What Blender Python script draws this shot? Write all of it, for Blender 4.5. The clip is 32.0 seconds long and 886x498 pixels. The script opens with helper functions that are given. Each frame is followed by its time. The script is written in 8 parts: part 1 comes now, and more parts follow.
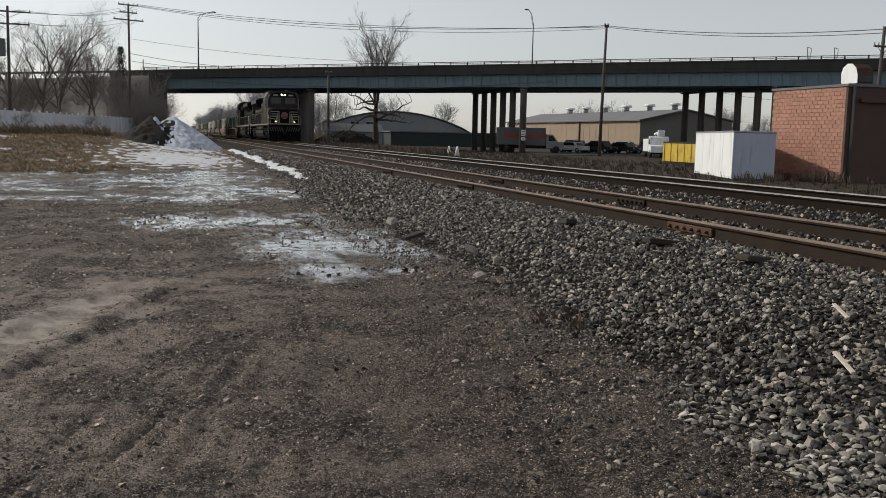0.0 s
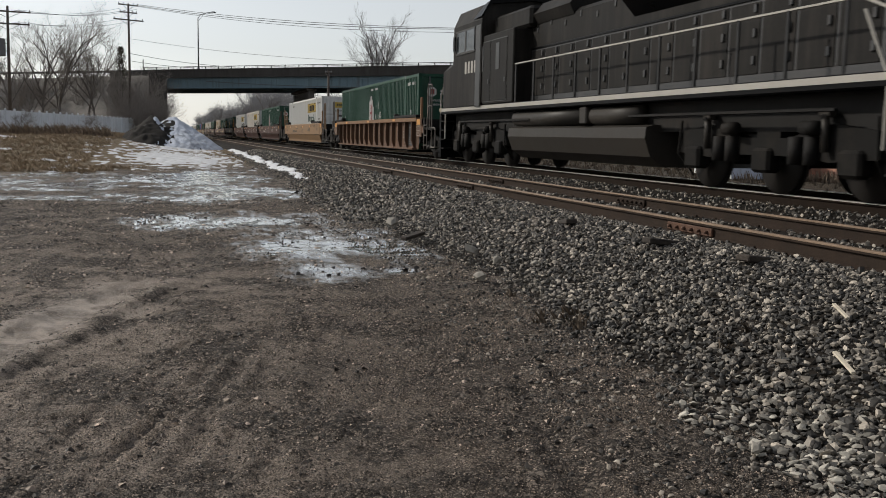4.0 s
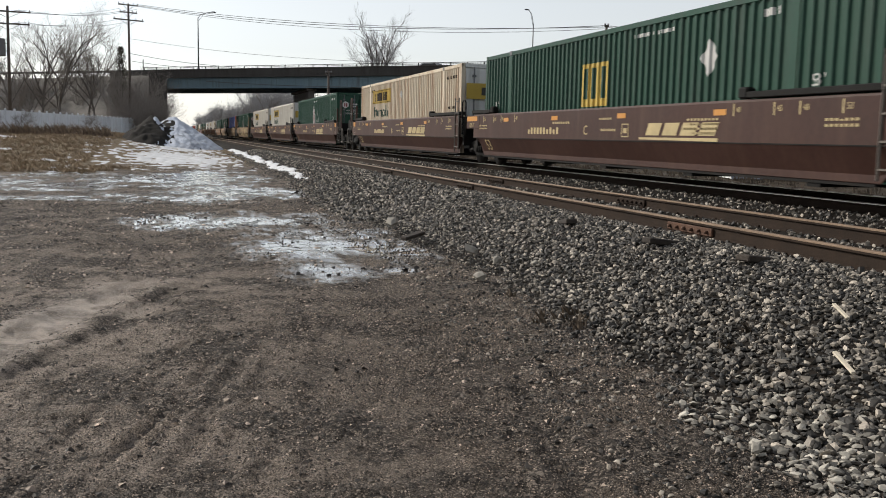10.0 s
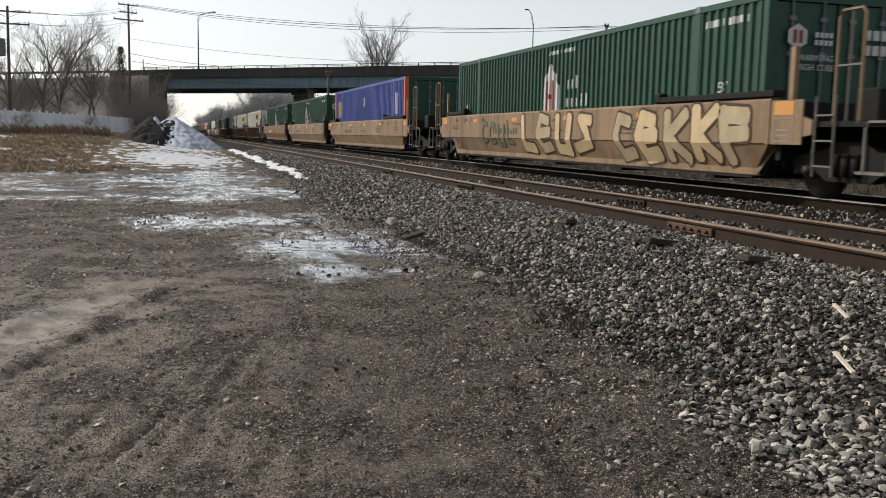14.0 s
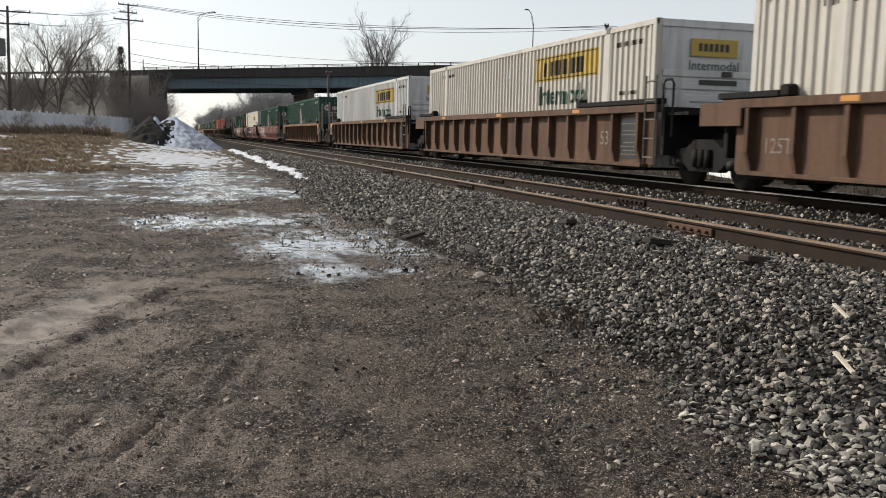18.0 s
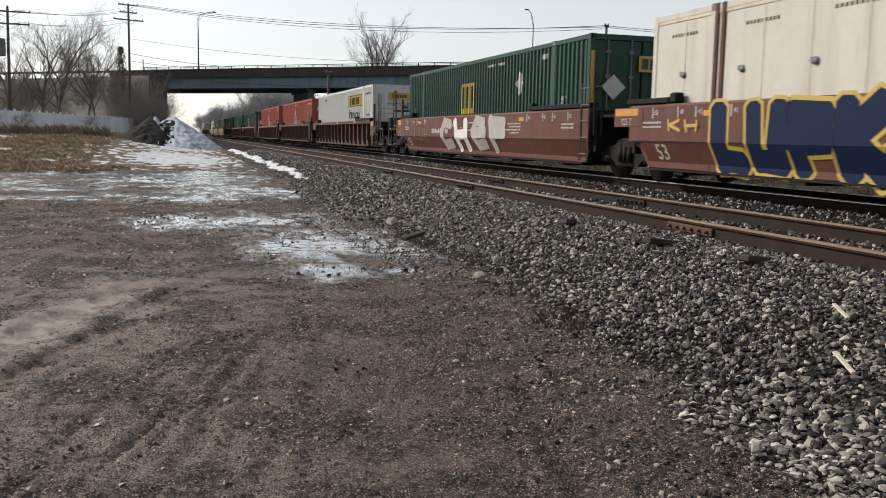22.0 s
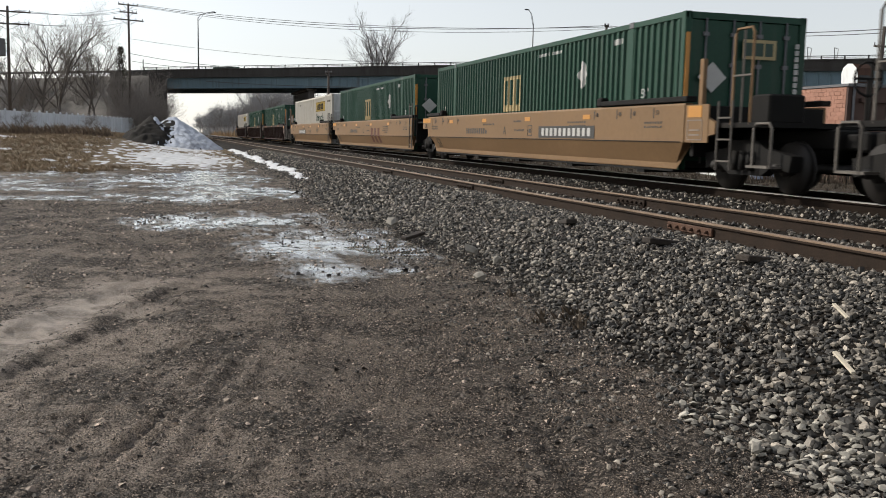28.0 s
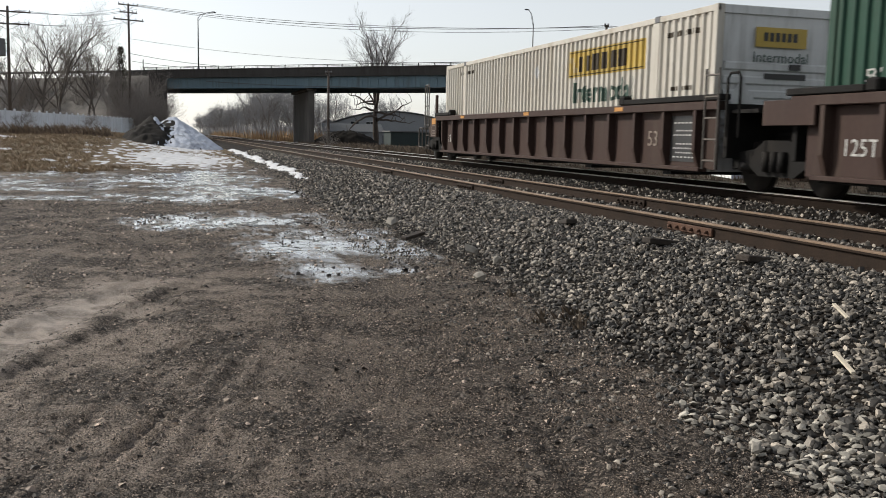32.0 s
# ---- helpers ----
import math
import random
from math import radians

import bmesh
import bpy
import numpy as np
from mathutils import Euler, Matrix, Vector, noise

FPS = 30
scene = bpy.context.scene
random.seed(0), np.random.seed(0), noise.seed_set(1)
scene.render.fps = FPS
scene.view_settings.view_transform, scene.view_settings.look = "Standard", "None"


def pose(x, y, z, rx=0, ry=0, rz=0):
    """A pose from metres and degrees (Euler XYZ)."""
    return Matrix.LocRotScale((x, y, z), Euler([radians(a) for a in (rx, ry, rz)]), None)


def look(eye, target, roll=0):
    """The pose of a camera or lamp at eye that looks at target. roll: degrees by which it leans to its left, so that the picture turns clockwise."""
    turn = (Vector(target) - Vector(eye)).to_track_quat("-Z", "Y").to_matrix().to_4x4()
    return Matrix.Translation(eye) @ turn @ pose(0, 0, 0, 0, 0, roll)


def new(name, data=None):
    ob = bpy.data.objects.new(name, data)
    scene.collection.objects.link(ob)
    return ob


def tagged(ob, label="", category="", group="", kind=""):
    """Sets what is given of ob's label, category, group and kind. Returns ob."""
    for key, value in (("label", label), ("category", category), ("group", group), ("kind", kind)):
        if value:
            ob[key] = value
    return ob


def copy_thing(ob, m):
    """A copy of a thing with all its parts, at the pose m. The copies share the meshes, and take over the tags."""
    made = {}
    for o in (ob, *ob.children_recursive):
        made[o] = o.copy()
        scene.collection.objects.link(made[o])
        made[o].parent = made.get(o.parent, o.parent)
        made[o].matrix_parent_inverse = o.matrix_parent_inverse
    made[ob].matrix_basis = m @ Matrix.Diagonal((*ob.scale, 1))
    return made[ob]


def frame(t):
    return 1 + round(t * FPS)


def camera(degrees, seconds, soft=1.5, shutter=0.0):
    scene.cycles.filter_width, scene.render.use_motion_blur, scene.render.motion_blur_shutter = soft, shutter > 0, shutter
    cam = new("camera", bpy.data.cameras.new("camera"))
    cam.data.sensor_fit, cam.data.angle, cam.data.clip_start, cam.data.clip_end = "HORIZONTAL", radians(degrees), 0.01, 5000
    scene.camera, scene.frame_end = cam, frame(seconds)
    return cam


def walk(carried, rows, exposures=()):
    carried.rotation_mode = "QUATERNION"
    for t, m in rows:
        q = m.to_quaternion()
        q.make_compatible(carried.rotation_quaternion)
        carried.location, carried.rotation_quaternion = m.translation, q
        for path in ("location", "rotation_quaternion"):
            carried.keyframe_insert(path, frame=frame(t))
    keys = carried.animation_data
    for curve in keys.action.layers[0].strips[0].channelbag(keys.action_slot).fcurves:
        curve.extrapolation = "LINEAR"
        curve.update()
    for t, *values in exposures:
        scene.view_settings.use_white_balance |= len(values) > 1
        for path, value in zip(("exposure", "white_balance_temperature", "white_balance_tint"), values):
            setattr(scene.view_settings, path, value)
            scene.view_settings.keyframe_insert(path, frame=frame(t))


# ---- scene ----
# World: x to the right of the tracks' line, y along the tracks away from the camera, z up; metres.
ZR = 0.62        # top of the main track's rails
DM = 10.30       # centre line of the main track
DS = 6.36        # centre line of the siding
ZS = 0.56        # top of the siding's rails
GR = -0.42       # ground beyond the tracks
SPEED = 25.13    # the train's speed, metres a second

# ---------------------------------------------------------------- camera
cam = camera(51.76, 32.0, soft=0.95, shutter=0.08)
EYE = Vector((0.0, 0.0, ZR + 0.808))


def heading(yaw, down, lean):
    y, p = radians(yaw), radians(down)
    way = Vector((math.sin(y) * math.cos(p), math.cos(y) * math.cos(p), -math.sin(p)))
    return look(EYE, EYE + way, lean)


STAND = heading(16.635, 6.994, 1.184)
walk(cam, [(0.0, STAND), (32.0, STAND)],
     exposures=[(0.0, -0.42), (3.0, -0.42), (6.0, 0.0), (32.0, 0.0)])

# ---------------------------------------------------------------- sky and sun
SUN_AZ, SUN_EL = radians(-52), radians(33)      # azimuth from +y towards +x
world = bpy.data.worlds.new("sky")
scene.world = world
world.use_nodes = True
wn, wl = world.node_tree.nodes, world.node_tree.links
sky = wn.new("ShaderNodeTexSky")
sky.sky_type = "NISHITA"
sky.sun_disc = False
sky.sun_elevation, sky.sun_rotation = SUN_EL, SUN_AZ
sky.air_density, sky.dust_density, sky.ozone_density = 1.0, 0.7, 1.0
haze = wn.new("ShaderNodeHueSaturation")
haze.inputs["Saturation"].default_value = 0.28
wl.new(sky.outputs[0], haze.inputs["Color"])
wl.new(haze.outputs[0], wn["Background"].inputs["Color"])
wn["Background"].inputs["Strength"].default_value = 0.15

sun = new("sun", bpy.data.lights.new("sun", "SUN"))
sun.data.energy, sun.data.angle, sun.data.color = 3.7, radians(2.0), (1.0, 0.94, 0.84)
sun_way = Vector((math.sin(SUN_AZ) * math.cos(SUN_EL), math.cos(SUN_AZ) * math.cos(SUN_EL), math.sin(SUN_EL)))
sun.matrix_world = look(sun_way * 50, (0, 0, 0))

# ---------------------------------------------------------------- mesh tools
class Geo:
    """Vertices and faces that are gathered and turned into one mesh."""

    def __init__(self):
        self.v, self.f, self.smooth = [], [], set()

    def add(self, verts, faces, m=None, smooth=False):
        k = len(self.v)
        if m is not None:
            verts = [tuple(m @ Vector(p)) for p in verts]
        self.v.extend(tuple(p) for p in verts)
        if smooth:
            self.smooth.update(range(len(self.f), len(self.f) + len(faces)))
        self.f.extend(tuple(i + k for i in q) for q in faces)
        return self

    def box(self, x0, x1, y0, y1, z0, z1, m=None, c=0.0):
        """A box, with its upright edges cut by c."""
        if c <= 0:
            return self.add([(x0, y0, z0), (x1, y0, z0), (x1, y1, z0), (x0, y1, z0), (x0, y0, z1), (x1, y0, z1), (x1, y1, z1), (x0, y1, z1)],
                            [(3, 2, 1, 0), (4, 5, 6, 7), (0, 1, 5, 4), (1, 2, 6, 5), (2, 3, 7, 6), (3, 0, 4, 7)], m)
        ring = [(x0 + c, y0), (x1 - c, y0), (x1, y0 + c), (x1, y1 - c), (x1 - c, y1), (x0 + c, y1), (x0, y1 - c), (x0, y0 + c)]
        inner = [(x0 + c * 1.7, y0 + c), (x1 - c * 1.7, y0 + c), (x1 - c, y0 + c * 1.7), (x1 - c, y1 - c * 1.7), (x1 - c * 1.7, y1 - c), (x0 + c * 1.7, y1 - c), (x0 + c, y1 - c * 1.7), (x0 + c, y0 + c * 1.7)]
        rows = [[(x, y, z0) for x, y in inner], [(x, y, z0 + c) for x, y in ring], [(x, y, z1 - c) for x, y in ring], [(x, y, z1) for x, y in inner]]
        return self.loft(rows, m)

    def loft(self, rows, m=None, caps=True, closed=True, smooth=False):
        """Rings of equally many points joined one to the next."""
        n = len(rows[0])
        faces = []
        for r in range(len(rows) - 1):
            for i in range(n if closed else n - 1):
                j = (i + 1) % n
                faces.append((r * n + i, r * n + j, (r + 1) * n + j, (r + 1) * n + i))
        if caps:
            faces += [tuple(reversed(range(n))), tuple(range((len(rows) - 1) * n, len(rows) * n))]
        return self.add([p for r in rows for p in r], faces, m, smooth)

    def along_y(self, ring, y0, y1, m=None):
        """A profile of (x, z) points drawn out along y."""
        return self.loft([[(x, y0, z) for x, z in ring], [(x, y1, z) for x, z in ring]], m)

    def along_x(self, ring, x0, x1, m=None):
        return self.loft([[(x0, y, z) for y, z in ring], [(x1, y, z) for y, z in ring]], m)

    def tube(self, pts, r, n=6, r2=None, caps=True, m=None):
        """A round bar through the points; it tapers from r to r2."""
        pts = [Vector(p) for p in pts]
        rows = []
        for k, p in enumerate(pts):
            d = (pts[min(k + 1, len(pts) - 1)] - pts[max(k - 1, 0)]).normalized()
            u = d.orthogonal().normalized() if abs(d.z) > 0.9 else d.cross(Vector((0, 0, 1))).normalized()
            w = d.cross(u)
            rad = r if r2 is None else r + (r2 - r) * k / max(1, len(pts) - 1)
            rows.append([tuple(p + (u * math.cos(a) + w * math.sin(a)) * rad) for a in (2 * math.pi * i / n for i in range(n))])
        return self.loft(rows, m, caps, smooth=n > 5)

    def disc(self, c, axis, r, w, n=18, m=None):
        """A short cylinder of radius r and width w about the point c."""
        a = Vector(axis).normalized() * w / 2
        return self.tube([Vector(c) - a, Vector(c) + a], r, n, m=m)

    def mesh(self, name):
        me = bpy.data.meshes.new(name)
        me.from_pydata(self.v, [], self.f)
        if self.smooth:
            flags = np.zeros(len(self.f), dtype=bool)
            flags[list(self.smooth)] = True
            me.polygons.foreach_set("use_smooth", flags)
        me.update()
        return me


def part(name, geo, material, parent=None, label="", at=None):
    """Links geo (or a finished mesh) as one mesh object, under a thing where one is given."""
    me = geo.mesh(name) if isinstance(geo, Geo) else geo
    if material is not None and not me.materials:
        me.materials.append(material)
    ob = new(name, me)
    if parent is not None:
        ob.parent = parent
    if at is not None:
        ob.matrix_basis = at
    if label:
        ob["label"] = label
    return ob


def thing(name, label, category, group="", at=None, kind=""):
    ob = tagged(new(name), label, category, group, kind)
    ob.empty_display_size = 0.3
    if at is not None:
        ob.matrix_basis = at
    return ob


def letters(text, size, material, parent, m, name="lettering", label="", squeeze=1.0, bold=0.0):
    """Flat letters of Blender's own font, as a mesh; they stand on x, face +z, before m is applied."""
    cu = bpy.data.curves.new(name, "FONT")
    cu.body, cu.size, cu.align_x, cu.extrude = text, size, "CENTER", 0.002
    cu.resolution_u, cu.offset = 2, bold
    tmp = bpy.data.objects.new(name, cu)
    scene.collection.objects.link(tmp)
    me = bpy.data.meshes.new_from_object(tmp.evaluated_get(bpy.context.evaluated_depsgraph_get()))
    bpy.data.objects.remove(tmp)
    bpy.data.curves.remove(cu)
    me.transform(m @ Matrix.Diagonal((squeeze, 1, 1, 1)))
    me.materials.clear()
    me.materials.append(material)
    return part(name, me, None, parent, label)


# ---------------------------------------------------------------- materials
def mat(name, base, rough=0.8, metal=0.0, vary=0.25, scale=3.0, fine=40.0, bump=0.2, dirt=None, dirt_amount=0.0, dirt_scale=1.2,
        streak=False, island=0.0, piece=0.0, rough_vary=0.12, bump_dist=0.01, spec=0.5, skew=1.0):
    """A painted or natural surface: two scales of mottling, dirt patches or streaks, fine relief."""
    m = bpy.data.materials.new(name)
    m.use_nodes = True
    n, l = m.node_tree.nodes, m.node_tree.links
    b = n["Principled BSDF"]
    b.inputs["Metallic"].default_value = metal
    b.inputs["Specular IOR Level"].default_value = spec
    tc = n.new("ShaderNodeTexCoord")
    big, small = n.new("ShaderNodeTexNoise"), n.new("ShaderNodeTexNoise")
    for t, s, d in ((big, scale, 5), (small, fine, 3)):
        t.inputs["Scale"].default_value, t.inputs["Detail"].default_value = s, d
        l.new(tc.outputs["Object"], t.inputs["Vector"])
    mixn = n.new("ShaderNodeMath")
    mixn.operation = "MULTIPLY_ADD"
    l.new(big.outputs["Fac"], mixn.inputs[0])
    mixn.inputs[1].default_value = 0.6
    sm = n.new("ShaderNodeMath")
    sm.operation = "MULTIPLY"
    sm.inputs[1].default_value = 0.4
    l.new(small.outputs["Fac"], sm.inputs[0])
    l.new(sm.outputs[0], mixn.inputs[2])
    ramp = n.new("ShaderNodeMapRange")
    ramp.inputs["From Min"].default_value, ramp.inputs["From Max"].default_value = 0.3, 0.7
    ramp.inputs["To Min"].default_value, ramp.inputs["To Max"].default_value = 1 - vary, 1 + vary
    l.new(mixn.outputs[0], ramp.inputs["Value"])
    fac = ramp.outputs[0]
    for amount, node, sock in ((island, "ShaderNodeNewGeometry", "Random Per Island"), (piece, "ShaderNodeObjectInfo", "Random")):
        if amount:
            src = n.new(node)
            mr = n.new("ShaderNodeMapRange")
            mr.inputs["To Min"].default_value, mr.inputs["To Max"].default_value = 1 - amount, 1 + amount * skew
            pw = n.new("ShaderNodeMath")
            pw.operation = "POWER"
            pw.inputs[1].default_value = skew
            l.new(src.outputs[sock], pw.inputs[0])
            l.new(pw.outputs[0], mr.inputs["Value"])
            mu = n.new("ShaderNodeMath")
            mu.operation = "MULTIPLY"
            l.new(fac, mu.inputs[0])
            l.new(mr.outputs[0], mu.inputs[1])
            fac = mu.outputs[0]
    tint = n.new("ShaderNodeVectorMath")
    tint.operation = "SCALE"
    tint.inputs[0].default_value = base
    l.new(fac, tint.inputs["Scale"])
    colour = tint.outputs[0]
    if dirt is not None:
        dn = n.new("ShaderNodeTexNoise")
        dn.inputs["Scale"].default_value, dn.inputs["Detail"].default_value, dn.inputs["Roughness"].default_value = dirt_scale, 8, 0.65
        if streak:
            mp = n.new("ShaderNodeMapping")
            mp.inputs["Scale"].default_value = (3.0, 3.0, 0.35)
            l.new(tc.outputs["Object"], mp.inputs["Vector"])
            l.new(mp.outputs[0], dn.inputs["Vector"])
        else:
            l.new(tc.outputs["Object"], dn.inputs["Vector"])
        dr = n.new("ShaderNodeMapRange")
        dr.inputs["From Min"].default_value, dr.inputs["From Max"].default_value = 0.62 - 0.3 * dirt_amount, 0.78 - 0.2 * dirt_amount
        dr.inputs["To Max"].default_value = min(1.0, 0.45 + dirt_amount * 0.5)
        l.new(dn.outputs["Fac"], dr.inputs["Value"])
        mx = n.new("ShaderNodeMix")
        mx.data_type = "RGBA"
        l.new(dr.outputs[0], mx.inputs["Factor"])
        l.new(colour, mx.inputs["A"])
        mx.inputs["B"].default_value = (*dirt, 1)
        colour = mx.outputs["Result"]
    l.new(colour, b.inputs["Base Color"])
    rr = n.new("ShaderNodeMapRange")
    rr.inputs["To Min"].default_value, rr.inputs["To Max"].default_value = max(0.03, rough - rough_vary), min(1, rough + rough_vary)
    l.new(big.outputs["Fac"], rr.inputs["Value"])
    l.new(rr.outputs[0], b.inputs["Roughness"])
    if bump:
        bp = n.new("ShaderNodeBump")
        bp.inputs["Strength"].default_value, bp.inputs["Distance"].default_value = bump, bump_dist
        l.new(mixn.outputs[0], bp.inputs["Height"])
        l.new(bp.outputs[0], b.inputs["Normal"])
    return m


def glow(name, colour, strength):
    m = bpy.data.materials.new(name)
    m.use_nodes = True
    b = m.node_tree.nodes["Principled BSDF"]
    b.inputs["Emission Color"].default_value, b.inputs["Emission Strength"].default_value = (*colour, 1), strength
    b.inputs["Base Color"].default_value = (*colour, 1)
    return m


RUST = (0.11, 0.05, 0.028)
GRIME = (0.03, 0.026, 0.022)
M_rail_main = mat("grimy_rail", (0.016, 0.011, 0.008), 0.9, 0.0, spec=0.08, vary=0.3, scale=4.0, fine=50.0, bump=0.3)
# Near black: shade in the gaps between stones is put into the bed's colour.
M_ballast_gapshade = mat("ballast_bed", (0.016, 0.013, 0.0105), 0.95, spec=0.1, vary=0.5, scale=1.0, fine=16.0, bump=1.0, bump_dist=0.05)
M_stone = mat("ballast_stone", (0.114, 0.099, 0.081), 0.6, vary=0.4, scale=6.0, fine=60.0, bump=0.35, island=0.85, skew=3.4)
M_rail = mat("rusty_rail", (0.027, 0.018, 0.013), 0.85, 0.0, vary=0.4, scale=4.0, fine=50.0, bump=0.4, spec=0.15)
M_railtop = mat("polished_rail_head", (0.50, 0.47, 0.43), 0.42, 1.0, vary=0.12, scale=2.0, bump=0.05)
M_railtop_old = mat("worn_rail_head", (0.20, 0.135, 0.088), 0.5, 0.15, vary=0.2, scale=2.0, bump=0.1)
M_tie = mat("old_timber", (0.045, 0.035, 0.028), 0.9, vary=0.5, scale=6.0, fine=70.0, bump=0.6, piece=0.35)
M_concrete = mat("weathered_concrete", (0.11, 0.10, 0.092), 0.9, vary=0.25, scale=0.6, fine=20.0, bump=0.3, dirt=GRIME, dirt_amount=0.6, dirt_scale=0.5, streak=True)
M_girder = mat("blue_green_girder_paint", (0.13, 0.20, 0.24), 0.6, vary=0.2, scale=0.5, fine=12.0, dirt=(0.05, 0.05, 0.05), dirt_amount=0.3, dirt_scale=0.6, streak=True)
M_deck = mat("stained_deck_concrete", (0.05, 0.046, 0.043), 0.9, vary=0.3, scale=0.3, fine=8.0, dirt=GRIME, dirt_amount=0.6, dirt_scale=0.4, streak=True)
M_railing = mat("dark_railing", (0.05, 0.05, 0.05), 0.9, 0.0, spec=0.2, vary=0.2, scale=1.0)
M_galvdark = mat("dull_grey_metal", (0.13, 0.13, 0.135), 0.55, 0.4, vary=0.15, scale=1.0)
# Paled: the haze of distance is put into the brush floor's colour.
M_scrub_haze = mat("brush_floor", (0.15, 0.138, 0.125), 0.95, vary=0.5, scale=0.4, fine=6.0, bump=0.8, bump_dist=0.2)
M_brick = mat("orange_brick", (0.36, 0.185, 0.13), 0.9, vary=0.22, scale=0.9, fine=12.0, bump=0.3, piece=0.12, dirt=(0.19, 0.10, 0.072), dirt_amount=0.35)
M_brickwall = mat("brick_mortar", (0.25, 0.135, 0.10), 0.95, vary=0.2, scale=0.8, bump=0.3)
# Dark brown trim, and the shade painted onto the brick end wall.
M_brickshade_trim = mat("dark_brown_siding", (0.085, 0.05, 0.04), 0.85, vary=0.25, scale=0.8, bump=0.3)
M_white = mat("white_paint", (0.78, 0.79, 0.78), 0.55, vary=0.06, scale=1.0, dirt=(0.35, 0.33, 0.30), dirt_amount=0.3, dirt_scale=0.8, streak=True)
M_yellow = mat("yellow_paint", (0.55, 0.38, 0.04), 0.6, vary=0.1, scale=1.0, dirt=(0.25, 0.17, 0.05), dirt_amount=0.4)
M_beige = mat("beige_wall", (0.33, 0.255, 0.18), 0.9, vary=0.1, scale=0.2, fine=5.0, dirt=(0.2, 0.15, 0.1), dirt_amount=0.2)
M_greywall = mat("grey_metal_wall", (0.20, 0.19, 0.175), 0.8, vary=0.12, scale=0.3, fine=5.0)
M_roof = mat("dark_roof", (0.16, 0.16, 0.165), 0.8, vary=0.2, scale=0.2)
M_galv = mat("galvanised_metal", (0.36, 0.37, 0.38), 0.45, 0.6, vary=0.15, scale=1.0)
M_pole = mat("pole_timber", (0.075, 0.06, 0.05), 0.9, vary=0.3, scale=3.0, fine=30.0, bump=0.4)
# Bark colour lightened to carry the haze of distance.
M_bark_haze = mat("bark", (0.19, 0.17, 0.155), 0.95, vary=0.3, scale=2.0, fine=20.0, bump=0.4)
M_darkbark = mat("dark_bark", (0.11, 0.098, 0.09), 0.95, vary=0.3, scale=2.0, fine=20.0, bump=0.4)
# Twigs paled and greyed, with distance haze put into the colour.
M_twig_haze = mat("pale_twigs", (0.28, 0.275, 0.28), 0.95, vary=0.3, scale=1.0)
M_grass = mat("dry_grass", (0.25, 0.185, 0.12), 0.95, vary=0.35, scale=0.6, fine=20.0, island=0.4)
M_grit = mat("grit", (0.150, 0.118, 0.093), 0.7, vary=0.3, scale=8.0, island=0.8, skew=4.5, bump=0.0)
M_gravel = mat("dark_fine_gravel", (0.115, 0.090, 0.070), 0.7, vary=0.3, scale=8.0, island=0.85, skew=5.0, bump=0.0)
M_clod = mat("mud_clod", (0.024, 0.019, 0.016), 0.5, vary=0.4, scale=8.0, island=0.4, bump=0.0)
M_palestone = mat("pale_limestone", (0.26, 0.24, 0.205), 0.8, vary=0.2, scale=6.0, island=0.6, skew=1.6)
M_palewood = mat("raw_wood", (0.52, 0.46, 0.36), 0.8, vary=0.2, scale=8.0)
M_rustbar = mat("orange_rust", (0.085, 0.042, 0.025), 0.85, 0.2, vary=0.4, scale=8.0)
# Blue-grey base: shade on the backlit pile is put into the snow's colour.
M_snowpile_shade = mat("ploughed_snow", (0.46, 0.50, 0.58), 0.8, vary=0.18, scale=0.8, fine=8.0, bump=1.0, bump_dist=0.12, dirt=(0.08, 0.075, 0.07), dirt_amount=0.32, dirt_scale=0.9)
M_snow = mat("old_snow", (0.55, 0.56, 0.58), 0.8, vary=0.2, scale=1.5, fine=14.0, bump=0.5, dirt=(0.22, 0.20, 0.18), dirt_amount=0.35, dirt_scale=1.5)
M_soil = mat("black_soil_heap", (0.022, 0.020, 0.018), 0.95, spec=0.1, vary=0.4, scale=2.0, fine=20.0, bump=0.8)
M_black = mat("black_paint", (0.014, 0.014, 0.015), 0.5, vary=0.3, scale=1.5, dirt=(0.045, 0.04, 0.035), dirt_amount=0.35, dirt_scale=1.0)
M_under = mat("grimy_undercarriage", (0.006, 0.0052, 0.0046), 0.8, 0.0, vary=0.35, scale=3.0, dirt=(0.017, 0.013, 0.010), dirt_amount=0.4, spec=0.25)
M_dense_twigs = mat("evergreen_needles", (0.05, 0.05, 0.032), 0.9, vary=0.4, scale=2.0, island=0.4, bump=0.0)
M_weed = mat("dead_weeds", (0.075, 0.055, 0.037), 0.95, vary=0.4, scale=0.6, island=0.45, bump=0.0)
M_bramble = mat("grey_brown_brambles", (0.17, 0.125, 0.088), 0.95, vary=0.4, scale=0.5, island=0.4, bump=0.0)
M_reed = mat("tan_reeds", (0.34, 0.23, 0.13), 0.95, vary=0.3, scale=0.3, island=0.35, bump=0.0)
M_fence = mat("pale_grey_boards", (0.66, 0.69, 0.74), 0.7, vary=0.1, scale=0.5, fine=8.0, dirt=(0.2, 0.2, 0.2), dirt_amount=0.3, streak=True)
# Shaded copy of the white paint, for the storage box's end.
M_white_shade = mat("blue_grey_paint", (0.42, 0.46, 0.55), 0.6, vary=0.08, scale=1.0, dirt=(0.25, 0.26, 0.28), dirt_amount=0.3, streak=True)
M_hallgrey = mat("dull_grey_sheet", (0.24, 0.25, 0.26), 0.8, vary=0.12, scale=0.3, fine=4.0)
M_halldark = mat("dark_grey_sheet", (0.11, 0.115, 0.12), 0.8, vary=0.2, scale=0.3, fine=4.0)
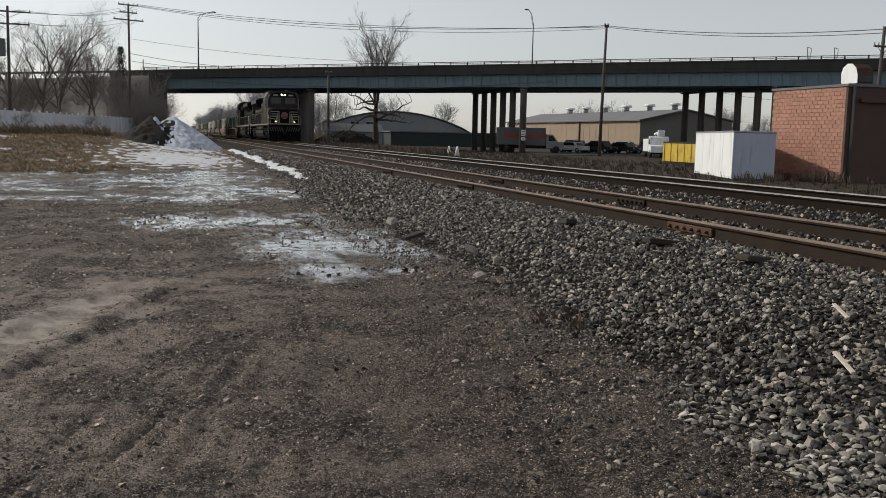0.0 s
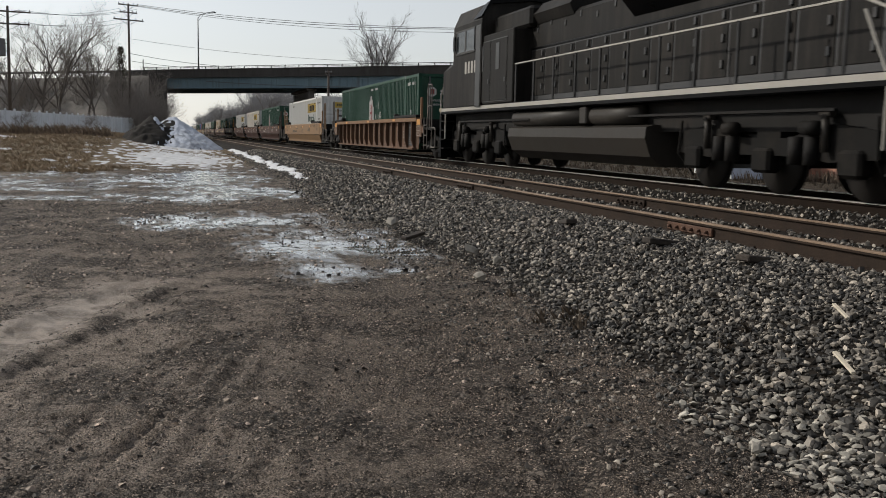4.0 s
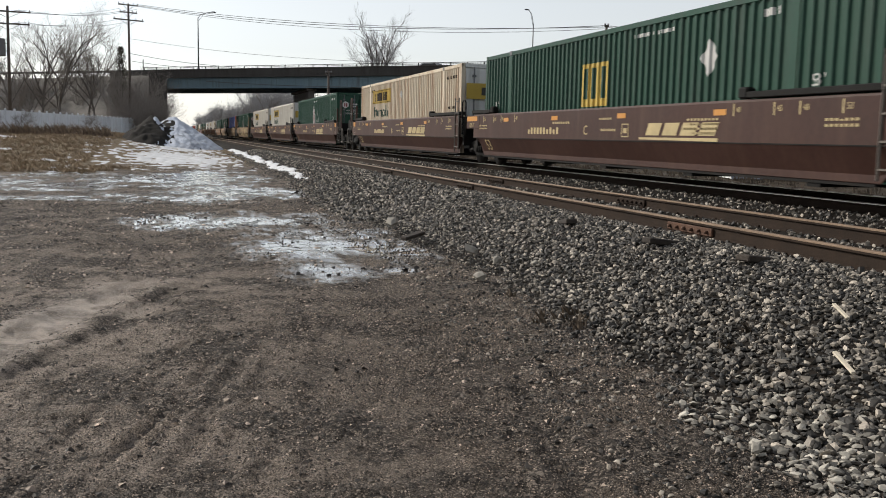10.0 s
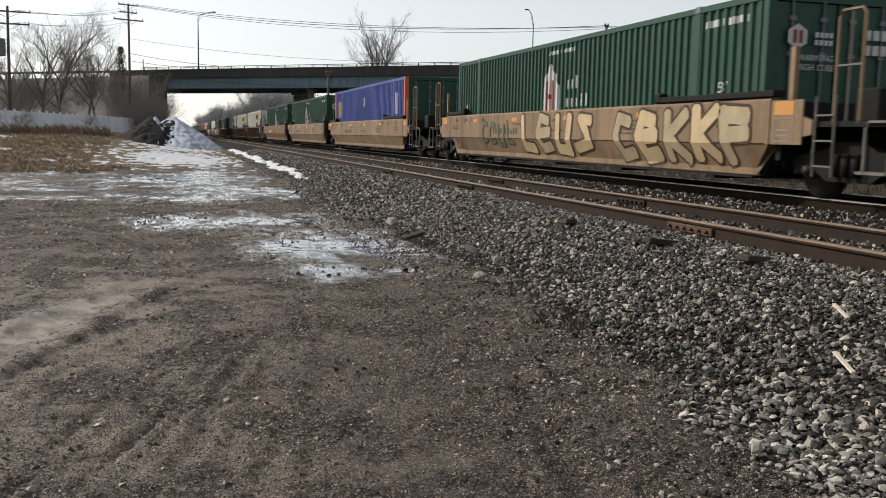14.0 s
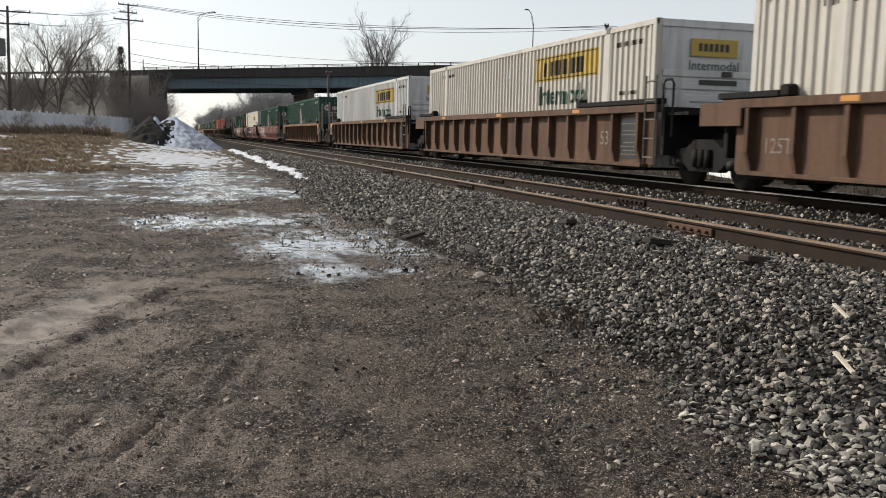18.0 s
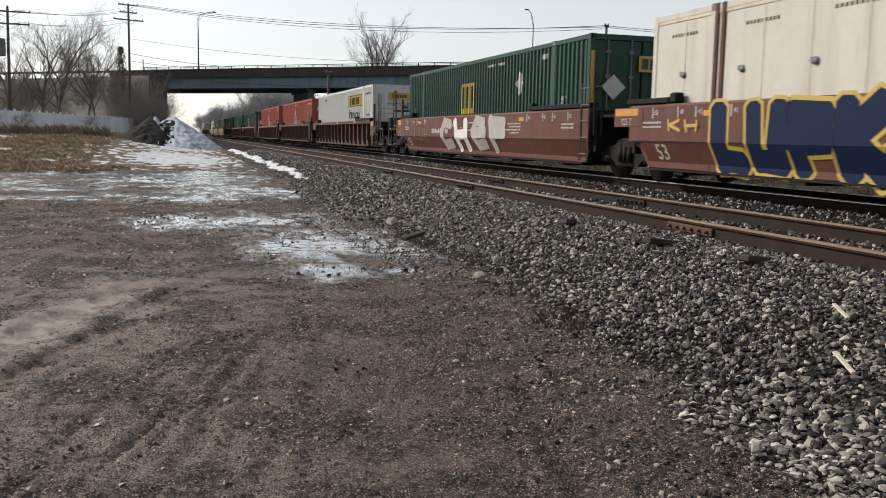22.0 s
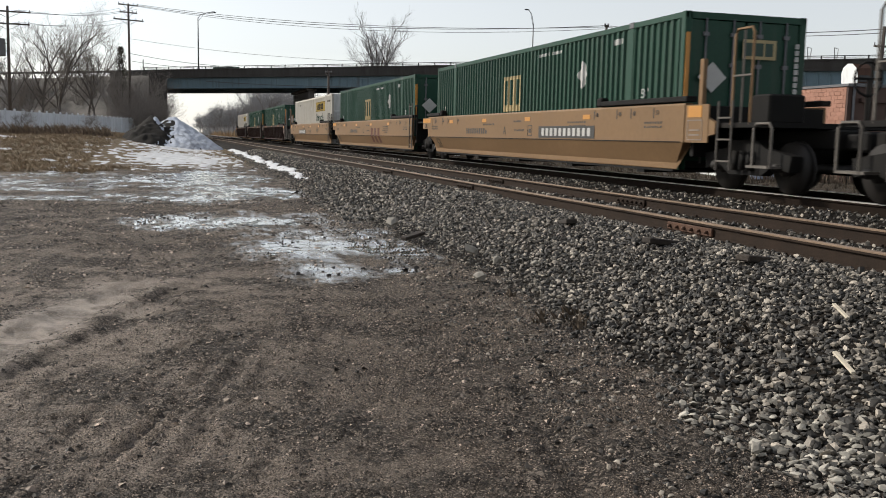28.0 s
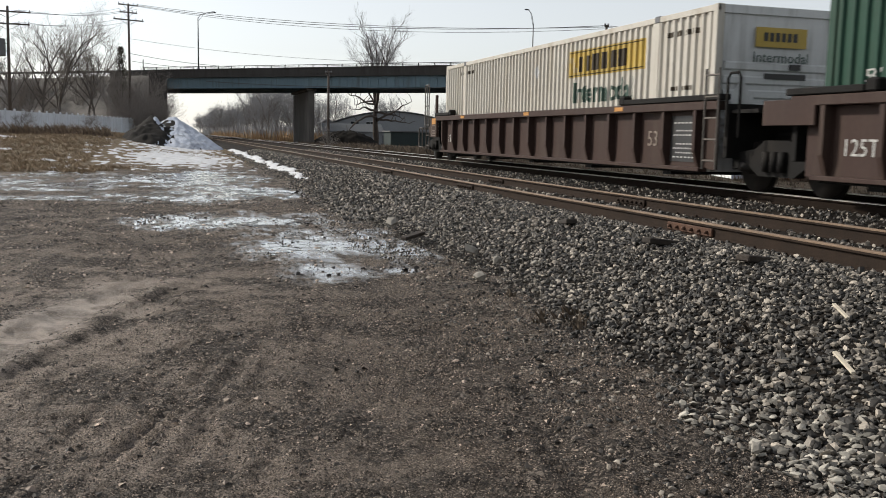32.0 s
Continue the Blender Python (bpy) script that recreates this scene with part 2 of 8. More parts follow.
M_darkshed = mat("dark_green_sheet", (0.03, 0.045, 0.045), 0.8, vary=0.2, scale=0.4, fine=4.0)
M_carsilver = mat("silver_car_paint", (0.34, 0.35, 0.37), 0.3, 0.5, vary=0.05, scale=1.0, bump=0.0)
M_tyre = mat("tyre_rubber", (0.02, 0.02, 0.02), 0.9, vary=0.2, scale=4.0)
M_asphalt = mat("worn_asphalt", (0.05, 0.05, 0.05), 0.9, vary=0.25, scale=0.3, fine=12.0)
M_wire = mat("black_cable", (0.10, 0.10, 0.105), 0.7, vary=0.1)


def ground_material():
    """Wet dirt near the tracks, dry grass and weeds away from them, with wet sheen in patches."""
    m = bpy.data.materials.new("ground")
    m.use_nodes = True
    n, l = m.node_tree.nodes, m.node_tree.links
    b = n["Principled BSDF"]
    tc = n.new("ShaderNodeTexCoord")
    xyz = n.new("ShaderNodeSeparateXYZ")
    l.new(tc.outputs["Object"], xyz.inputs[0])

    def tex(scale, detail=6, rough=0.6, stretch=None, turn=0.0):
        t = n.new("ShaderNodeTexNoise")
        t.inputs["Scale"].default_value, t.inputs["Detail"].default_value, t.inputs["Roughness"].default_value = scale, detail, rough
        if stretch:
            mp = n.new("ShaderNodeMapping")
            mp.vector_type = "POINT"
            mp.inputs["Rotation"].default_value = (0, 0, radians(turn))
            mp.inputs["Scale"].default_value = stretch
            l.new(tc.outputs["Object"], mp.inputs["Vector"])
            l.new(mp.outputs[0], t.inputs["Vector"])
        else:
            l.new(tc.outputs["Object"], t.inputs["Vector"])
        return t.outputs["Fac"]

    def rng(v, a, b2, c=0.0, d=1.0):
        r = n.new("ShaderNodeMapRange")
        for key, val in (("From Min", a), ("From Max", b2), ("To Min", c), ("To Max", d)):
            r.inputs[key].default_value = val
        l.new(v, r.inputs["Value"])
        return r.outputs[0]

    def op(kind, a, b2):
        o = n.new("ShaderNodeMath")
        o.operation = kind
        for i, v in enumerate((a, b2)):
            if isinstance(v, (int, float)):
                o.inputs[i].default_value = v
            else:
                l.new(v, o.inputs[i])
        return o.outputs[0]

    def mix(f, a, b2):
        x = n.new("ShaderNodeMix")
        x.data_type = "RGBA"
        l.new(f, x.inputs["Factor"])
        for key, v in (("A", a), ("B", b2)):
            if isinstance(v, tuple):
                x.inputs[key].default_value = (*v, 1)
            else:
                l.new(v, x.inputs[key])
        return x.outputs["Result"]

    def cells(scale, jitter=1.0):
        v = n.new("ShaderNodeTexVoronoi")
        v.inputs["Scale"].default_value, v.inputs["Randomness"].default_value = scale, jitter
        l.new(tc.outputs["Object"], v.inputs["Vector"])
        sep = n.new("ShaderNodeSeparateColor")
        l.new(v.outputs["Color"], sep.inputs[0])
        return sep.outputs["Red"], sep.outputs["Green"], v.outputs["Distance"]

    def basin(cx, cy, rx, ry):
        dx, dy = op("DIVIDE", op("SUBTRACT", xyz.outputs["X"], cx), rx), op("DIVIDE", op("SUBTRACT", xyz.outputs["Y"], cy), ry)
        return op("SUBTRACT", 1.0, op("MULTIPLY", op("ADD", op("MULTIPLY", dx, dx), op("MULTIPLY", dy, dy)), 0.5))

    broad, mid, grit = tex(0.45), tex(2.6, 9, 0.72), tex(60.0, 5, 0.8)
    c0, k0, d0 = cells(210.0)
    c1, k1, d1 = cells(95.0)
    c2, k2, d2 = cells(34.0)
    plot, fleck = tex(1.3, 6, 0.62), tex(5.0, 6, 0.7)
    coarse = rng(plot, 0.46, 0.56)
    # packed wheel path across the lot; its wet sheen is partly put into a pale colour
    track = op("ABSOLUTE", op("ADD", op("SUBTRACT", xyz.outputs["X"], op("MULTIPLY", xyz.outputs["Y"], 0.30)), 3.05), 0.0)
    path = op("MULTIPLY", rng(op("ADD", track, op("MULTIPLY", mid, 1.5)), 1.25, 0.65), op("MULTIPLY", rng(xyz.outputs["Y"], 5.0, 6.0), rng(xyz.outputs["Y"], 9.8, 7.6)))
    # dirt, dark and light stones of three sizes; shade in the pits between them is painted dark
    dirt = mix(rng(broad, 0.36, 0.64), (0.120, 0.093, 0.071), (0.225, 0.176, 0.138))
    dry = rng(op("SUBTRACT", xyz.outputs["X"], op("MULTIPLY", xyz.outputs["Y"], 0.14)), 0.9, -1.4)
    dry = op("MULTIPLY", dry, rng(xyz.outputs["Y"], 12.0, 7.5, 0.25, 1.0))
    dirt = mix(op("MULTIPLY", dry, 0.9), dirt, (0.55, 0.455, 0.38))
    dirt = mix(op("MULTIPLY", coarse, 0.8), dirt, (0.062, 0.050, 0.041))
    dirt = mix(rng(mid, 0.50, 0.64, 0.0, 0.55), dirt, (0.056, 0.043, 0.033))
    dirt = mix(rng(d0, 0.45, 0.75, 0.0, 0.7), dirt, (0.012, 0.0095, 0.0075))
    dirt = mix(rng(c0, 0.78, 0.96, 0.0, 0.9), dirt, (0.50, 0.41, 0.33))
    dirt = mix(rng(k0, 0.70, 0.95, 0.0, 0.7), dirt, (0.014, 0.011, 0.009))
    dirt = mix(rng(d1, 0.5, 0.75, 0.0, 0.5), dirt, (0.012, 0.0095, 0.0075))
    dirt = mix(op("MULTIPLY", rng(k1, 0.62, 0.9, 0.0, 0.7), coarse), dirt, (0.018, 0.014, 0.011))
    dirt = mix(rng(c1, 0.84, 0.98, 0.0, 0.8), dirt, (0.42, 0.345, 0.28))
    dirt = mix(op("MULTIPLY", rng(c2, 0.80, 1.0, 0.0, 0.7), coarse), dirt, (0.34, 0.285, 0.235))
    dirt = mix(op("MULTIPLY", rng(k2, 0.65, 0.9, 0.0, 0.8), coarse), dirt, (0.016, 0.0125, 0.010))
    # pale path colour stands in for the sheen of packed wet mud
    dirt = mix(op("MULTIPLY", path, rng(fleck, 0.36, 0.60, 1.0, 0.5)), dirt, (0.66, 0.56, 0.48))
    grass = mix(rng(mid, 0.32, 0.66), (0.115, 0.086, 0.054), (0.24, 0.180, 0.112))
    away = op("ADD", xyz.outputs["Y"], op("MULTIPLY", xyz.outputs["X"], -1.1))
    lawn = rng(op("ADD", away, op("MULTIPLY", broad, 16.0)), 42, 50)
    right = rng(xyz.outputs["X"], 12.5, 15.0)
    lawn = op("MAXIMUM", lawn, right)
    field = mix(rng(mid, 0.32, 0.66), (0.030, 0.023, 0.016), (0.085, 0.065, 0.042))
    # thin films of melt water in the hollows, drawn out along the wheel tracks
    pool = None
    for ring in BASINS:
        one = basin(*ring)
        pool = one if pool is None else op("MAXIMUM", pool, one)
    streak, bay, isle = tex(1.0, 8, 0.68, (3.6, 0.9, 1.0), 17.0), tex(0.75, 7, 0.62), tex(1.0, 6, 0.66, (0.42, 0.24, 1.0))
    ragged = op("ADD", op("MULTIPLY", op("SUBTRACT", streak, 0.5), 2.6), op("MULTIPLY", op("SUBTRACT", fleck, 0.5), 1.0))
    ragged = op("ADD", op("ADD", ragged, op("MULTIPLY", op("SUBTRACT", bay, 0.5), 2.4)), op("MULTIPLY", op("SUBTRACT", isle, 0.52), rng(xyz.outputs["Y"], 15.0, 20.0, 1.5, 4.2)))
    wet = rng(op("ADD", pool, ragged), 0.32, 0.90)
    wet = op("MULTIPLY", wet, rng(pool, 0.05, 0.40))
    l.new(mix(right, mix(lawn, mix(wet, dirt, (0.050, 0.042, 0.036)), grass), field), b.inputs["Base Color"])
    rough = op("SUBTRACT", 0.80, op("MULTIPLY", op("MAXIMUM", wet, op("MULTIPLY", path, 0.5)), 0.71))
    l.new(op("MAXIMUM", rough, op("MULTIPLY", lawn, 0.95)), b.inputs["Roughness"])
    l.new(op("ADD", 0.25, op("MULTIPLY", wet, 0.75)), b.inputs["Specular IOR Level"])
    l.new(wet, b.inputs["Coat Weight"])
    b.inputs["Coat Roughness"].default_value = 0.07
    rubble = op("ADD", op("MULTIPLY", op("SUBTRACT", c2, op("MULTIPLY", d2, 0.6)), op("MULTIPLY", coarse, 0.9)), op("MULTIPLY", op("SUBTRACT", c1, op("MULTIPLY", d1, 0.8)), 0.5))
    h = op("ADD", op("ADD", op("MULTIPLY", grit, 0.9), op("MULTIPLY", mid, 1.6)), rubble)
    bp = n.new("ShaderNodeBump")
    bp.inputs["Strength"].default_value, bp.inputs["Distance"].default_value = 1.0, 0.034
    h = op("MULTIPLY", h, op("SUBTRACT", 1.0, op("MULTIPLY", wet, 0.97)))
    l.new(h, bp.inputs["Height"])
    l.new(bp.outputs[0], b.inputs["Normal"])
    return m


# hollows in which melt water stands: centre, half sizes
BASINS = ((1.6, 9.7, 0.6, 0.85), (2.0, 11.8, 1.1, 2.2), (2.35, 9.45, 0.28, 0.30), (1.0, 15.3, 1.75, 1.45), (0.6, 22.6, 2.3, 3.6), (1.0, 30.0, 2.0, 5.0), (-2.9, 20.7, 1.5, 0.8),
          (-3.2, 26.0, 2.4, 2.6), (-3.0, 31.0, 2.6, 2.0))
M_ground = ground_material()
# ---------------------------------------------------------------- train: paints
M_cgreen = mat("green_container_paint", (0.009, 0.049, 0.029), 0.5, vary=0.18, scale=0.7, fine=14.0, dirt=(0.032, 0.055, 0.038), dirt_amount=0.35, dirt_scale=0.9, streak=True, spec=0.28)
M_cgreen2 = mat("dark_green_container_paint", (0.009, 0.045, 0.028), 0.5, vary=0.18, scale=0.7, fine=14.0, dirt=(0.03, 0.045, 0.034), dirt_amount=0.35, dirt_scale=0.9, streak=True, spec=0.28)
M_cgreen3 = mat("fresh_green_container_paint", (0.011, 0.062, 0.032), 0.48, vary=0.15, scale=0.7, fine=14.0, dirt=(0.03, 0.065, 0.036), dirt_amount=0.25, dirt_scale=0.9, streak=True, spec=0.28)
M_cwhite = mat("white_container_paint", (0.50, 0.47, 0.415), 0.6, vary=0.08, scale=0.8, fine=12.0, dirt=(0.34, 0.29, 0.22), dirt_amount=0.4, dirt_scale=0.8, streak=True, spec=0.28)
M_cwhite2 = mat("bright_white_container_paint", (0.50, 0.495, 0.47), 0.55, vary=0.06, scale=0.8, fine=12.0, dirt=(0.4, 0.37, 0.33), dirt_amount=0.25, dirt_scale=0.8, streak=True, spec=0.28)
M_crusty = mat("rust_streaked_cream_paint", (0.50, 0.43, 0.33), 0.65, vary=0.12, scale=0.8, fine=12.0, dirt=(0.30, 0.16, 0.08), dirt_amount=0.55, dirt_scale=0.9, streak=True)
M_cred = mat("faded_red_container_paint", (0.29, 0.066, 0.046), 0.6, vary=0.15, scale=0.7, fine=14.0, dirt=(0.24, 0.07, 0.045), dirt_amount=0.4, dirt_scale=0.9, streak=True, spec=0.28)
M_cblue = mat("blue_container_paint", (0.05, 0.075, 0.26), 0.5, vary=0.15, scale=0.7, fine=14.0, dirt=(0.06, 0.07, 0.14), dirt_amount=0.3, dirt_scale=0.9, streak=True, spec=0.28)
M_cgrey = mat("grey_white_end_paint", (0.55, 0.55, 0.54), 0.5, vary=0.1, scale=0.8, dirt=(0.25, 0.24, 0.22), dirt_amount=0.4, dirt_scale=1.2, streak=True)
M_logo_y = mat("yellow_decal", (0.44, 0.30, 0.05), 0.55, vary=0.12, scale=2.0, dirt=(0.45, 0.34, 0.12), dirt_amount=0.3)
M_logo_g = mat("faded_green_lettering", (0.022, 0.055, 0.038), 0.6, vary=0.2, scale=3.0)
M_brand = mat("brown_black_lettering", (0.045, 0.034, 0.022), 0.6, vary=0.2, scale=3.0, spec=0.2)
M_ink = mat("black_lettering", (0.035, 0.033, 0.03), 0.6, vary=0.2, scale=3.0)
M_chalk = mat("white_lettering", (0.46, 0.45, 0.43), 0.6, vary=0.12, scale=3.0)
M_fadedtan = mat("faded_tan_decal", (0.42, 0.33, 0.17), 0.7, vary=0.2, scale=3.0)
M_maroon = mat("maroon_decal", (0.20, 0.03, 0.03), 0.6, vary=0.2, scale=3.0)
M_orange = mat("amber_reflector", (0.48, 0.21, 0.03), 0.4, vary=0.1, scale=3.0)
M_wbrown = mat("brown_rail_car_paint", (0.047, 0.0220, 0.0168), 0.55, vary=0.25, scale=0.6, fine=10.0, dirt=(0.072, 0.040, 0.029), dirt_amount=0.45, dirt_scale=0.7, streak=True, spec=0.22)
M_wred = mat("red_brown_rail_car_paint", (0.105, 0.038, 0.026), 0.6, vary=0.2, scale=0.6, fine=10.0, dirt=(0.11, 0.07, 0.052), dirt_amount=0.45, dirt_scale=0.7, streak=True, spec=0.22)
M_wtan = mat("tan_yellow_rail_car_paint", (0.165, 0.094, 0.050), 0.65, vary=0.15, scale=0.6, fine=10.0, dirt=(0.16, 0.095, 0.05), dirt_amount=0.45, dirt_scale=0.7, streak=True, spec=0.22)
M_wgold = mat("golden_tan_rail_car_paint", (0.198, 0.120, 0.061), 0.6, vary=0.12, scale=0.6, fine=10.0, dirt=(0.20, 0.115, 0.055), dirt_amount=0.3, dirt_scale=0.7, streak=True, spec=0.22)
M_wgrime = mat("grimy_tan_rail_car_paint", (0.22, 0.145, 0.085), 0.7, vary=0.2, scale=0.6, fine=10.0, dirt=(0.085, 0.06, 0.043), dirt_amount=0.55, dirt_scale=0.7, streak=True, spec=0.22)
M_wrust = mat("rusted_tan_rail_car_paint", (0.112, 0.064, 0.040), 0.75, vary=0.25, scale=0.8, fine=12.0, dirt=(0.05, 0.03, 0.02), dirt_amount=0.6, dirt_scale=0.9, streak=True, spec=0.22)
M_wrust2 = mat("rust_brown_rail_car_paint", (0.082, 0.042, 0.028), 0.75, vary=0.25, scale=0.8, fine=12.0, dirt=(0.045, 0.027, 0.02), dirt_amount=0.5, dirt_scale=0.9, streak=True, spec=0.22)
M_wdark = mat("dark_brown_rail_car_paint", (0.045, 0.026, 0.021), 0.65, vary=0.2, scale=0.8, fine=12.0, dirt=(0.065, 0.045, 0.035), dirt_amount=0.45, dirt_scale=0.9, streak=True, spec=0.22)
M_paint_w = mat("white_spray_paint", (0.62, 0.60, 0.57), 0.6, vary=0.15, scale=2.0)
M_paint_p = mat("pink_spray_paint", (0.55, 0.40, 0.42), 0.6, vary=0.2, scale=2.0)
M_paint_b = mat("navy_spray_paint", (0.007, 0.014, 0.045), 0.7, vary=0.2, scale=2.0, spec=0.15)
M_paint_c = mat("chrome_grey_spray_paint", (0.36, 0.34, 0.31), 0.6, vary=0.2, scale=2.0, spec=0.2)
M_paint_d = mat("dusty_sand_spray_paint", (0.34, 0.27, 0.17), 0.7, vary=0.3, scale=3.0, spec=0.2)
M_paint_m = mat("murky_green_spray_paint", (0.10, 0.115, 0.07), 0.7, vary=0.3, scale=3.0, spec=0.2)
M_grime = mat("brown_spray_outline", (0.06, 0.035, 0.022), 0.7, vary=0.2, scale=3.0, spec=0.2)
M_paint_t = mat("sand_spray_paint", (0.42, 0.31, 0.17), 0.6, vary=0.25, scale=2.0)
M_orange_red = mat("orange_red_paint", (0.45, 0.09, 0.03), 0.55, vary=0.15, scale=2.0)
M_faint = mat("faded_stencil", (0.20, 0.16, 0.13), 0.7, vary=0.3, scale=3.0)
M_grab = mat("worn_grab_iron", (0.12, 0.105, 0.09), 0.6, 0.2, vary=0.3, scale=3.0)
M_wheel = mat("wheel_steel", (0.014, 0.011, 0.009), 0.6, 0.2, vary=0.3, scale=3.0)

# Black paint; on the front and radiator its darkness also stands for shade.
M_loco = mat("dark_gloss_locomotive_paint", (0.0035, 0.0035, 0.004), 0.32, vary=0.2, scale=0.8, fine=12.0, dirt=(0.010, 0.008, 0.007), dirt_amount=0.3, spec=0.05, dirt_scale=0.7, streak=True)
# Lighter, warmer copy of the same paint: sunlight on the sides put in.
M_loco_lit = mat("dark_grey_locomotive_paint", (0.027, 0.0235, 0.0205), 0.3, vary=0.15, scale=0.8, fine=12.0, dirt=(0.045, 0.034, 0.027), dirt_amount=0.45, spec=0.09, dirt_scale=0.7, streak=True)
M_loco_dusty = mat("dusty_black_locomotive_paint", (0.012, 0.011, 0.010), 0.6, vary=0.3, scale=0.8, fine=12.0, dirt=(0.035, 0.03, 0.026), spec=0.1, dirt_amount=0.5, dirt_scale=0.8, streak=True)
M_stripe = mat("silver_stripe_paint", (0.30, 0.28, 0.245), 0.45, vary=0.1, scale=2.0)
M_cream = mat("worn_cream_stripe_paint", (0.25, 0.215, 0.155), 0.6, vary=0.25, scale=1.5, fine=14.0, dirt=(0.10, 0.075, 0.05), dirt_amount=0.5, dirt_scale=1.2, spec=0.2)
M_tanstripe = mat("fading_tan_stripe_paint", (0.17, 0.125, 0.07), 0.6, vary=0.25, scale=1.5, dirt=(0.06, 0.048, 0.035), dirt_amount=0.6, dirt_scale=1.2, spec=0.2)
M_dimstripe = mat("dusty_pilot_stripe_paint", (0.085, 0.08, 0.07), 0.7, vary=0.3, scale=2.0, spec=0.1)
M_tank = mat("dusty_fuel_tank", (0.034, 0.030, 0.026), 0.5, 0.0, vary=0.25, scale=0.9, fine=10.0, spec=0.15, dirt=(0.03, 0.025, 0.02), dirt_amount=0.5, dirt_scale=0.9)
M_frame_dust = mat("dusty_truck_steel", (0.006, 0.0054, 0.0048), 0.8, 0.0, vary=0.3, scale=2.0, dirt=(0.020, 0.016, 0.0125), dirt_amount=0.45, spec=0.15)
M_glass = mat("dark_window_glass", (0.02, 0.024, 0.028), 0.08, vary=0.05, scale=1.0, bump=0.0, rough_vary=0.02, spec=0.3)
M_lamp = glow("warm_headlight", (1.0, 0.76, 0.40), 9.0)
M_ditch = glow("warm_ditch_light", (1.0, 0.80, 0.48), 2.2)
M_redlogo = mat("red_round_emblem", (0.22, 0.05, 0.06), 0.5, vary=0.1, scale=3.0)


# ---------------------------------------------------------------- ground
def smooth(a, b, v):
    t = np.clip((v - a) / (b - a), 0, 1)
    return t * t * (3 - 2 * t)


WATER = -0.014


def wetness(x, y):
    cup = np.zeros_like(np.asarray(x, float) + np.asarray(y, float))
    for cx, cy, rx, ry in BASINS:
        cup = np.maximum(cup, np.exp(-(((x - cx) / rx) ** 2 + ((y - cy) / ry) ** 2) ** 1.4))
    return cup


def ground_z(x, y):
    """Height of the ground sheet: a flat lot, a low rise to the fence, a ditch and field beyond the tracks."""
    x, y = np.asarray(x, float), np.asarray(y, float)
    z = 0.85 * smooth(33, 68, y) * smooth(2.5, -6, x) + 0.25 * smooth(30, 80, y) * smooth(6, 2, x)
    z = z + (GR - z) * smooth(11.5, 15.5, x)
    near = smooth(60, 20, np.hypot(x, y)) * smooth(4, 2, x)
    z = z + near * (0.018 * np.sin(1.3 * x + 0.35 * y) + 0.014 * np.sin(2.9 * x - 0.21 * y + 1) + 0.01 * np.sin(0.9 * y + 2.1 * x))
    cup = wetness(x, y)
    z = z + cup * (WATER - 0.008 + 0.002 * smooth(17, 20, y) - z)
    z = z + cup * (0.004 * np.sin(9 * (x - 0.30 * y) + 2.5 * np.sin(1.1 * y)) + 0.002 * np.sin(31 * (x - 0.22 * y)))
    for c, slope, w, d, y0, y1 in ((-0.40, 0.28, 0.04, 0.030, 2.5, 5.4), (-0.75, 0.30, 0.045, 0.020, 2.5, 6.5), (-0.12, 0.26, 0.06, 0.020, 2.5, 6.5), (0.35, 0.25, 0.06, 0.016, 2.5, 6.5), (1.70, 0.19, 0.085, 0.024, 2.5, 5.9),
                                   (-1.9, 0.3, 0.16, 0.025, 3.5, 9.0), (-1.5, 0.31, 0.1, 0.02, 3.5, 9.0)):     # wheel ruts
        off = x - (c + slope * (y - 3.5) + 0.03 * np.sin(2.2 * y + 9 * c))
        fade = near * smooth(y1 + 1.2, y1 - 0.8, y) * smooth(y0 - 1, y0, y) * (0.7 + 0.3 * np.sin(y * 5 + c * 5))
        z = z + fade * 1.25 * d * (0.8 * np.exp(-((np.abs(off) - 1.6 * w) / (0.45 * w)) ** 2) - 0.6 * np.exp(-(off / w) ** 4))
    return z


def ruffle(xs, ys, amp, size, seed=0.0):
    return np.array([[amp * noise.fractal(Vector((x / size + seed, y / size, seed)), 1.0, 2.0, 4) for x in xs] for y in ys])


def sheet(name, xs, ys, zs, material):
    """One grid mesh over the lines xs, ys with the heights zs[y][x]."""
    nx, ny = len(xs), len(ys)
    xx, yy = np.meshgrid(xs, ys)
    me = bpy.data.meshes.new(name)
    me.from_pydata(np.stack([xx.ravel(), yy.ravel(), np.asarray(zs).ravel()], 1).tolist(), [],
                   [(r * nx + c, r * nx + c + 1, (r + 1) * nx + c + 1, (r + 1) * nx + c) for r in range(ny - 1) for c in range(nx - 1)])
    me.polygons.foreach_set("use_smooth", np.ones(len(me.polygons), dtype=bool))
    me.materials.append(material)
    return new(name, me)


def spread(*runs):
    out = []
    for a, b, step in runs:
        out.extend(np.arange(a, b - 1e-6, step))
    return np.array(out + [runs[-1][1]])


gx = spread((-1500, -300, 200), (-300, -60, 30), (-60, -12, 4), (-12, -5, 0.5), (-5, -1.5, 0.08), (-1.5, 2.6, 0.035), (2.6, 4.2, 0.08), (4.2, 17, 0.8), (17, 60, 4), (60, 300, 30), (300, 1500, 200))
gy = spread((-900, -60, 60), (-60, 1, 6), (1, 2.4, 0.2), (2.4, 7, 0.04), (7, 13, 0.07), (13, 36, 0.15), (36, 100, 2), (100, 400, 20), (400, 4000, 300))
XX, YY = np.meshgrid(gx, gy)
GZ = ground_z(XX, YY)
core_x, core_y = (gx > -6) & (gx < 4.5), (gy > 0.5) & (gy < 36)
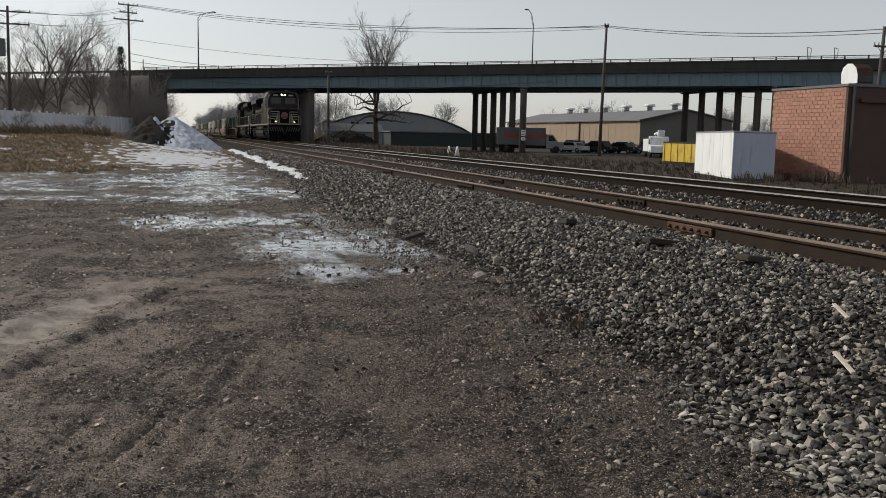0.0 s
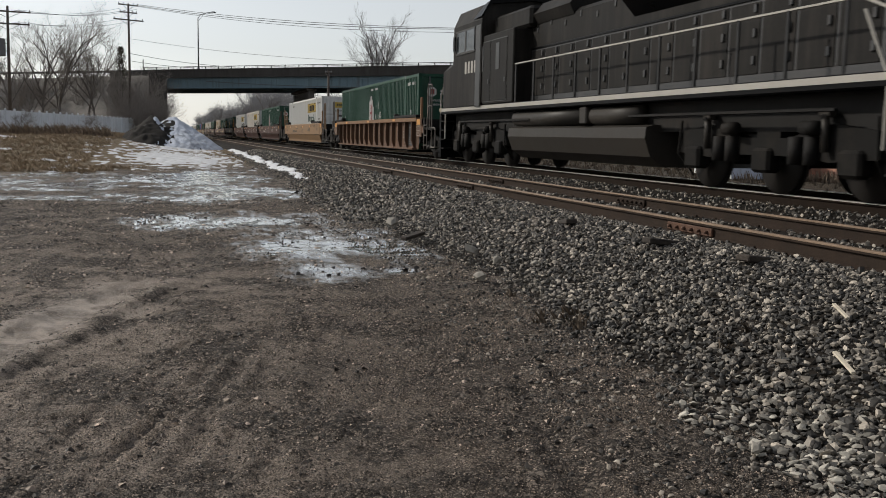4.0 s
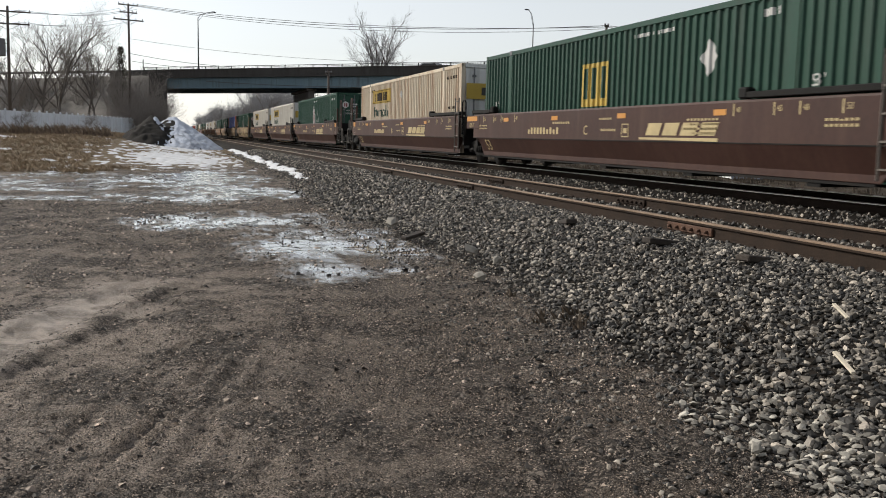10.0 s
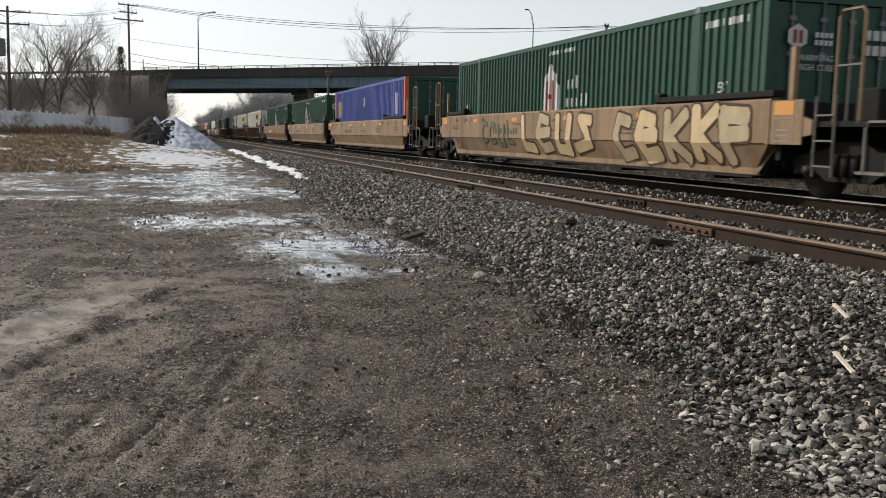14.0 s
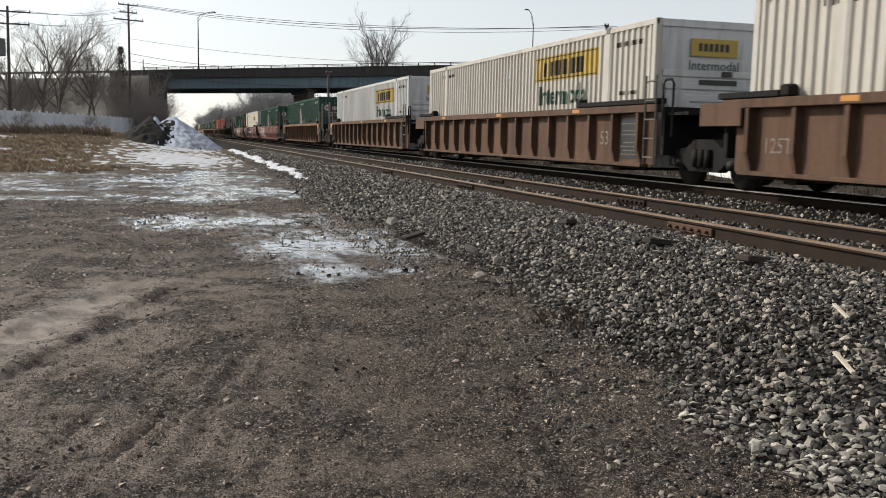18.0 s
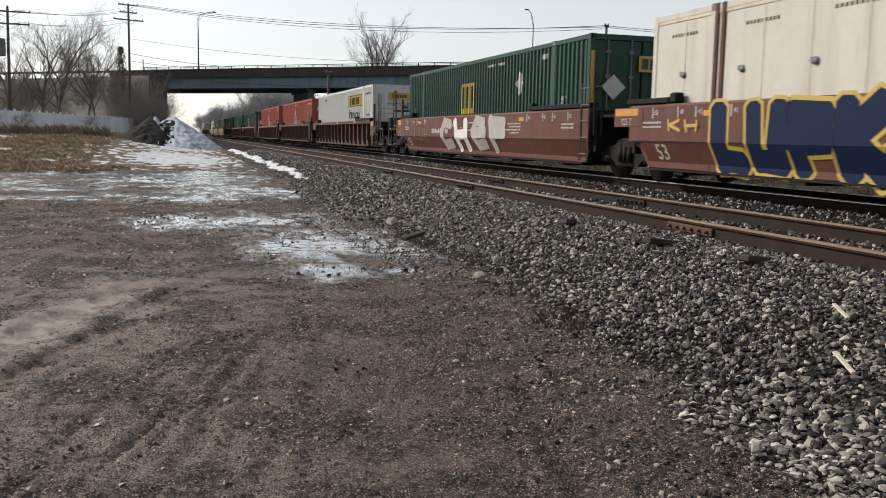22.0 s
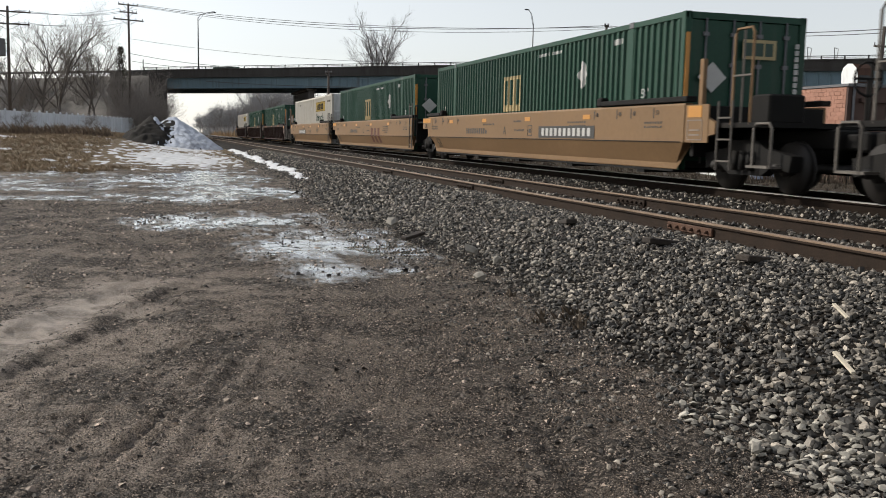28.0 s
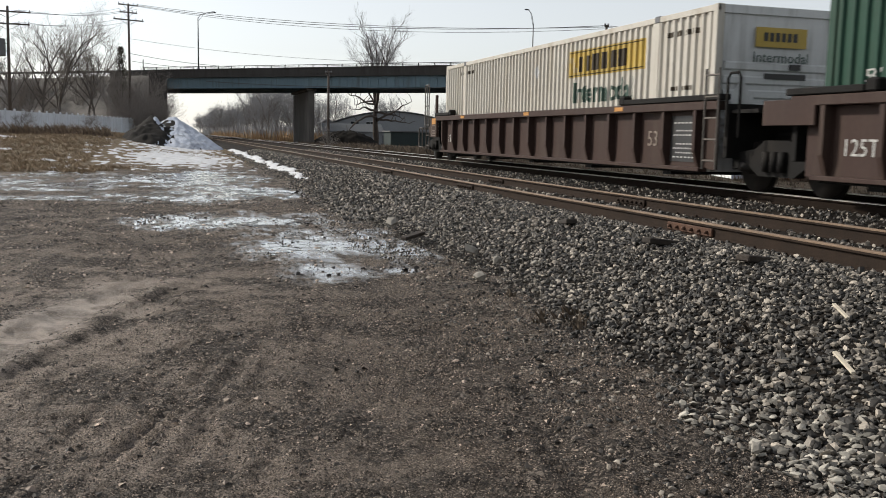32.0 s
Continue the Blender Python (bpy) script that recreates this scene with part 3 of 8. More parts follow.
calm = 1 - 0.75 * wetness(XX, YY)
GZ[np.ix_(core_y, core_x)] += (ruffle(gx[core_x], gy[core_y], 0.018, 0.5) + ruffle(gx[core_x], gy[core_y], 0.019, 0.11, 3.0)) * calm[np.ix_(core_y, core_x)]
fine_x, fine_y = (gx > -1.6) & (gx < 2.7), (gy > 2.3) & (gy < 7.1)
GZ[np.ix_(fine_y, fine_x)] += ruffle(gx[fine_x], gy[fine_y], 0.010, 0.055, 8.0)
far_rows = (gy > 8) & (gy < 36)
GZ[np.ix_(far_rows, core_x)] += ruffle(gx[core_x], gy[far_rows] * 0.55, 0.024, 0.33, 6.0) * (smooth(8, 10, gy[far_rows]) + 0.3 * smooth(16, 20, gy[far_rows]))[:, None] * calm[np.ix_(far_rows, core_x)]


def lie_z(x, y):
    """Height of the finished ground mesh."""
    i, j = np.clip(np.searchsorted(gy, y) - 1, 0, len(gy) - 2), np.clip(np.searchsorted(gx, x) - 1, 0, len(gx) - 2)
    u, v = (x - gx[j]) / (gx[j + 1] - gx[j]), (y - gy[i]) / (gy[i + 1] - gy[i])
    return (GZ[i, j] * (1 - u) + GZ[i, j + 1] * u) * (1 - v) + (GZ[i + 1, j] * (1 - u) + GZ[i + 1, j + 1] * u) * v


ground = tagged(sheet("ground", gx, gy, GZ, M_ground), "dark wet dirt lot with wheel ruts, dry grass towards the edges", "ground", kind="structure")

# ---------------------------------------------------------------- ballast bed
bx = spread((2.0, 5.4, 0.12), (5.4, 13.2, 0.3))
by = spread((-880, 0, 40), (0, 30, 0.25), (30, 100, 2), (100, 1600, 50))


def ballast_z(x, y):
    x, y = np.asarray(x, float), np.asarray(y, float)
    toe = 2.9 + 0.35 * smooth(3, 9, y) + 0.9 * smooth(16, 30, y)
    top = np.where(x < 8.3, ZS - 0.17, ZR - 0.18)
    z = -0.06 + (top + 0.06) * smooth(toe - 0.6, 5.25, x) ** 0.85
    z = np.where(x > 7.6, (ZS - 0.17) + (ZR - ZS) * smooth(7.6, 9.0, x), z)
    z = np.where(x > 11.9, z - 0.75 * smooth(11.9, 13.2, x), z)
    return z


BX, BY = np.meshgrid(bx, by)
BZ = ballast_z(BX, BY)
ballast = tagged(sheet("ballast_bed", bx, by, BZ, M_ballast_gapshade), "bed of grey crushed stone under both tracks", "gravel", kind="structure")

# ---------------------------------------------------------------- tracks
RAIL_H = 0.17
RAIL = [(-0.07, 0), (0.07, 0), (0.07, 0.012), (0.014, 0.032), (0.009, 0.125), (0.036, 0.135), (0.036, 0.168), (0.028, 0.172), (-0.028, 0.172), (-0.036, 0.168), (-0.036, 0.135), (-0.009, 0.125), (-0.014, 0.032), (-0.07, 0.012)]
HEAD = [(-0.038, 0.156), (0.038, 0.156), (0.038, 0.168), (0.03, 0.1745), (-0.03, 0.1745), (-0.038, 0.168)]


def rail_line(x, zt, material, top, label):
    rail = thing("rail", label, "rail", "rails of the tracks", kind="structure")
    part("rail_section", Geo().along_y([(x + a, zt - 0.1745 + b) for a, b in RAIL], -880, 1500), material, rail)
    part("rail_head", Geo().along_y([(x + a, zt - 0.1745 + b) for a, b in HEAD], -880, 1500), top, rail, "worn bright running surface")
    return rail


for side in (-1, 1):
    rail_line(DM + side * 0.7525, ZR, M_rail_main, M_railtop, "steel rail of the main track with a polished head")
    rail_line(DS + side * 0.7525, ZS, M_rail, M_railtop_old, "rusty brown rail of the siding")

# ---------------------------------------------------------------- scattered stones
def stone_shapes(count, flat, rnd):
    """Irregular lumps with 12 corners and 20 faces."""
    g = (1 + 5 ** 0.5) / 2
    ico = np.array([(-1, g, 0), (1, g, 0), (-1, -g, 0), (1, -g, 0), (0, -1, g), (0, 1, g), (0, -1, -g), (0, 1, -g), (g, 0, -1), (g, 0, 1), (-g, 0, -1), (-g, 0, 1)]) / 1.9
    out = []
    for _ in range(count):
        v = ico * rnd.uniform(0.5, 1.15, (12, 1)) * rnd.uniform(0.6, 1.35, (1, 3))
        v[:, 2] *= flat
        out.append(v)
    return np.array(out)


ICO_FACES = np.array([(0, 11, 5), (0, 5, 1), (0, 1, 7), (0, 7, 10), (0, 10, 11), (1, 5, 9), (5, 11, 4), (11, 10, 2), (10, 7, 6), (7, 1, 8),
                      (3, 9, 4), (3, 4, 2), (3, 2, 6), (3, 6, 8), (3, 8, 9), (4, 9, 5), (2, 4, 11), (6, 2, 10), (8, 6, 7), (9, 8, 1)])


CHIP_FACES = np.array([(0, 1, 4), (1, 2, 4), (2, 3, 4), (3, 0, 4)])


def flake_shapes(count, flat, rnd):
    """Small flat chips with five corners, their undersides in the dirt."""
    chip = np.array([(1, 0, -0.3), (0, 1, -0.3), (-1, 0, -0.3), (0, -1, -0.3), (0.2, 0.1, 1)], float)
    out = chip[None] * rnd.uniform(0.6, 1.3, (count, 5, 1)) + rnd.uniform(-0.25, 0.25, (count, 5, 3))
    out[:, :, 2] *= flat
    return out


def scatter(name, xs, ys, zs, sizes, material, flat=0.62, seed=1, tilt=0.7, label="", category="gravel", flakes=False):
    """One mesh of many loose stones."""
    rnd = np.random.RandomState(seed)
    n = len(xs)
    shapes = (flake_shapes if flakes else stone_shapes)(24, flat, rnd)[rnd.randint(0, 24, n)]
    a, b, c = rnd.uniform(0, 6.283, n), rnd.normal(0, tilt, n), rnd.normal(0, tilt, n)
    ca, sa, cb, sb, cc, sc = np.cos(a), np.sin(a), np.cos(b), np.sin(b), np.cos(c), np.sin(c)
    rz = np.stack([np.stack([ca, -sa, 0 * a], 1), np.stack([sa, ca, 0 * a], 1), np.stack([0 * a, 0 * a, 1 + 0 * a], 1)], 1)
    rx = np.stack([np.stack([1 + 0 * a, 0 * a, 0 * a], 1), np.stack([0 * a, cb, -sb], 1), np.stack([0 * a, sb, cb], 1)], 1)
    ry = np.stack([np.stack([cc, 0 * a, sc], 1), np.stack([0 * a, 1 + 0 * a, 0 * a], 1), np.stack([-sc, 0 * a, cc], 1)], 1)
    rot = rx @ ry @ rz
    v = np.einsum("nij,nkj->nki", rot, shapes) * np.asarray(sizes)[:, None, None]
    v += np.stack([xs, ys, zs], 1)[:, None, :]
    faces, k = (CHIP_FACES, 5) if flakes else (ICO_FACES, 12)
    v = v[:, :k]
    f = (faces[None] + k * np.arange(n)[:, None, None]).reshape(-1, 3)
    m = len(faces)
    me = bpy.data.meshes.new(name)
    me.vertices.add(k * n)
    me.vertices.foreach_set("co", v.reshape(-1))
    me.loops.add(3 * m * n)
    me.loops.foreach_set("vertex_index", f.reshape(-1))
    me.polygons.add(m * n)
    me.polygons.foreach_set("loop_start", np.arange(0, 3 * m * n, 3))
    me.polygons.foreach_set("loop_total", np.full(m * n, 3))
    me.polygons.foreach_set("use_smooth", np.zeros(m * n, dtype=bool))
    me.update(calc_edges=True)
    me.materials.append(material)
    return tagged(new(name, me), label, category, kind="stuff")


rs = np.random.RandomState(7)


def patch(n, x0, x1, y0, y1, power=1.0):
    """Random places, thicker towards the camera's end of the patch."""
    return rs.uniform(x0, x1, n), y0 + (y1 - y0) * rs.uniform(0, 1, n) ** power


def bed_z(x, y):
    return np.maximum(ballast_z(x, y), lie_z(x, y))


def toe_line(y):
    return 2.36 + 0.30 * smooth(4.0, 5.0, y) + 0.35 * smooth(6.5, 9.5, y) + 0.9 * smooth(16, 30, y)


X1, Y1 = patch(46000, 1.8, 5.5, 2.2, 15.0, 1.2)
keep = rs.uniform(0, 1, len(X1)) < smooth(-0.12, 0.75, X1 - toe_line(Y1) + 0.16 * np.sin(7 * Y1) * np.sin(3 * Y1)) ** 1.0 + 0.22 * (X1 > toe_line(Y1) - 0.65)
X1, Y1 = X1[keep], Y1[keep]
S1 = (0.6 + 0.4 * smooth(0.0, 0.6, X1 - toe_line(Y1))) * rs.uniform(0.011, 0.034, len(X1)) * np.where(rs.uniform(0, 1, len(X1)) < 0.06, 1.3, 1.0)
scatter("ballast_stones", X1, Y1, bed_z(X1, Y1) + S1 * rs.uniform(0.0, 0.55, len(X1)), S1, M_stone, 0.55, 2, tilt=0.55, label="loose grey and pale crushed stones on the shoulder of the track")
X2, Y2 = patch(16000, 2.8, 5.6, 15.0, 60.0, 1.5)
keep = X2 > toe_line(Y2) - 0.3 + 0.6 * rs.uniform(-1, 1, len(X2)) ** 3
X2, Y2 = X2[keep], Y2[keep]
S2 = rs.uniform(0.02, 0.048, len(X2))
scatter("shoulder_stones", X2, Y2, bed_z(X2, Y2) + S2 * 0.3, S2, M_stone, 0.66, 3, label="loose grey crushed stones on the track's far shoulder")
X3, Y3 = patch(20000, 5.4, 12.2, 3.0, 60.0, 1.6)
keep = (np.abs(np.abs(X3 - DM) - 0.7525) > 0.1) & (np.abs(np.abs(X3 - DS) - 0.7525) > 0.1)
X3, Y3 = X3[keep], Y3[keep]
S3 = rs.uniform(0.018, 0.042, len(X3))
scatter("track_stones", X3, Y3, bed_z(X3, Y3) + S3 * 0.35, S3, M_stone, 0.66, 4, label="brown-grey crushed stones between the rails and ties")
def packed(x, y):
    """Where the lot is dry and packed, with fewer loose stones."""
    return smooth(0.9, -1.4, x - 0.14 * y) * (0.25 + 0.75 * smooth(12.0, 7.5, y))


X4, Y4 = patch(95000, -3.6, 3.3, 2.5, 20.0, 1.7)
clump = np.array([noise.noise(Vector((x * 1.3, y * 1.3, 5.0))) for x, y in zip(X4, Y4)])
keep = (rs.uniform(-0.6, 0.42, len(X4)) < clump) & ~((np.abs(X4 - 0.3 * Y4 + 3.05) < 0.18) & (Y4 > 5.4) & (Y4 < 9.3)) & (rs.uniform(0, 1, len(X4)) > np.maximum(0.9 * wetness(X4, Y4), 0.45 * packed(X4, Y4)))
X4, Y4 = X4[keep], Y4[keep]
S4 = rs.uniform(0.003, 0.010, len(X4)) * np.where(rs.uniform(0, 1, len(X4)) < 0.08, 2.2, 1.0) * (0.72 + 0.075 * Y4)
scatter("lot_grit", X4, Y4, lie_z(X4, Y4) + S4 * 0.15, S4, M_grit, 0.42, 5, label="small flat stones pressed into the wet dirt", tilt=0.3, flakes=True)
X7, Y7 = patch(150000, -1.9, 2.9, 2.5, 8.0, 1.35)
clump = np.array([noise.noise(Vector((x * 1.7, y * 1.7, 9.0))) for x, y in zip(X7, Y7)])
worn = (np.abs(X7 - 0.3 * Y7 + 3.05) < 0.22) & (Y7 > 5.4)
keep = (rs.uniform(-0.45, 0.25, len(X7)) < clump) & ~worn & (rs.uniform(0, 1, len(X7)) > 0.6 * packed(X7, Y7))
X7, Y7 = X7[keep], Y7[keep]
S7 = rs.uniform(0.0022, 0.0062, len(X7)) * (0.8 + 0.06 * Y7)
scatter("fine_gravel", X7, Y7, lie_z(X7, Y7) + S7 * 0.2, S7, M_gravel, 0.6, 12, label="fine dark gravel in clumps on the dirt lot", tilt=0.5, flakes=True)
X6, Y6 = patch(900, -0.8, 3.2, 8.6, 17.5, 1.2)
keep = (wetness(X6, Y6) > 0.12) & (np.array([noise.noise(Vector((x * 1.6, y * 0.9, 2.0))) for x, y in zip(X6, Y6)]) > 0.12)
X6, Y6 = X6[keep], Y6[keep]
S6 = rs.uniform(0.008, 0.032, len(X6))
scatter("mud_clods", X6, Y6, lie_z(X6, Y6) + S6 * 0.2, S6, M_clod, 0.35, 8, label="dark clods of mud and grit standing in the melt water", category="mud")
X5, Y5 = patch(1000, 2.3, 3.3, 2.4, 4.6)
keep = (X5 > toe_line(Y5) + 0.15) & (rs.uniform(0, 1, len(X5)) < 0.3 + 0.7 * smooth(4.4, 3.2, Y5))
X5, Y5 = X5[keep], Y5[keep]
S5 = rs.uniform(0.012, 0.034, len(X5))
scatter("pale_stones", X5, Y5, bed_z(X5, Y5) + S5 * 0.55, S5, M_palestone, 0.42, 6, tilt=0.3, label="pale limestone pieces strewn at the foot of the ballast")

# single things lying on the stones
for label, x, y, z, s in (("large pale lump of limestone at the foot of the ballast", 2.52, 3.42, 0.055, 0.058), ("broken block of pale concrete on the stones", 3.08, 12.93, 0.17, 0.13), ("flat broken slab of concrete on the stones", 2.9, 8.45, 0.08, 0.09), ("grey lump of broken concrete", 3.35, 9.2, 0.13, 0.08), ("flat pale broken stone", 3.3, 9.9, 0.15, 0.09), ("pale flat broken stone on the ballast", 3.55, 8.6, 0.17, 0.07)):
    g = Geo()
    v = stone_shapes(1, 0.7, np.random.RandomState(int(x * 100 + y)))[0] * s
    g.add([tuple(p) for p in v], [tuple(f) for f in ICO_FACES.tolist()])
    tagged(part("broken_stone", g, M_palestone, at=pose(x, y, z, 5, -12, x * 80)), label, "stone", "broken pieces on the ballast")
for x, y, z, rz, ln in ((4.15, 4.85, 0.36, -105, 0.22), (3.45, 3.98, 0.27, -105, 0.24)):
    g = Geo().box(-ln / 2, ln / 2, -0.013, 0.013, -0.006, 0.008, c=0.003)
    tagged(part("wood_splinter", g, M_palewood, at=pose(x, y, z, 8, 14, rz)), "short pale splintered stick of raw wood on the stones", "stick", "wood splinters on the ballast")
g = Geo().box(-0.2, 0.2, -0.05, 0.05, -0.025, 0.02, c=0.01)
tagged(part("timber_offcut", g, M_tie, at=pose(3.05, 11.6, 0.13, 4, -8, 35)), "dark rotten offcut of railway tie at the ballast's foot", "wood")

# ---------------------------------------------------------------- ties, plates, spikes, joint bars
tie_geo = Geo().box(-1.3, 1.3, -0.115, 0.115, -0.18, 0, c=0.012).mesh("tie")
plate_geo = Geo().box(-0.09, 0.09, -0.17, 0.17, 0, 0.012).mesh("tie_plate")
spike_geo = Geo().box(-0.017, 0.017, -0.017, 0.017, 0, 0.032, c=0.006).mesh("spike")
for me, m in ((tie_geo, M_tie), (plate_geo, M_rail), (spike_geo, M_rail)):
    me.materials.append(m)
for label, cx, zt, seed in (("siding of old dark timber ties with rusty plates and spikes", DS, ZS - 0.1745, 3), ("main track of dark timber ties in stone ballast", DM, ZR - 0.1745, 4)):
    rd = random.Random(seed)
    bed = thing("track_bed", label, "railway track", kind="structure")
    for k in range(110):
        y = 2.2 + 0.5 * k + rd.uniform(-0.03, 0.03)
        part("tie", tie_geo, None, bed, at=pose(cx + rd.uniform(-0.06, 0.06), y, zt - 0.008, 0, 0, rd.uniform(-1.2, 1.2)))
        if k < (30 if cx == DS else 10):
            for side in (-1, 1):
                part("tie_plate", plate_geo, None, bed, at=pose(cx + side * 0.7525, y, zt - 0.009, 0, 0, 90))
                for dx in (-0.1, 0.1):
                    part("spike", spike_geo, None, bed, at=pose(cx + side * 0.7525 + dx, y + rd.uniform(-0.05, 0.05), zt + 0.003))
    rest = Geo()
    for k in range(110, 700):
        y = 2.2 + 0.5 * k
        rest.box(cx - 1.3, cx + 1.3, y - 0.115, y + 0.115, zt - 0.15, zt - 0.008)
    tagged(part("far_ties", rest, M_tie, bed), kind="stuff")
for x, y, bar in ((DS - 0.7525, 9.0, M_rustbar), (DS - 0.7525, 17.2, M_rail), (DS + 0.7525, 13.2, M_rail), (DS + 0.7525, 19.6, M_rail), (DS - 0.7525, 24.0, M_rail)):
    joint = thing("joint_bar", "bolted orange-rusty joint bar on the siding rail" if bar is M_rustbar else "bolted rusty joint bar on the siding rail", "rail joint", "rail joints of the siding", at=pose(x, y, ZS - 0.1745))
    part("bar", Geo().box(-0.05, -0.016, -0.46, 0.46, 0.03, 0.12, c=0.008), bar, joint)
    for k in range(6):
        part("bolt", Geo().tube([(-0.085, -0.38 + 0.152 * k, 0.075), (-0.045, -0.38 + 0.152 * k, 0.075)], 0.02, 6), bar, joint)
# ties end pieces and a loose plank beside the siding
for x, y, rz, ln in ((4.85, 8.3, 14, 0.5), (4.8, 10.6, 80, 0.45), (4.95, 6.9, 22, 0.4)):
    g = Geo().box(-ln / 2, ln / 2, -0.07, 0.07, -0.04, 0.02, c=0.01)
    tagged(part("loose_tie_board", g, M_tie, at=pose(x, y, float(bed_z(x, y)) + 0.045, 0, 7, rz)), "dark split board lying on the ballast beside the siding", "wood", "boards beside the siding")

# ---------------------------------------------------------------- snow
def rough_field(xs, ys, size, seed, deep=5):
    return np.array([[noise.fractal(Vector((x / size[0], y / size[1], seed)), 0.9, 2.0, deep) for x in xs] for y in ys])


def cover(name, label, xs, ys, base, thick, material, category="snow"):
    """A ragged crust on a base: cells where its thickness falls below zero are left open."""
    nx, ny = len(xs), len(ys)
    xx, yy = np.meshgrid(xs, ys)
    zz = base + np.maximum(thick, -0.015)
    ok = thick > -0.004
    g = Geo()
    g.v = np.stack([xx.ravel(), yy.ravel(), zz.ravel()], 1).tolist()
    for r in range(ny - 1):
        for c in range(nx - 1):
            if ok[r, c] or ok[r, c + 1] or ok[r + 1, c] or ok[r + 1, c + 1]:
                g.f.append((r * nx + c, r * nx + c + 1, (r + 1) * nx + c + 1, (r + 1) * nx + c))
    g.smooth = set(range(len(g.f)))
    return tagged(part(name, g, material), label, category)


# melting sheet of snow on the rough ground before the pile
sx, sy = np.arange(-4.6, 3.4, 0.09), np.arange(35.0, 66.0, 0.16)
SXX, SYY = np.meshgrid(sx, sy)
ripple = rough_field(sx, sy, (0.5, 1.1), 3.0, 7)
amount = 1.15 * np.exp(-((SXX - 0.35 + 0.02 * (SYY - 45)) / 2.2) ** 2 - ((SYY - 47) / 7.5) ** 2) + 0.65 * np.exp(-((SXX - 0.3) / 2.4) ** 2 - ((SYY - 62) / 4.0) ** 2) - 0.48
cover("snow_sheet", "ragged melting sheet of white snow on the rough dirt", sx, sy, np.maximum(ballast_z(SXX, SYY), lie_z(SXX.ravel(), SYY.ravel()).reshape(SXX.shape)), 0.07 * np.clip(amount + 0.08 + 1.0 * ripple, -1, 1.0), M_snow)
# thin ribbon of snow along the foot of the ballast
sx, sy = np.arange(3.3, 5.2, 0.045), np.concatenate([np.arange(27.5, 45, 0.14), np.arange(45, 70, 0.35)])
SXX, SYY = np.meshgrid(sx, sy)
ripple = rough_field(sx, sy, (0.35, 1.1), 8.0)
middle = 4.05 + 0.006 * (SYY - 28) + 0.07 * np.sin(SYY * 0.8) + 0.05 * np.sin(SYY * 2.3)
amount = 0.85 - ((SXX - middle) / (0.17 + 0.05 * np.sin(SYY * 0.55))) ** 2 - 1.5 * smooth(29.5, 27.5, SYY)
cover("snow_strip", "thin melting strip of old snow along the track's shoulder", sx, sy, np.maximum(ballast_z(SXX, SYY), lie_z(SXX.ravel(), SYY.ravel()).reshape(SXX.shape)) + 0.015, 0.06 * np.clip(amount + 0.8 * ripple, -1, 1.0), M_snow)
# scraps of snow in the grass
for cx, cy, rx, ry in ((-8.5, 46, 0.6, 0.7), (-7.6, 48, 0.5, 0.5), (-6.2, 34, 0.8, 0.4), (-9.8, 60, 0.9, 0.9), (-5.0, 40.5, 0.5, 0.4), (-10.2, 57, 1.1, 0.8)):
    sx, sy = np.arange(cx - 1.6 * rx, cx + 1.6 * rx, 0.09), np.arange(cy - 1.8 * ry, cy + 1.8 * ry, 0.12)
    SXX, SYY = np.meshgrid(sx, sy)
    amount = 0.7 - ((SXX - cx) / rx) ** 2 - ((SYY - cy) / ry) ** 2
    tagged(cover("snow_scrap", "small ragged scrap of melting snow in the dry grass", sx, sy, lie_z(SXX.ravel(), SYY.ravel()).reshape(SXX.shape) + 0.03, 0.08 * np.clip(amount + 0.9 * rough_field(sx, sy, (0.4, 0.6), cx), -1, 1), M_snow), group="snow scraps in the grass", kind="stuff")


def heap(name, label, cx, cy, rx, ry, h, material, seed, category, power=1.0, shift=0.0, lumps=0.10):
    g = Geo()
    n, rows = 64, []
    for k in range(22):
        fr = 1 - k / 22
        ring = []
        for i in range(n):
            a = 2 * math.pi * i / n
            rr = 1 + 0.35 * noise.noise(Vector((math.cos(a) * 1.5 + seed, math.sin(a) * 1.5, seed)))
            x, y = cx + shift * rx * (1 - fr) + rx * fr * rr * math.cos(a), cy + ry * fr * rr * math.sin(a)
            z = h * (1 - fr ** power) + lumps * h * noise.fractal(Vector((x * 1.6, y * 1.6, seed)), 0.9, 2, 5) * min(1, k)
            ring.append((x, y, float(ground_z(x, y)) - 0.1 + max(0, z)))
        rows.append(ring)
    g.loft(rows, smooth=True)
    return tagged(part(name, g, material), label, category)


# heap of dark soil with ploughed snow on its right flank, whose shade is put into a blue-grey colour
sx, sy = np.arange(-5.2, 5.4, 0.10), np.arange(62.5, 82.0, 0.16)
SXX, SYY = np.meshgrid(sx, sy)
lump = rough_field(sx, sy, (0.9, 1.2), 4.0)
body = 2.25 * np.maximum(0, 1 - np.hypot((SXX - 0.25) / np.where(SXX > 0.25, 3.7, 2.9), (SYY - 72.5) / 8.2)) ** 0.95
side_lobe = 2.05 * np.maximum(0, 1 - np.hypot((SXX + 1.2) / 2.3, (SYY - 71) / 7.0)) ** 0.8
pile = np.maximum(body, side_lobe)
PILE_Z = lie_z(SXX.ravel(), SYY.ravel()).reshape(SXX.shape) - 0.12 + pile + (0.10 + 0.12 * (SXX < 0)) * lump * np.clip(pile * 2, 0, 1)
tagged(sheet("soil_mound", sx, sy, PILE_Z, M_soil), "dark heap of soil and rubble half covered with snow", "soil")
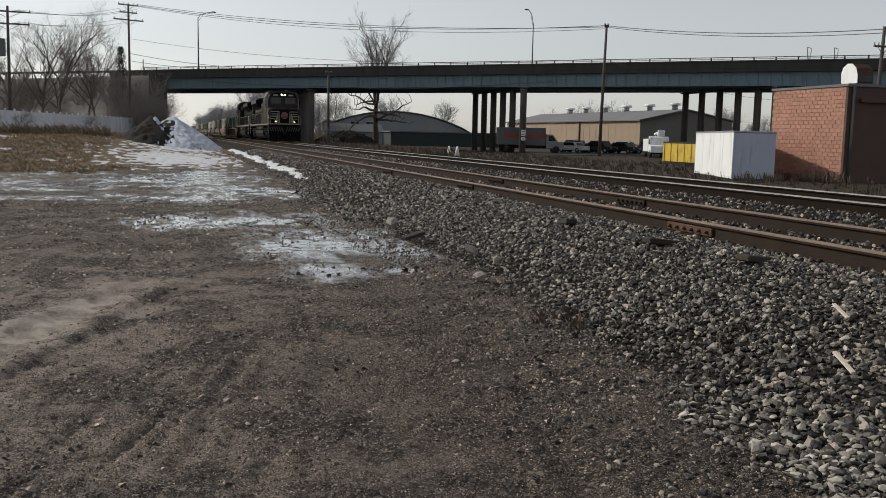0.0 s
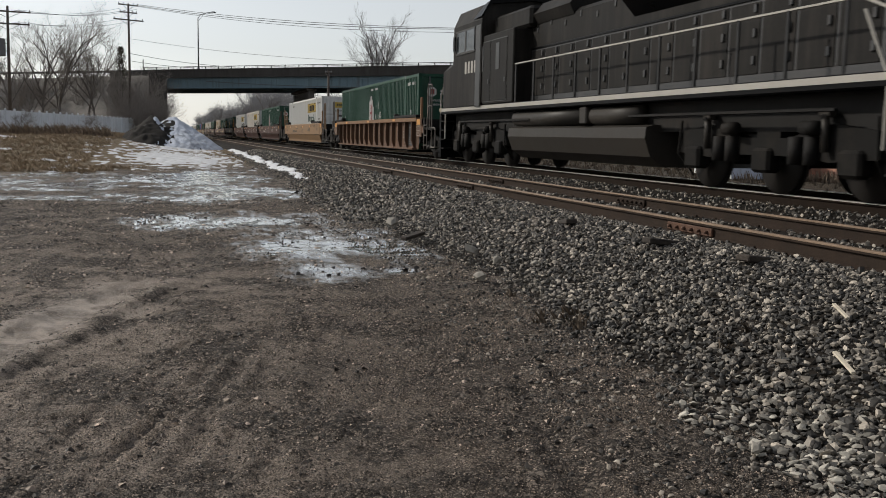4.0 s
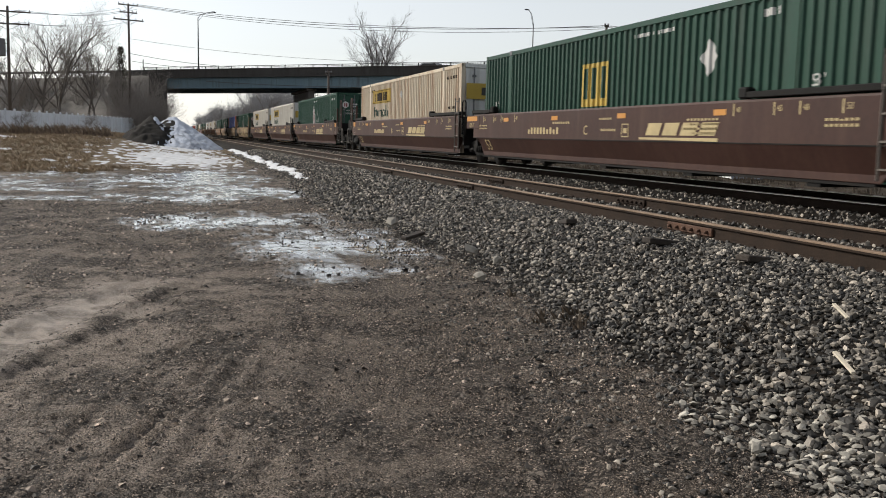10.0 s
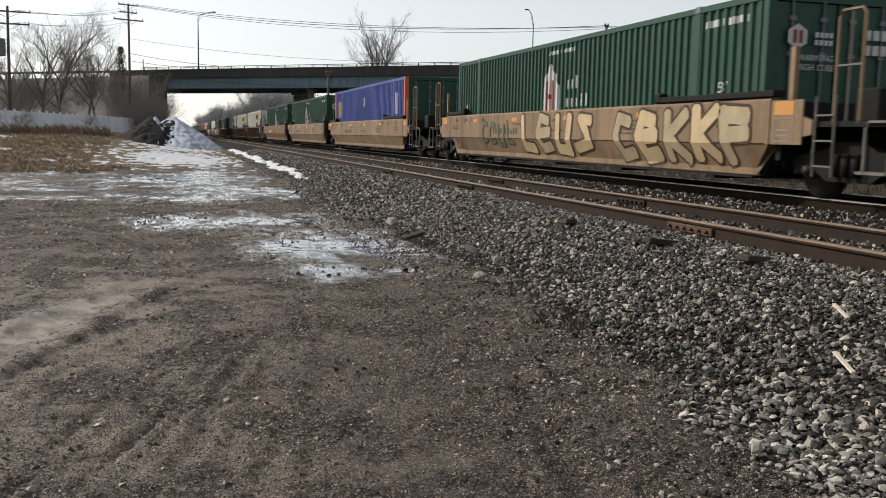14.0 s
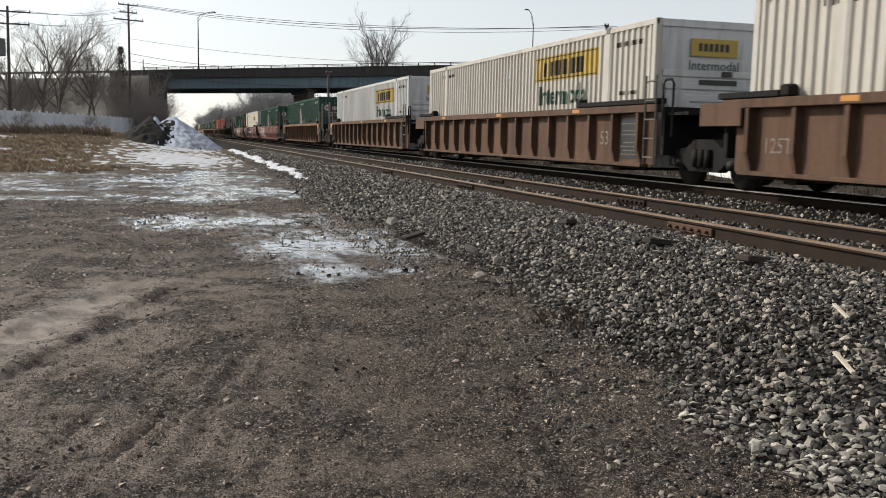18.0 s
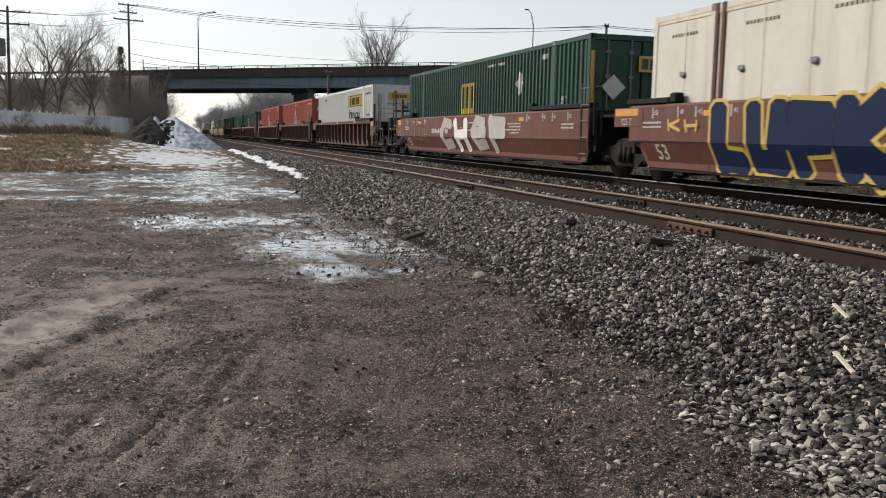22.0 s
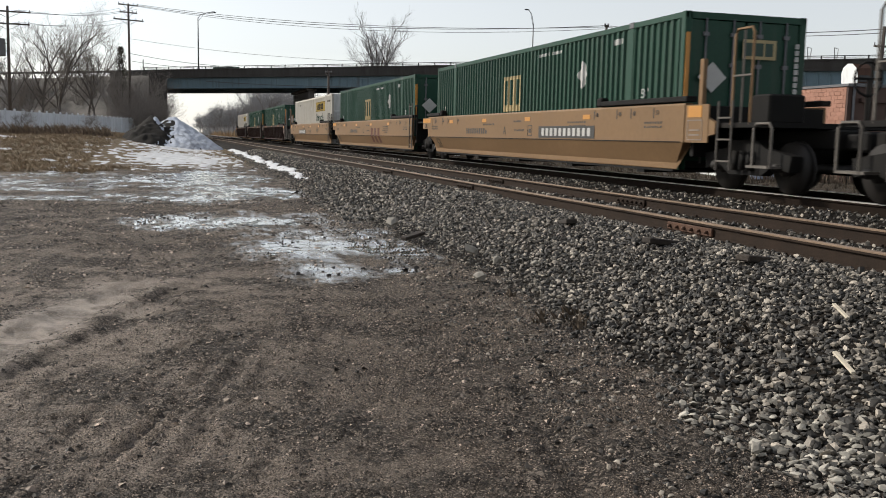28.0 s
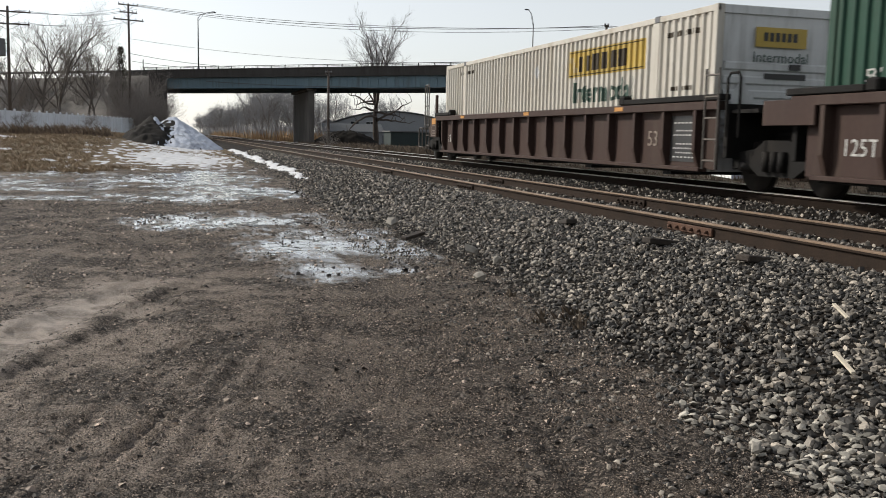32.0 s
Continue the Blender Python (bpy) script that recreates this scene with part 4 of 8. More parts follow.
flank = SXX - (0.20 + 0.035 * (SYY - 72) + 0.45 * np.sin(SYY * 1.1) * np.sin(SYY * 0.37))
amount = np.clip(flank * 1.3, -1.3, 0.5) + np.clip((pile - 0.10) * 2.5, -1.2, 0.25) + 1.5 * np.exp(-((SXX + 0.9) / 0.45) ** 2 - ((SYY - 70.5) / 1.8) ** 2) - 0.15
cover("snow_crust", "ploughed crust of white snow on the heap of soil", sx, sy, PILE_Z, 0.10 * np.clip(amount + 0.10 + 1.0 * rough_field(sx, sy, (0.35, 0.8), 11.0, 7), -1, 1), M_snowpile_shade)
heap("soil_mound", "long dark mound of soil behind the tracks", 28, 150, 6.5, 4.0, 2.6, M_soil, 21.0, "soil", 2.0)
heap("black_clump", "small black clump of soil by the snow pile", 3.2, 73, 0.7, 0.9, 0.5, M_soil, 31.0, "soil", 1.6)
# ---------------------------------------------------------------- road bridge, askew over the tracks
B0 = Vector((-0.8, 148.0, 0))            # foot of its near face at the abutment
ON_BRIDGE = Matrix(((0.749, 0, 0, B0.x), (-0.663, 1, 0, B0.y), (0, 0, 1, 0), (0, 0, 0, 1)))   # along the bridge, along the tracks, up
WB = 19.6
bridge = thing("road_bridge", "long weathered road bridge with blue-grey steel girders and dark parapet", "bridge")
for k in range(6):
    y = WB * k / 5.2
    g = Geo().along_x([(y + a, z) for a, z in ((-0.12, 7.90), (0.26, 7.90), (0.26, 7.95), (0.09, 7.96), (0.09, 9.4), (0.26, 9.41), (0.26, 9.46), (-0.12, 9.46), (-0.12, 9.41), (0.05, 9.4), (0.05, 7.96), (-0.12, 7.95))], -1, 185, ON_BRIDGE)
    girder = part("girder", g, M_girder, bridge, "flaking pale blue-grey steel girder" if k == 0 else "")
    if k == 0:
        me = Geo().box(-0.015, 0.015, -0.09, 0.05, 7.95, 9.4, ON_BRIDGE @ Matrix.Translation((0, 0, 0))).mesh("stiffener")
        me.transform(Matrix.Translation(-B0))
        me.materials.append(M_girder)
        for i in range(146):
            p = ON_BRIDGE @ Vector((-0.5 + 1.26 * i, 0, 0))
            part("stiffener", me, None, girder, at=Matrix.Translation(p))
part("deck_slab", Geo().box(-4, 185, -0.75, WB + 0.75, 9.47, 9.85, ON_BRIDGE), M_deck, bridge)
part("parapet", Geo().box(-4, 185, -0.8, -0.5, 9.85, 10.72, ON_BRIDGE).box(-4, 185, -0.92, -0.4, 10.6, 10.74, ON_BRIDGE), M_deck, bridge, "dark stained concrete parapet")
part("far_parapet", Geo().box(-4, 185, WB + 0.5, WB + 0.8, 9.85, 10.72, ON_BRIDGE), M_deck, bridge)
part("drain_cable", Geo().tube([tuple(ON_BRIDGE @ Vector((8 + 6 * i, -0.4, 8.9 - 0.9 * math.sin(math.pi * i / 9) - 0.35 * (i > 4)))) for i in range(10)], 0.035, 4), M_wire, bridge, "sagging black cable")
for y in (-0.66, WB + 0.66):
    rail_top = part("railing", Geo().box(-4, 185, y - 0.04, y + 0.04, 11.04, 11.12, ON_BRIDGE).box(-4, 185, y - 0.03, y + 0.03, 10.88, 10.92, ON_BRIDGE), M_railing, bridge, "dark metal guard rail")
    post_me = Geo().box(-0.06, 0.06, -0.06, 0.06, 10.7, 11.06).mesh("railing_post")
    post_me.materials.append(M_railing)
    for i in range(80):
        p = ON_BRIDGE @ Vector((-3.8 + 2.35 * i, y, 0))
        part("railing_post", post_me, None, rail_top, at=Matrix.Translation(p))
# wall pier beside the tracks, and two bents of columns
pier = part("wall_pier", Geo().box(18.9, 19.75, 131.6, 148.5, -0.2, 7.55, c=0.06), M_concrete, bridge, "stained concrete wall pier")
part("pier_cap", Geo().box(18.6, 20.0, 131.2, 149, 7.55, 7.90, c=0.05), M_concrete, pier)
for cx, ys in ((43.0, (109.6, 113.4, 117.1, 120.9, 124.8, 128.8)), (65.6, (89.5, 92.8, 96.7, 100.6, 104.6, 108.5)), (88.2, (70.0, 73.8, 77.6, 81.4, 85.2, 89.0))):
    bent = part("bent_cap", Geo().box(cx - 0.45, cx + 0.45, ys[0] - 0.7, ys[-1] + 0.7, 7.72, 7.90, c=0.04), M_concrete, bridge)
    for y in ys:
        part("column", Geo().tube([(cx, y, -0.6), (cx, y, 7.35), (cx, y, 7.72)], 0.42, 12), M_concrete, bent)
sign = thing("pier_notice", "small pale notice boards on a bridge column", "sign", at=pose(42.95, 109.18, 1.2))
for z in (0.0, 0.55, 0.95):
    part("board", Geo().box(-0.28, 0.28, -0.03, 0, z, z + 0.38), M_white, sign)
    part("text_bar", Geo().box(-0.2, 0.2, -0.035, -0.03, z + 0.14, z + 0.22), M_black, sign)
# abutment, wing wall and approach embankment
part("abutment", Geo().box(-6, 0.5, -0.6, WB + 0.6, -0.2, 9.46, ON_BRIDGE), M_deck, bridge, "dark stained concrete abutment")
wing = part("wing_wall", Geo().along_x([(-0.7, -0.2), (-0.3, -0.2), (-0.3, 10.7), (-0.7, 10.7)], -11, -4, ON_BRIDGE), M_deck, bridge)
ex, ey, ez = np.linspace(-130, -3, 26), np.array([-18, -13, -9, -5, -1.2, -0.7, 8, WB + 1, WB + 6, WB + 18]), []
pts = []
for y, h in zip(ey, (0.0, 0.25, 0.5, 0.78, 0.96, 1.0, 1.0, 1.0, 0.7, 0.0)):
    for x in ex:
        base = 0.6
        lift = (9.9 + 0.012 * (x + 3)) - base
        end = 1.0 if h > 0.9 else float(smooth(-3, -6 - 10 * (1 - h), x))
        jitter = 0.35 * noise.noise(Vector((x * 0.3, y * 0.3, 4))) if 0 < h < 0.95 else 0
        pts.append(tuple(ON_BRIDGE @ Vector((x, y, base + lift * h * end + jitter))))
nx = len(ex)
bank = Geo().add(pts, [(r * nx + c, r * nx + c + 1, (r + 1) * nx + c + 1, (r + 1) * nx + c) for r in range(len(ey) - 1) for c in range(nx - 1)], smooth=True)
tagged(part("embankment", bank, M_scrub_haze), "brush-grown earth embankment that carries the road to the bridge", "embankment", kind="structure")
guard = thing("guard_rail", "galvanised guard rail along the approach road", "guard rail")
part("beam", Geo().box(-110, -4, -0.75, -0.7, 10.35, 10.7, ON_BRIDGE), M_railing, guard)
for i in range(36):
    part("post", Geo().box(-109 + 3 * i, -108.85 + 3 * i, -0.7, -0.58, 9.3, 10.7, ON_BRIDGE), M_railing, guard)
post = thing("end_post", "tall dark marker post at the bridge's end", "post", at=Matrix.Translation(ON_BRIDGE @ Vector((-4.1, -0.66, 10.7))))
part("shaft", Geo().tube([(0, 0, 0), (0, 0, 1.6)], 0.07, 8), M_railing, post)


def road_lamp(x, y, z, reach, h=8.4, rise=0.9):
    lamp = thing("street_lamp", "tall grey street lamp with a curved arm on the bridge", "street lamp", "street lamps of the bridge", at=pose(x, y, z))
    part("pole", Geo().tube([(0, 0, 0), (0, 0, h * 0.5), (0, 0, h - rise)], 0.11, 8, 0.07), M_galvdark, lamp)
    part("arm", Geo().tube([(0, 0, h - rise - 0.1), (reach * 0.18, 0, h - rise * 0.55), (reach * 0.5, 0, h - rise * 0.2), (reach, 0, h)], 0.05, 6), M_galvdark, lamp)
    part("arm_brace", Geo().tube([(0, 0, h - rise - 0.55), (reach * 0.35, 0, h - rise * 0.62), (reach * 0.6, 0, h - rise * 0.14)], 0.03, 5), M_galvdark, lamp)
    tip = reach / abs(reach)
    part("lamp_head", Geo().loft([[(reach + tip * d, w * math.cos(a), h + 0.02 + 0.6 * w * math.sin(a)) for a in (2 * math.pi * i / 10 for i in range(10))] for d, w in ((-0.15, 0.06), (0.05, 0.15), (0.4, 0.17), (0.6, 0.06))]), M_galvdark, lamp)
    part("base", Geo().box(-0.18, 0.18, -0.18, 0.18, 0, 0.25), M_galvdark, lamp)
    return lamp


p = ON_BRIDGE @ Vector((6.6, -0.66, 10.7))
road_lamp(p.x, p.y, p.z, 2.0)
road_lamp(51.2, 127.5, 10.7, -0.85, 9.4, 2.0)
# ---------------------------------------------------------------- trees, brush, weeds
def bare_tree(h, seed, spread_=0.5, trunk=0.022, levels=5, splits=3, lean=0.0, low=0.25, droop=0.0, sides=5):
    """A leafless tree as two meshes: stem and limbs, and fine twigs."""
    rd = random.Random(seed)
    limbs, twigs = Geo(), Geo()

    def grow(p, d, length, r, level):
        pts = [p]
        q, dd = p.copy(), d.copy()
        n = 4 if level < 3 else 3
        for _ in range(n):
            dd = (dd + Vector((rd.uniform(-1, 1), rd.uniform(-1, 1), rd.uniform(-0.5, 0.7) - droop * level * 0.2)) * 0.16).normalized()
            q = q + dd * (length / n)
            pts.append(q.copy())
        (limbs if level < 3 else twigs).tube(pts, r, sides if level < 2 else (4 if level < 3 else 3), r * 0.55, caps=level < 2)
        if level >= levels:
            return
        kids = splits + (level == 0) * 2 + rd.randint(0, 1)
        for k in range(kids):
            f = rd.uniform(low if level == 0 else 0.3, 1.0)
            i = min(n - 1, int(f * n))
            start = pts[i].lerp(pts[i + 1], f * n - i)
            a = rd.uniform(0, 2 * math.pi)
            side = dd.orthogonal().normalized()
            side.rotate(Matrix.Rotation(a, 3, dd))
            way = (dd * (1 - spread_) + side * spread_ * rd.uniform(0.7, 1.3) + Vector((0, 0, 0.18 - droop))).normalized()
            grow(start, way, length * rd.uniform(0.5, 0.74), r * rd.uniform(0.42, 0.58), level + 1)

    grow(Vector((0, 0, -0.2)), Vector((lean, 0, 1)).normalized(), h * 0.55, h * trunk, 0)
    return limbs, twigs


def tree(label, h, seed, at, group="", twig=None, bark=None, **kw):
    limbs, twigs = bare_tree(h, seed, **kw)
    t = thing("bare_tree", label, "tree", group, at=at)
    part("trunk", limbs, bark or M_bark_haze, t)
    part("crown", twigs, twig or M_twig_haze, t, "crown of fine leafless twigs")
    return t


BIG = tree("tall leafless tree with a dark trunk behind the bridge", 20, 8, pose(34.9, 159, -0.4), bark=M_pole, spread_=0.42, trunk=0.024, levels=6, splits=3, low=0.6, sides=7, droop=-0.06)
limbs2, twigs2 = bare_tree(19, 17, spread_=0.46, trunk=0.02, levels=6, splits=2, low=0.6, sides=6, droop=-0.06)
part("second_stem", limbs2, M_pole, BIG)
part("crown", twigs2, M_twig_haze, BIG, "crown of fine leafless twigs")
# gnarled low limbs of the old tree
old = Geo()
rdt = random.Random(3)
for a, ln in ((2.9, 8), (0.2, 7.5), (2.2, 6), (3.6, 7.5), (-0.5, 6), (3.0, 5), (0.0, 5)):
    p, d = Vector((0, 0, 5.5 + rdt.uniform(-1.5, 2.5))), Vector((math.cos(a), 0.3 * math.sin(a), 0.2))
    pts = [p.copy()]
    for k in range(7):
        d = (d + Vector((rdt.uniform(-0.3, 0.3), rdt.uniform(-0.3, 0.3), rdt.uniform(-0.45, 0.4)))).normalized()
        p = p + d * ln / 7
        pts.append(p.copy())
    old.tube(pts, 0.24, 6, 0.05)
    for q in pts[3:]:
        e = q + Vector((rdt.uniform(-1.2, 1.2), rdt.uniform(-0.5, 0.5), rdt.uniform(0.4, 1.8)))
        old.tube([q, q.lerp(e, 0.5) + Vector((0.1, 0, 0.15)), e], 0.07, 4, 0.02)
part("low_limbs", old, M_pole, BIG, "gnarled drooping dark limbs")

kinds_of_tree = [tree("leafless grey roadside tree with spreading twigs", 13.8, 44, pose(-30.5, 156, 0.6), "bare trees by the embankment", bark=M_darkbark, twig=M_bark_haze, spread_=0.46, trunk=0.014, low=0.25, levels=6, splits=3, droop=-0.05),
                 tree("leafless grey tree with upright limbs", 13, 50, pose(-36.9, 152, 0.6), "bare trees by the embankment", bark=M_darkbark, twig=M_bark_haze, spread_=0.46, trunk=0.014, low=0.25, levels=6, splits=3, droop=-0.05),
                 tree("slender leafless sapling on the embankment", 9, 42, pose(-20, 140, 0.6), "bare trees by the embankment", spread_=0.4, trunk=0.012, low=0.1, levels=4, splits=4, twig=M_bark_haze),
                 tree("dense leafless bush of many stems", 6, 43, pose(-8, 138, 0.6), "brush on the embankment", spread_=0.6, trunk=0.012, low=0.02, levels=4, splits=5, twig=M_bark_haze)]


def more(k, x, y, z, s=1.0, rz=0.0, group="", label=""):
    """Another tree of a kind, with its size changed."""
    t = copy_thing(kinds_of_tree[k], pose(x, y, z, 0, 0, rz))
    t.scale = (s, s, s)
    tagged(t, label, "", group)
    return t


kinds_of_tree += [tree("leafless grey tree with a broad crown", 16, 44, pose(24, 215, 0), "far wood along the line", spread_=0.45, trunk=0.014, low=0.12, levels=4, splits=5, sides=4),
                  tree("leafless grey tree with a narrow crown", 15, 45, pose(19, 240, 0), "far wood along the line", spread_=0.38, trunk=0.013, low=0.1, levels=4, splits=5, sides=4)]
rt = random.Random(77)
for x, y, k, s in ((-19.4, 129, 1, 1.05), (-14.2, 131, 0, 1.2), (-16.6, 134, 1, 1.1), (-9.6, 133, 1, 1.02), (-15.0, 141, 0, 1.0), (-11.2, 140, 1, 1.1), (-7.4, 130, 2, 0.95), (-5.2, 132, 2, 0.9), (-3.4, 134, 3, 0.9)):
    more(k, x, y, 0.6, s, rt.uniform(0, 360), "bare trees by the embankment", "leafless grey tree standing before the embankment")
for x, y, k, s in ((-20.5, 152, 1, 0.7), (-24, 160, 4, 0.7), (-28, 150, 5, 0.7), (-7.6, 158, 5, 0.55)):
    more(k, x, y, 0.6, s, rt.uniform(0, 360), "bare trees by the embankment")
for _ in range(34):     # brush on the bank
    u = rt.uniform(-46, -5)
    v = rt.uniform(-17, -3)
    p = ON_BRIDGE @ Vector((u, v, 0))
    more(rt.choice((2, 3, 3)), p.x, p.y, 0.4 + 9 * max(0.0, (v + 18) / 18) * 0.75, rt.uniform(0.7, 1.15), rt.uniform(0, 360), "brush on the embankment", "tangled dark leafless brush on the embankment")
for _ in range(72):     # wood along the far right side of the line
    more(rt.choice((4, 5)), 17.5 + 14 * rt.random() ** 1.5, 185 + 460 * rt.random() ** 1.3, 0, rt.uniform(0.62, 0.9), rt.uniform(0, 360), "far wood along the line", "leafless grey tree in the far wood by the line")
for _ in range(14):
    more(rt.choice((4, 5)), rt.uniform(-18, -2.5), rt.uniform(190, 430), 0, rt.uniform(0.7, 1.0), rt.uniform(0, 360), "far wood along the line", "leafless grey tree in the far wood by the line")
for _ in range(26):     # behind the sheds
    a = rt.uniform(20, 215)
    more(rt.choice((4, 5)), a, 225 + rt.uniform(0, 60) - a * 0.35, -0.4, rt.uniform(0.55, 0.9), rt.uniform(0, 360), "trees behind the sheds", "leafless grey tree behind the sheds")
for x, y, s in ((16, 96, 0.5), (-10.3, 72, 0.4), (-7.4, 92, 0.45), (-11.6, 68, 0.42)):
    more(3, x, y, float(ground_z(x, y)), s, rt.uniform(0, 360), "shrubs by the fence", "small leafless shrub by the fence")

for x, y, s in ((-3.6, 126, 1.25), (-2.4, 128, 1.15), (-4.4, 129, 1.4), (-1.6, 131, 1.1), (-3.0, 133, 1.5), (-2.0, 135, 1.5)):
    more(3, x, y, 0.8, s, rt.uniform(0, 360), "brush on the embankment", "tangled leafless brush before the abutment")

# narrow tree of dense bare twigs, drawn in the shape of an evergreen column
eg = thing("evergreen_tree", "narrow dark evergreen beside the pole", "tree", at=pose(-6.9, 146, 0.6))
part("trunk", Geo().tube([(0, 0, 0), (0, 0, 11.5)], 0.22, 6, 0.04), M_bark_haze, eg)
leaf = Geo()
for k in range(1500):
    z = 4.0 + 9.0 * rt.random()
    r = 1.9 * (1 - (z - 4) / 9.6) ** 0.7 * math.sqrt(rt.random())
    a = rt.uniform(0, 6.283)
    p = Vector((r * math.cos(a), r * math.sin(a), z))
    d = Vector((math.cos(a) * 0.5, math.sin(a) * 0.5, rt.uniform(0.3, 1.0))) * rt.uniform(0.25, 0.55)
    w = Vector((-math.sin(a), math.cos(a), 0)) * 0.09
    leaf.add([p - w, p + w, p + d], [(0, 1, 2)])
part("crown", leaf, M_dense_twigs, eg, "dark brown-green needle sprays")


def tufts(name, label, places, h, material, seed, blades=9, lean=0.35):
    """Dry stalks in clumps, one mesh."""
    rd = random.Random(seed)
    g = Geo()
    for x, y, s in places:
        z = float(bed_z(x, y)) if x < 13 else float(ground_z(x, y))
        for _ in range(blades):
            a = rd.uniform(0, 6.283)
            hh = h * s * rd.uniform(0.5, 1.1)
            bx_, by_ = x + rd.uniform(-0.12, 0.12) * s, y + rd.uniform(-0.12, 0.12) * s
            w = 0.006 + 0.010 * s
            tip = (bx_ + math.cos(a) * hh * lean, by_ + math.sin(a) * hh * lean, z + hh)
            g.add([(bx_ - w, by_, z), (bx_ + w, by_, z), (bx_ + w * 0.6 + (tip[0] - bx_) * 0.5, by_ + (tip[1] - by_) * 0.4, z + hh * 0.6), tip], [(0, 1, 2), (0, 2, 3)])
    return tagged(part(name, g, material), label, "grass", kind="stuff")


places = [(rt.uniform(-16, -4), 66 + 5 * rt.random(), rt.uniform(0.8, 2.2)) for _ in range(500)]
tufts("fence_weeds", "grey-brown dead stalks and brambles before the fence", places, 0.40, M_bramble, 15, 7, 0.6)
places = []
for _ in range(7500):
    y = 33 + 75 * rt.random() ** 1.3
    x = rt.uniform(-16, 1.2 - 0.03 * max(0, y - 40))
    if x < 2 - 4.5 * max(0.0, 1 - (y - 33) / 9) and not (x > -3.4 and 37 < y < 66):
        places.append((x, y, rt.uniform(0.6, 1.4)))
tufts("dry_grass", "tufts of dry brown winter grass before the fence", places, 0.13, M_grass, 4, 8, 0.9)
places = [(13.2 + 26 * rt.random() ** 1.3, 26 + 110 * rt.random(), rt.uniform(0.7, 1.6)) for _ in range(2600)]
tufts("dry_weeds", "dry brown weeds beyond the main track", places, 0.26, M_weed, 5, 7)
places = [(14 + 14 * rt.random(), 150 + 190 * rt.random(), rt.uniform(2.5, 5.0)) for _ in range(1300)]
tufts("far_thicket", "grey leafless undergrowth of the far wood", [(16 + 12 * rt.random(), 175 + 300 * rt.random() ** 1.2, rt.uniform(3, 8)) for _ in range(1600)], 0.6, M_twig_haze, 16, 7, 0.25)
tufts("tall_reeds", "tall tan reeds beside the line past the bridge", places, 0.55, M_reed, 6, 9, 0.2)
places = [(15.5 + 9 * rt.random(), 78 + 45 * rt.random(), rt.uniform(1.5, 2.6)) for _ in range(900)]
tufts("weed_thicket", "brown thicket of dead weeds by the line", places, 0.42, M_weed, 8, 9)
places = [(2.75 + 0.5 * rt.random(), 6.2 + 0.6 * rt.random(), rt.uniform(0.3, 0.5)) for _ in range(9)] + [(3.7, 5.2, 0.4), (3.4, 5.0, 0.35), (2.9, 7.6, 0.35)]
tufts("stone_weeds", "small dead brown weeds in the ballast", places, 0.2, M_weed, 7, 12, 0.8)
places = [(27.3 + 2 * rt.random(), 39 + 3 * rt.random(), rt.uniform(1.4, 2.4)) for _ in range(26)] + [(30.6 + rt.random(), 37 + 6 * rt.random(), rt.uniform(1.4, 2.6)) for _ in range(40)]
tufts("wall_weeds", "dead weed stalks along the walls", places, 0.26, M_bramble, 9, 8)

# ---------------------------------------------------------------- fence
fence = thing("board_fence", "long pale grey board fence with posts", "fence")
FA, FB = Vector((-12.2, 69.5, 0)), Vector((-4.7, 130.5, 0))
run = (FB - FA)
side_way = Vector((-run.y, run.x, 0)).normalized()
n_panels = 26
for k in range(n_panels):
    a, b = FA + run * (k / n_panels), FA + run * ((k + 1) / n_panels)
    za, zb = 0.9 + 0.3 * k / n_panels, 0.9 + 0.3 * (k + 1) / n_panels
    w = side_way * 0.03
    part("fence_panel", Geo().add([a - w + Vector((0, 0, za - 0.15)), b - w + Vector((0, 0, zb - 0.15)), b + w + Vector((0, 0, zb - 0.15)), a + w + Vector((0, 0, za - 0.15)), a - w + Vector((0, 0, za + 1.8)), b - w + Vector((0, 0, zb + 1.8)), b + w + Vector((0, 0, zb + 1.8)), a + w + Vector((0, 0, za + 1.8))],
                                  [(3, 2, 1, 0), (4, 5, 6, 7), (0, 1, 5, 4), (1, 2, 6, 5), (2, 3, 7, 6), (3, 0, 4, 7)]), M_fence, fence)
    part("fence_post", Geo().box(a.x - 0.07, a.x + 0.07, a.y - 0.07, a.y + 0.07, za - 0.2, za + 1.95, c=0.01), M_fence, fence)

# ---------------------------------------------------------------- poles and wires
def utility_pole(x, y, z0, z1, arms, label, lean=0.0, turn=0.0):
    pole = thing("utility_pole", label, "utility pole", "utility poles", at=pose(x, y, z0))
    h = z1 - z0
    part("pole_shaft", Geo().tube([(0, 0, -0.3), (lean * 0.5, 0, h * 0.5), (lean, 0, h)], 0.2, 9, 0.13), M_pole, pole)
    for dz, w in arms:
        a = radians(turn)
        c, s = math.cos(a), math.sin(a)
        arm = part("crossarm", Geo().tube([(lean - w * c, -w * s, h - dz), (lean + w * c, w * s, h - dz)], 0.09, 5), M_pole, pole)
        for f in (-0.95, -0.5, 0.5, 0.95):
            part("insulator", Geo().tube([(lean + f * w * c, f * w * s, h - dz + 0.06), (lean + f * w * c, f * w * s, h - dz + 0.32)], 0.06, 6, 0.04), M_galvdark, arm)
        part("brace", Geo().tube([(lean - w * 0.6 * c, -w * 0.6 * s, h - dz), (lean, 0, h - dz - 0.7)], 0.03, 4).tube([(lean + w * 0.6 * c, w * 0.6 * s, h - dz), (lean, 0, h - dz - 0.7)], 0.03, 4), M_galvdark, arm)
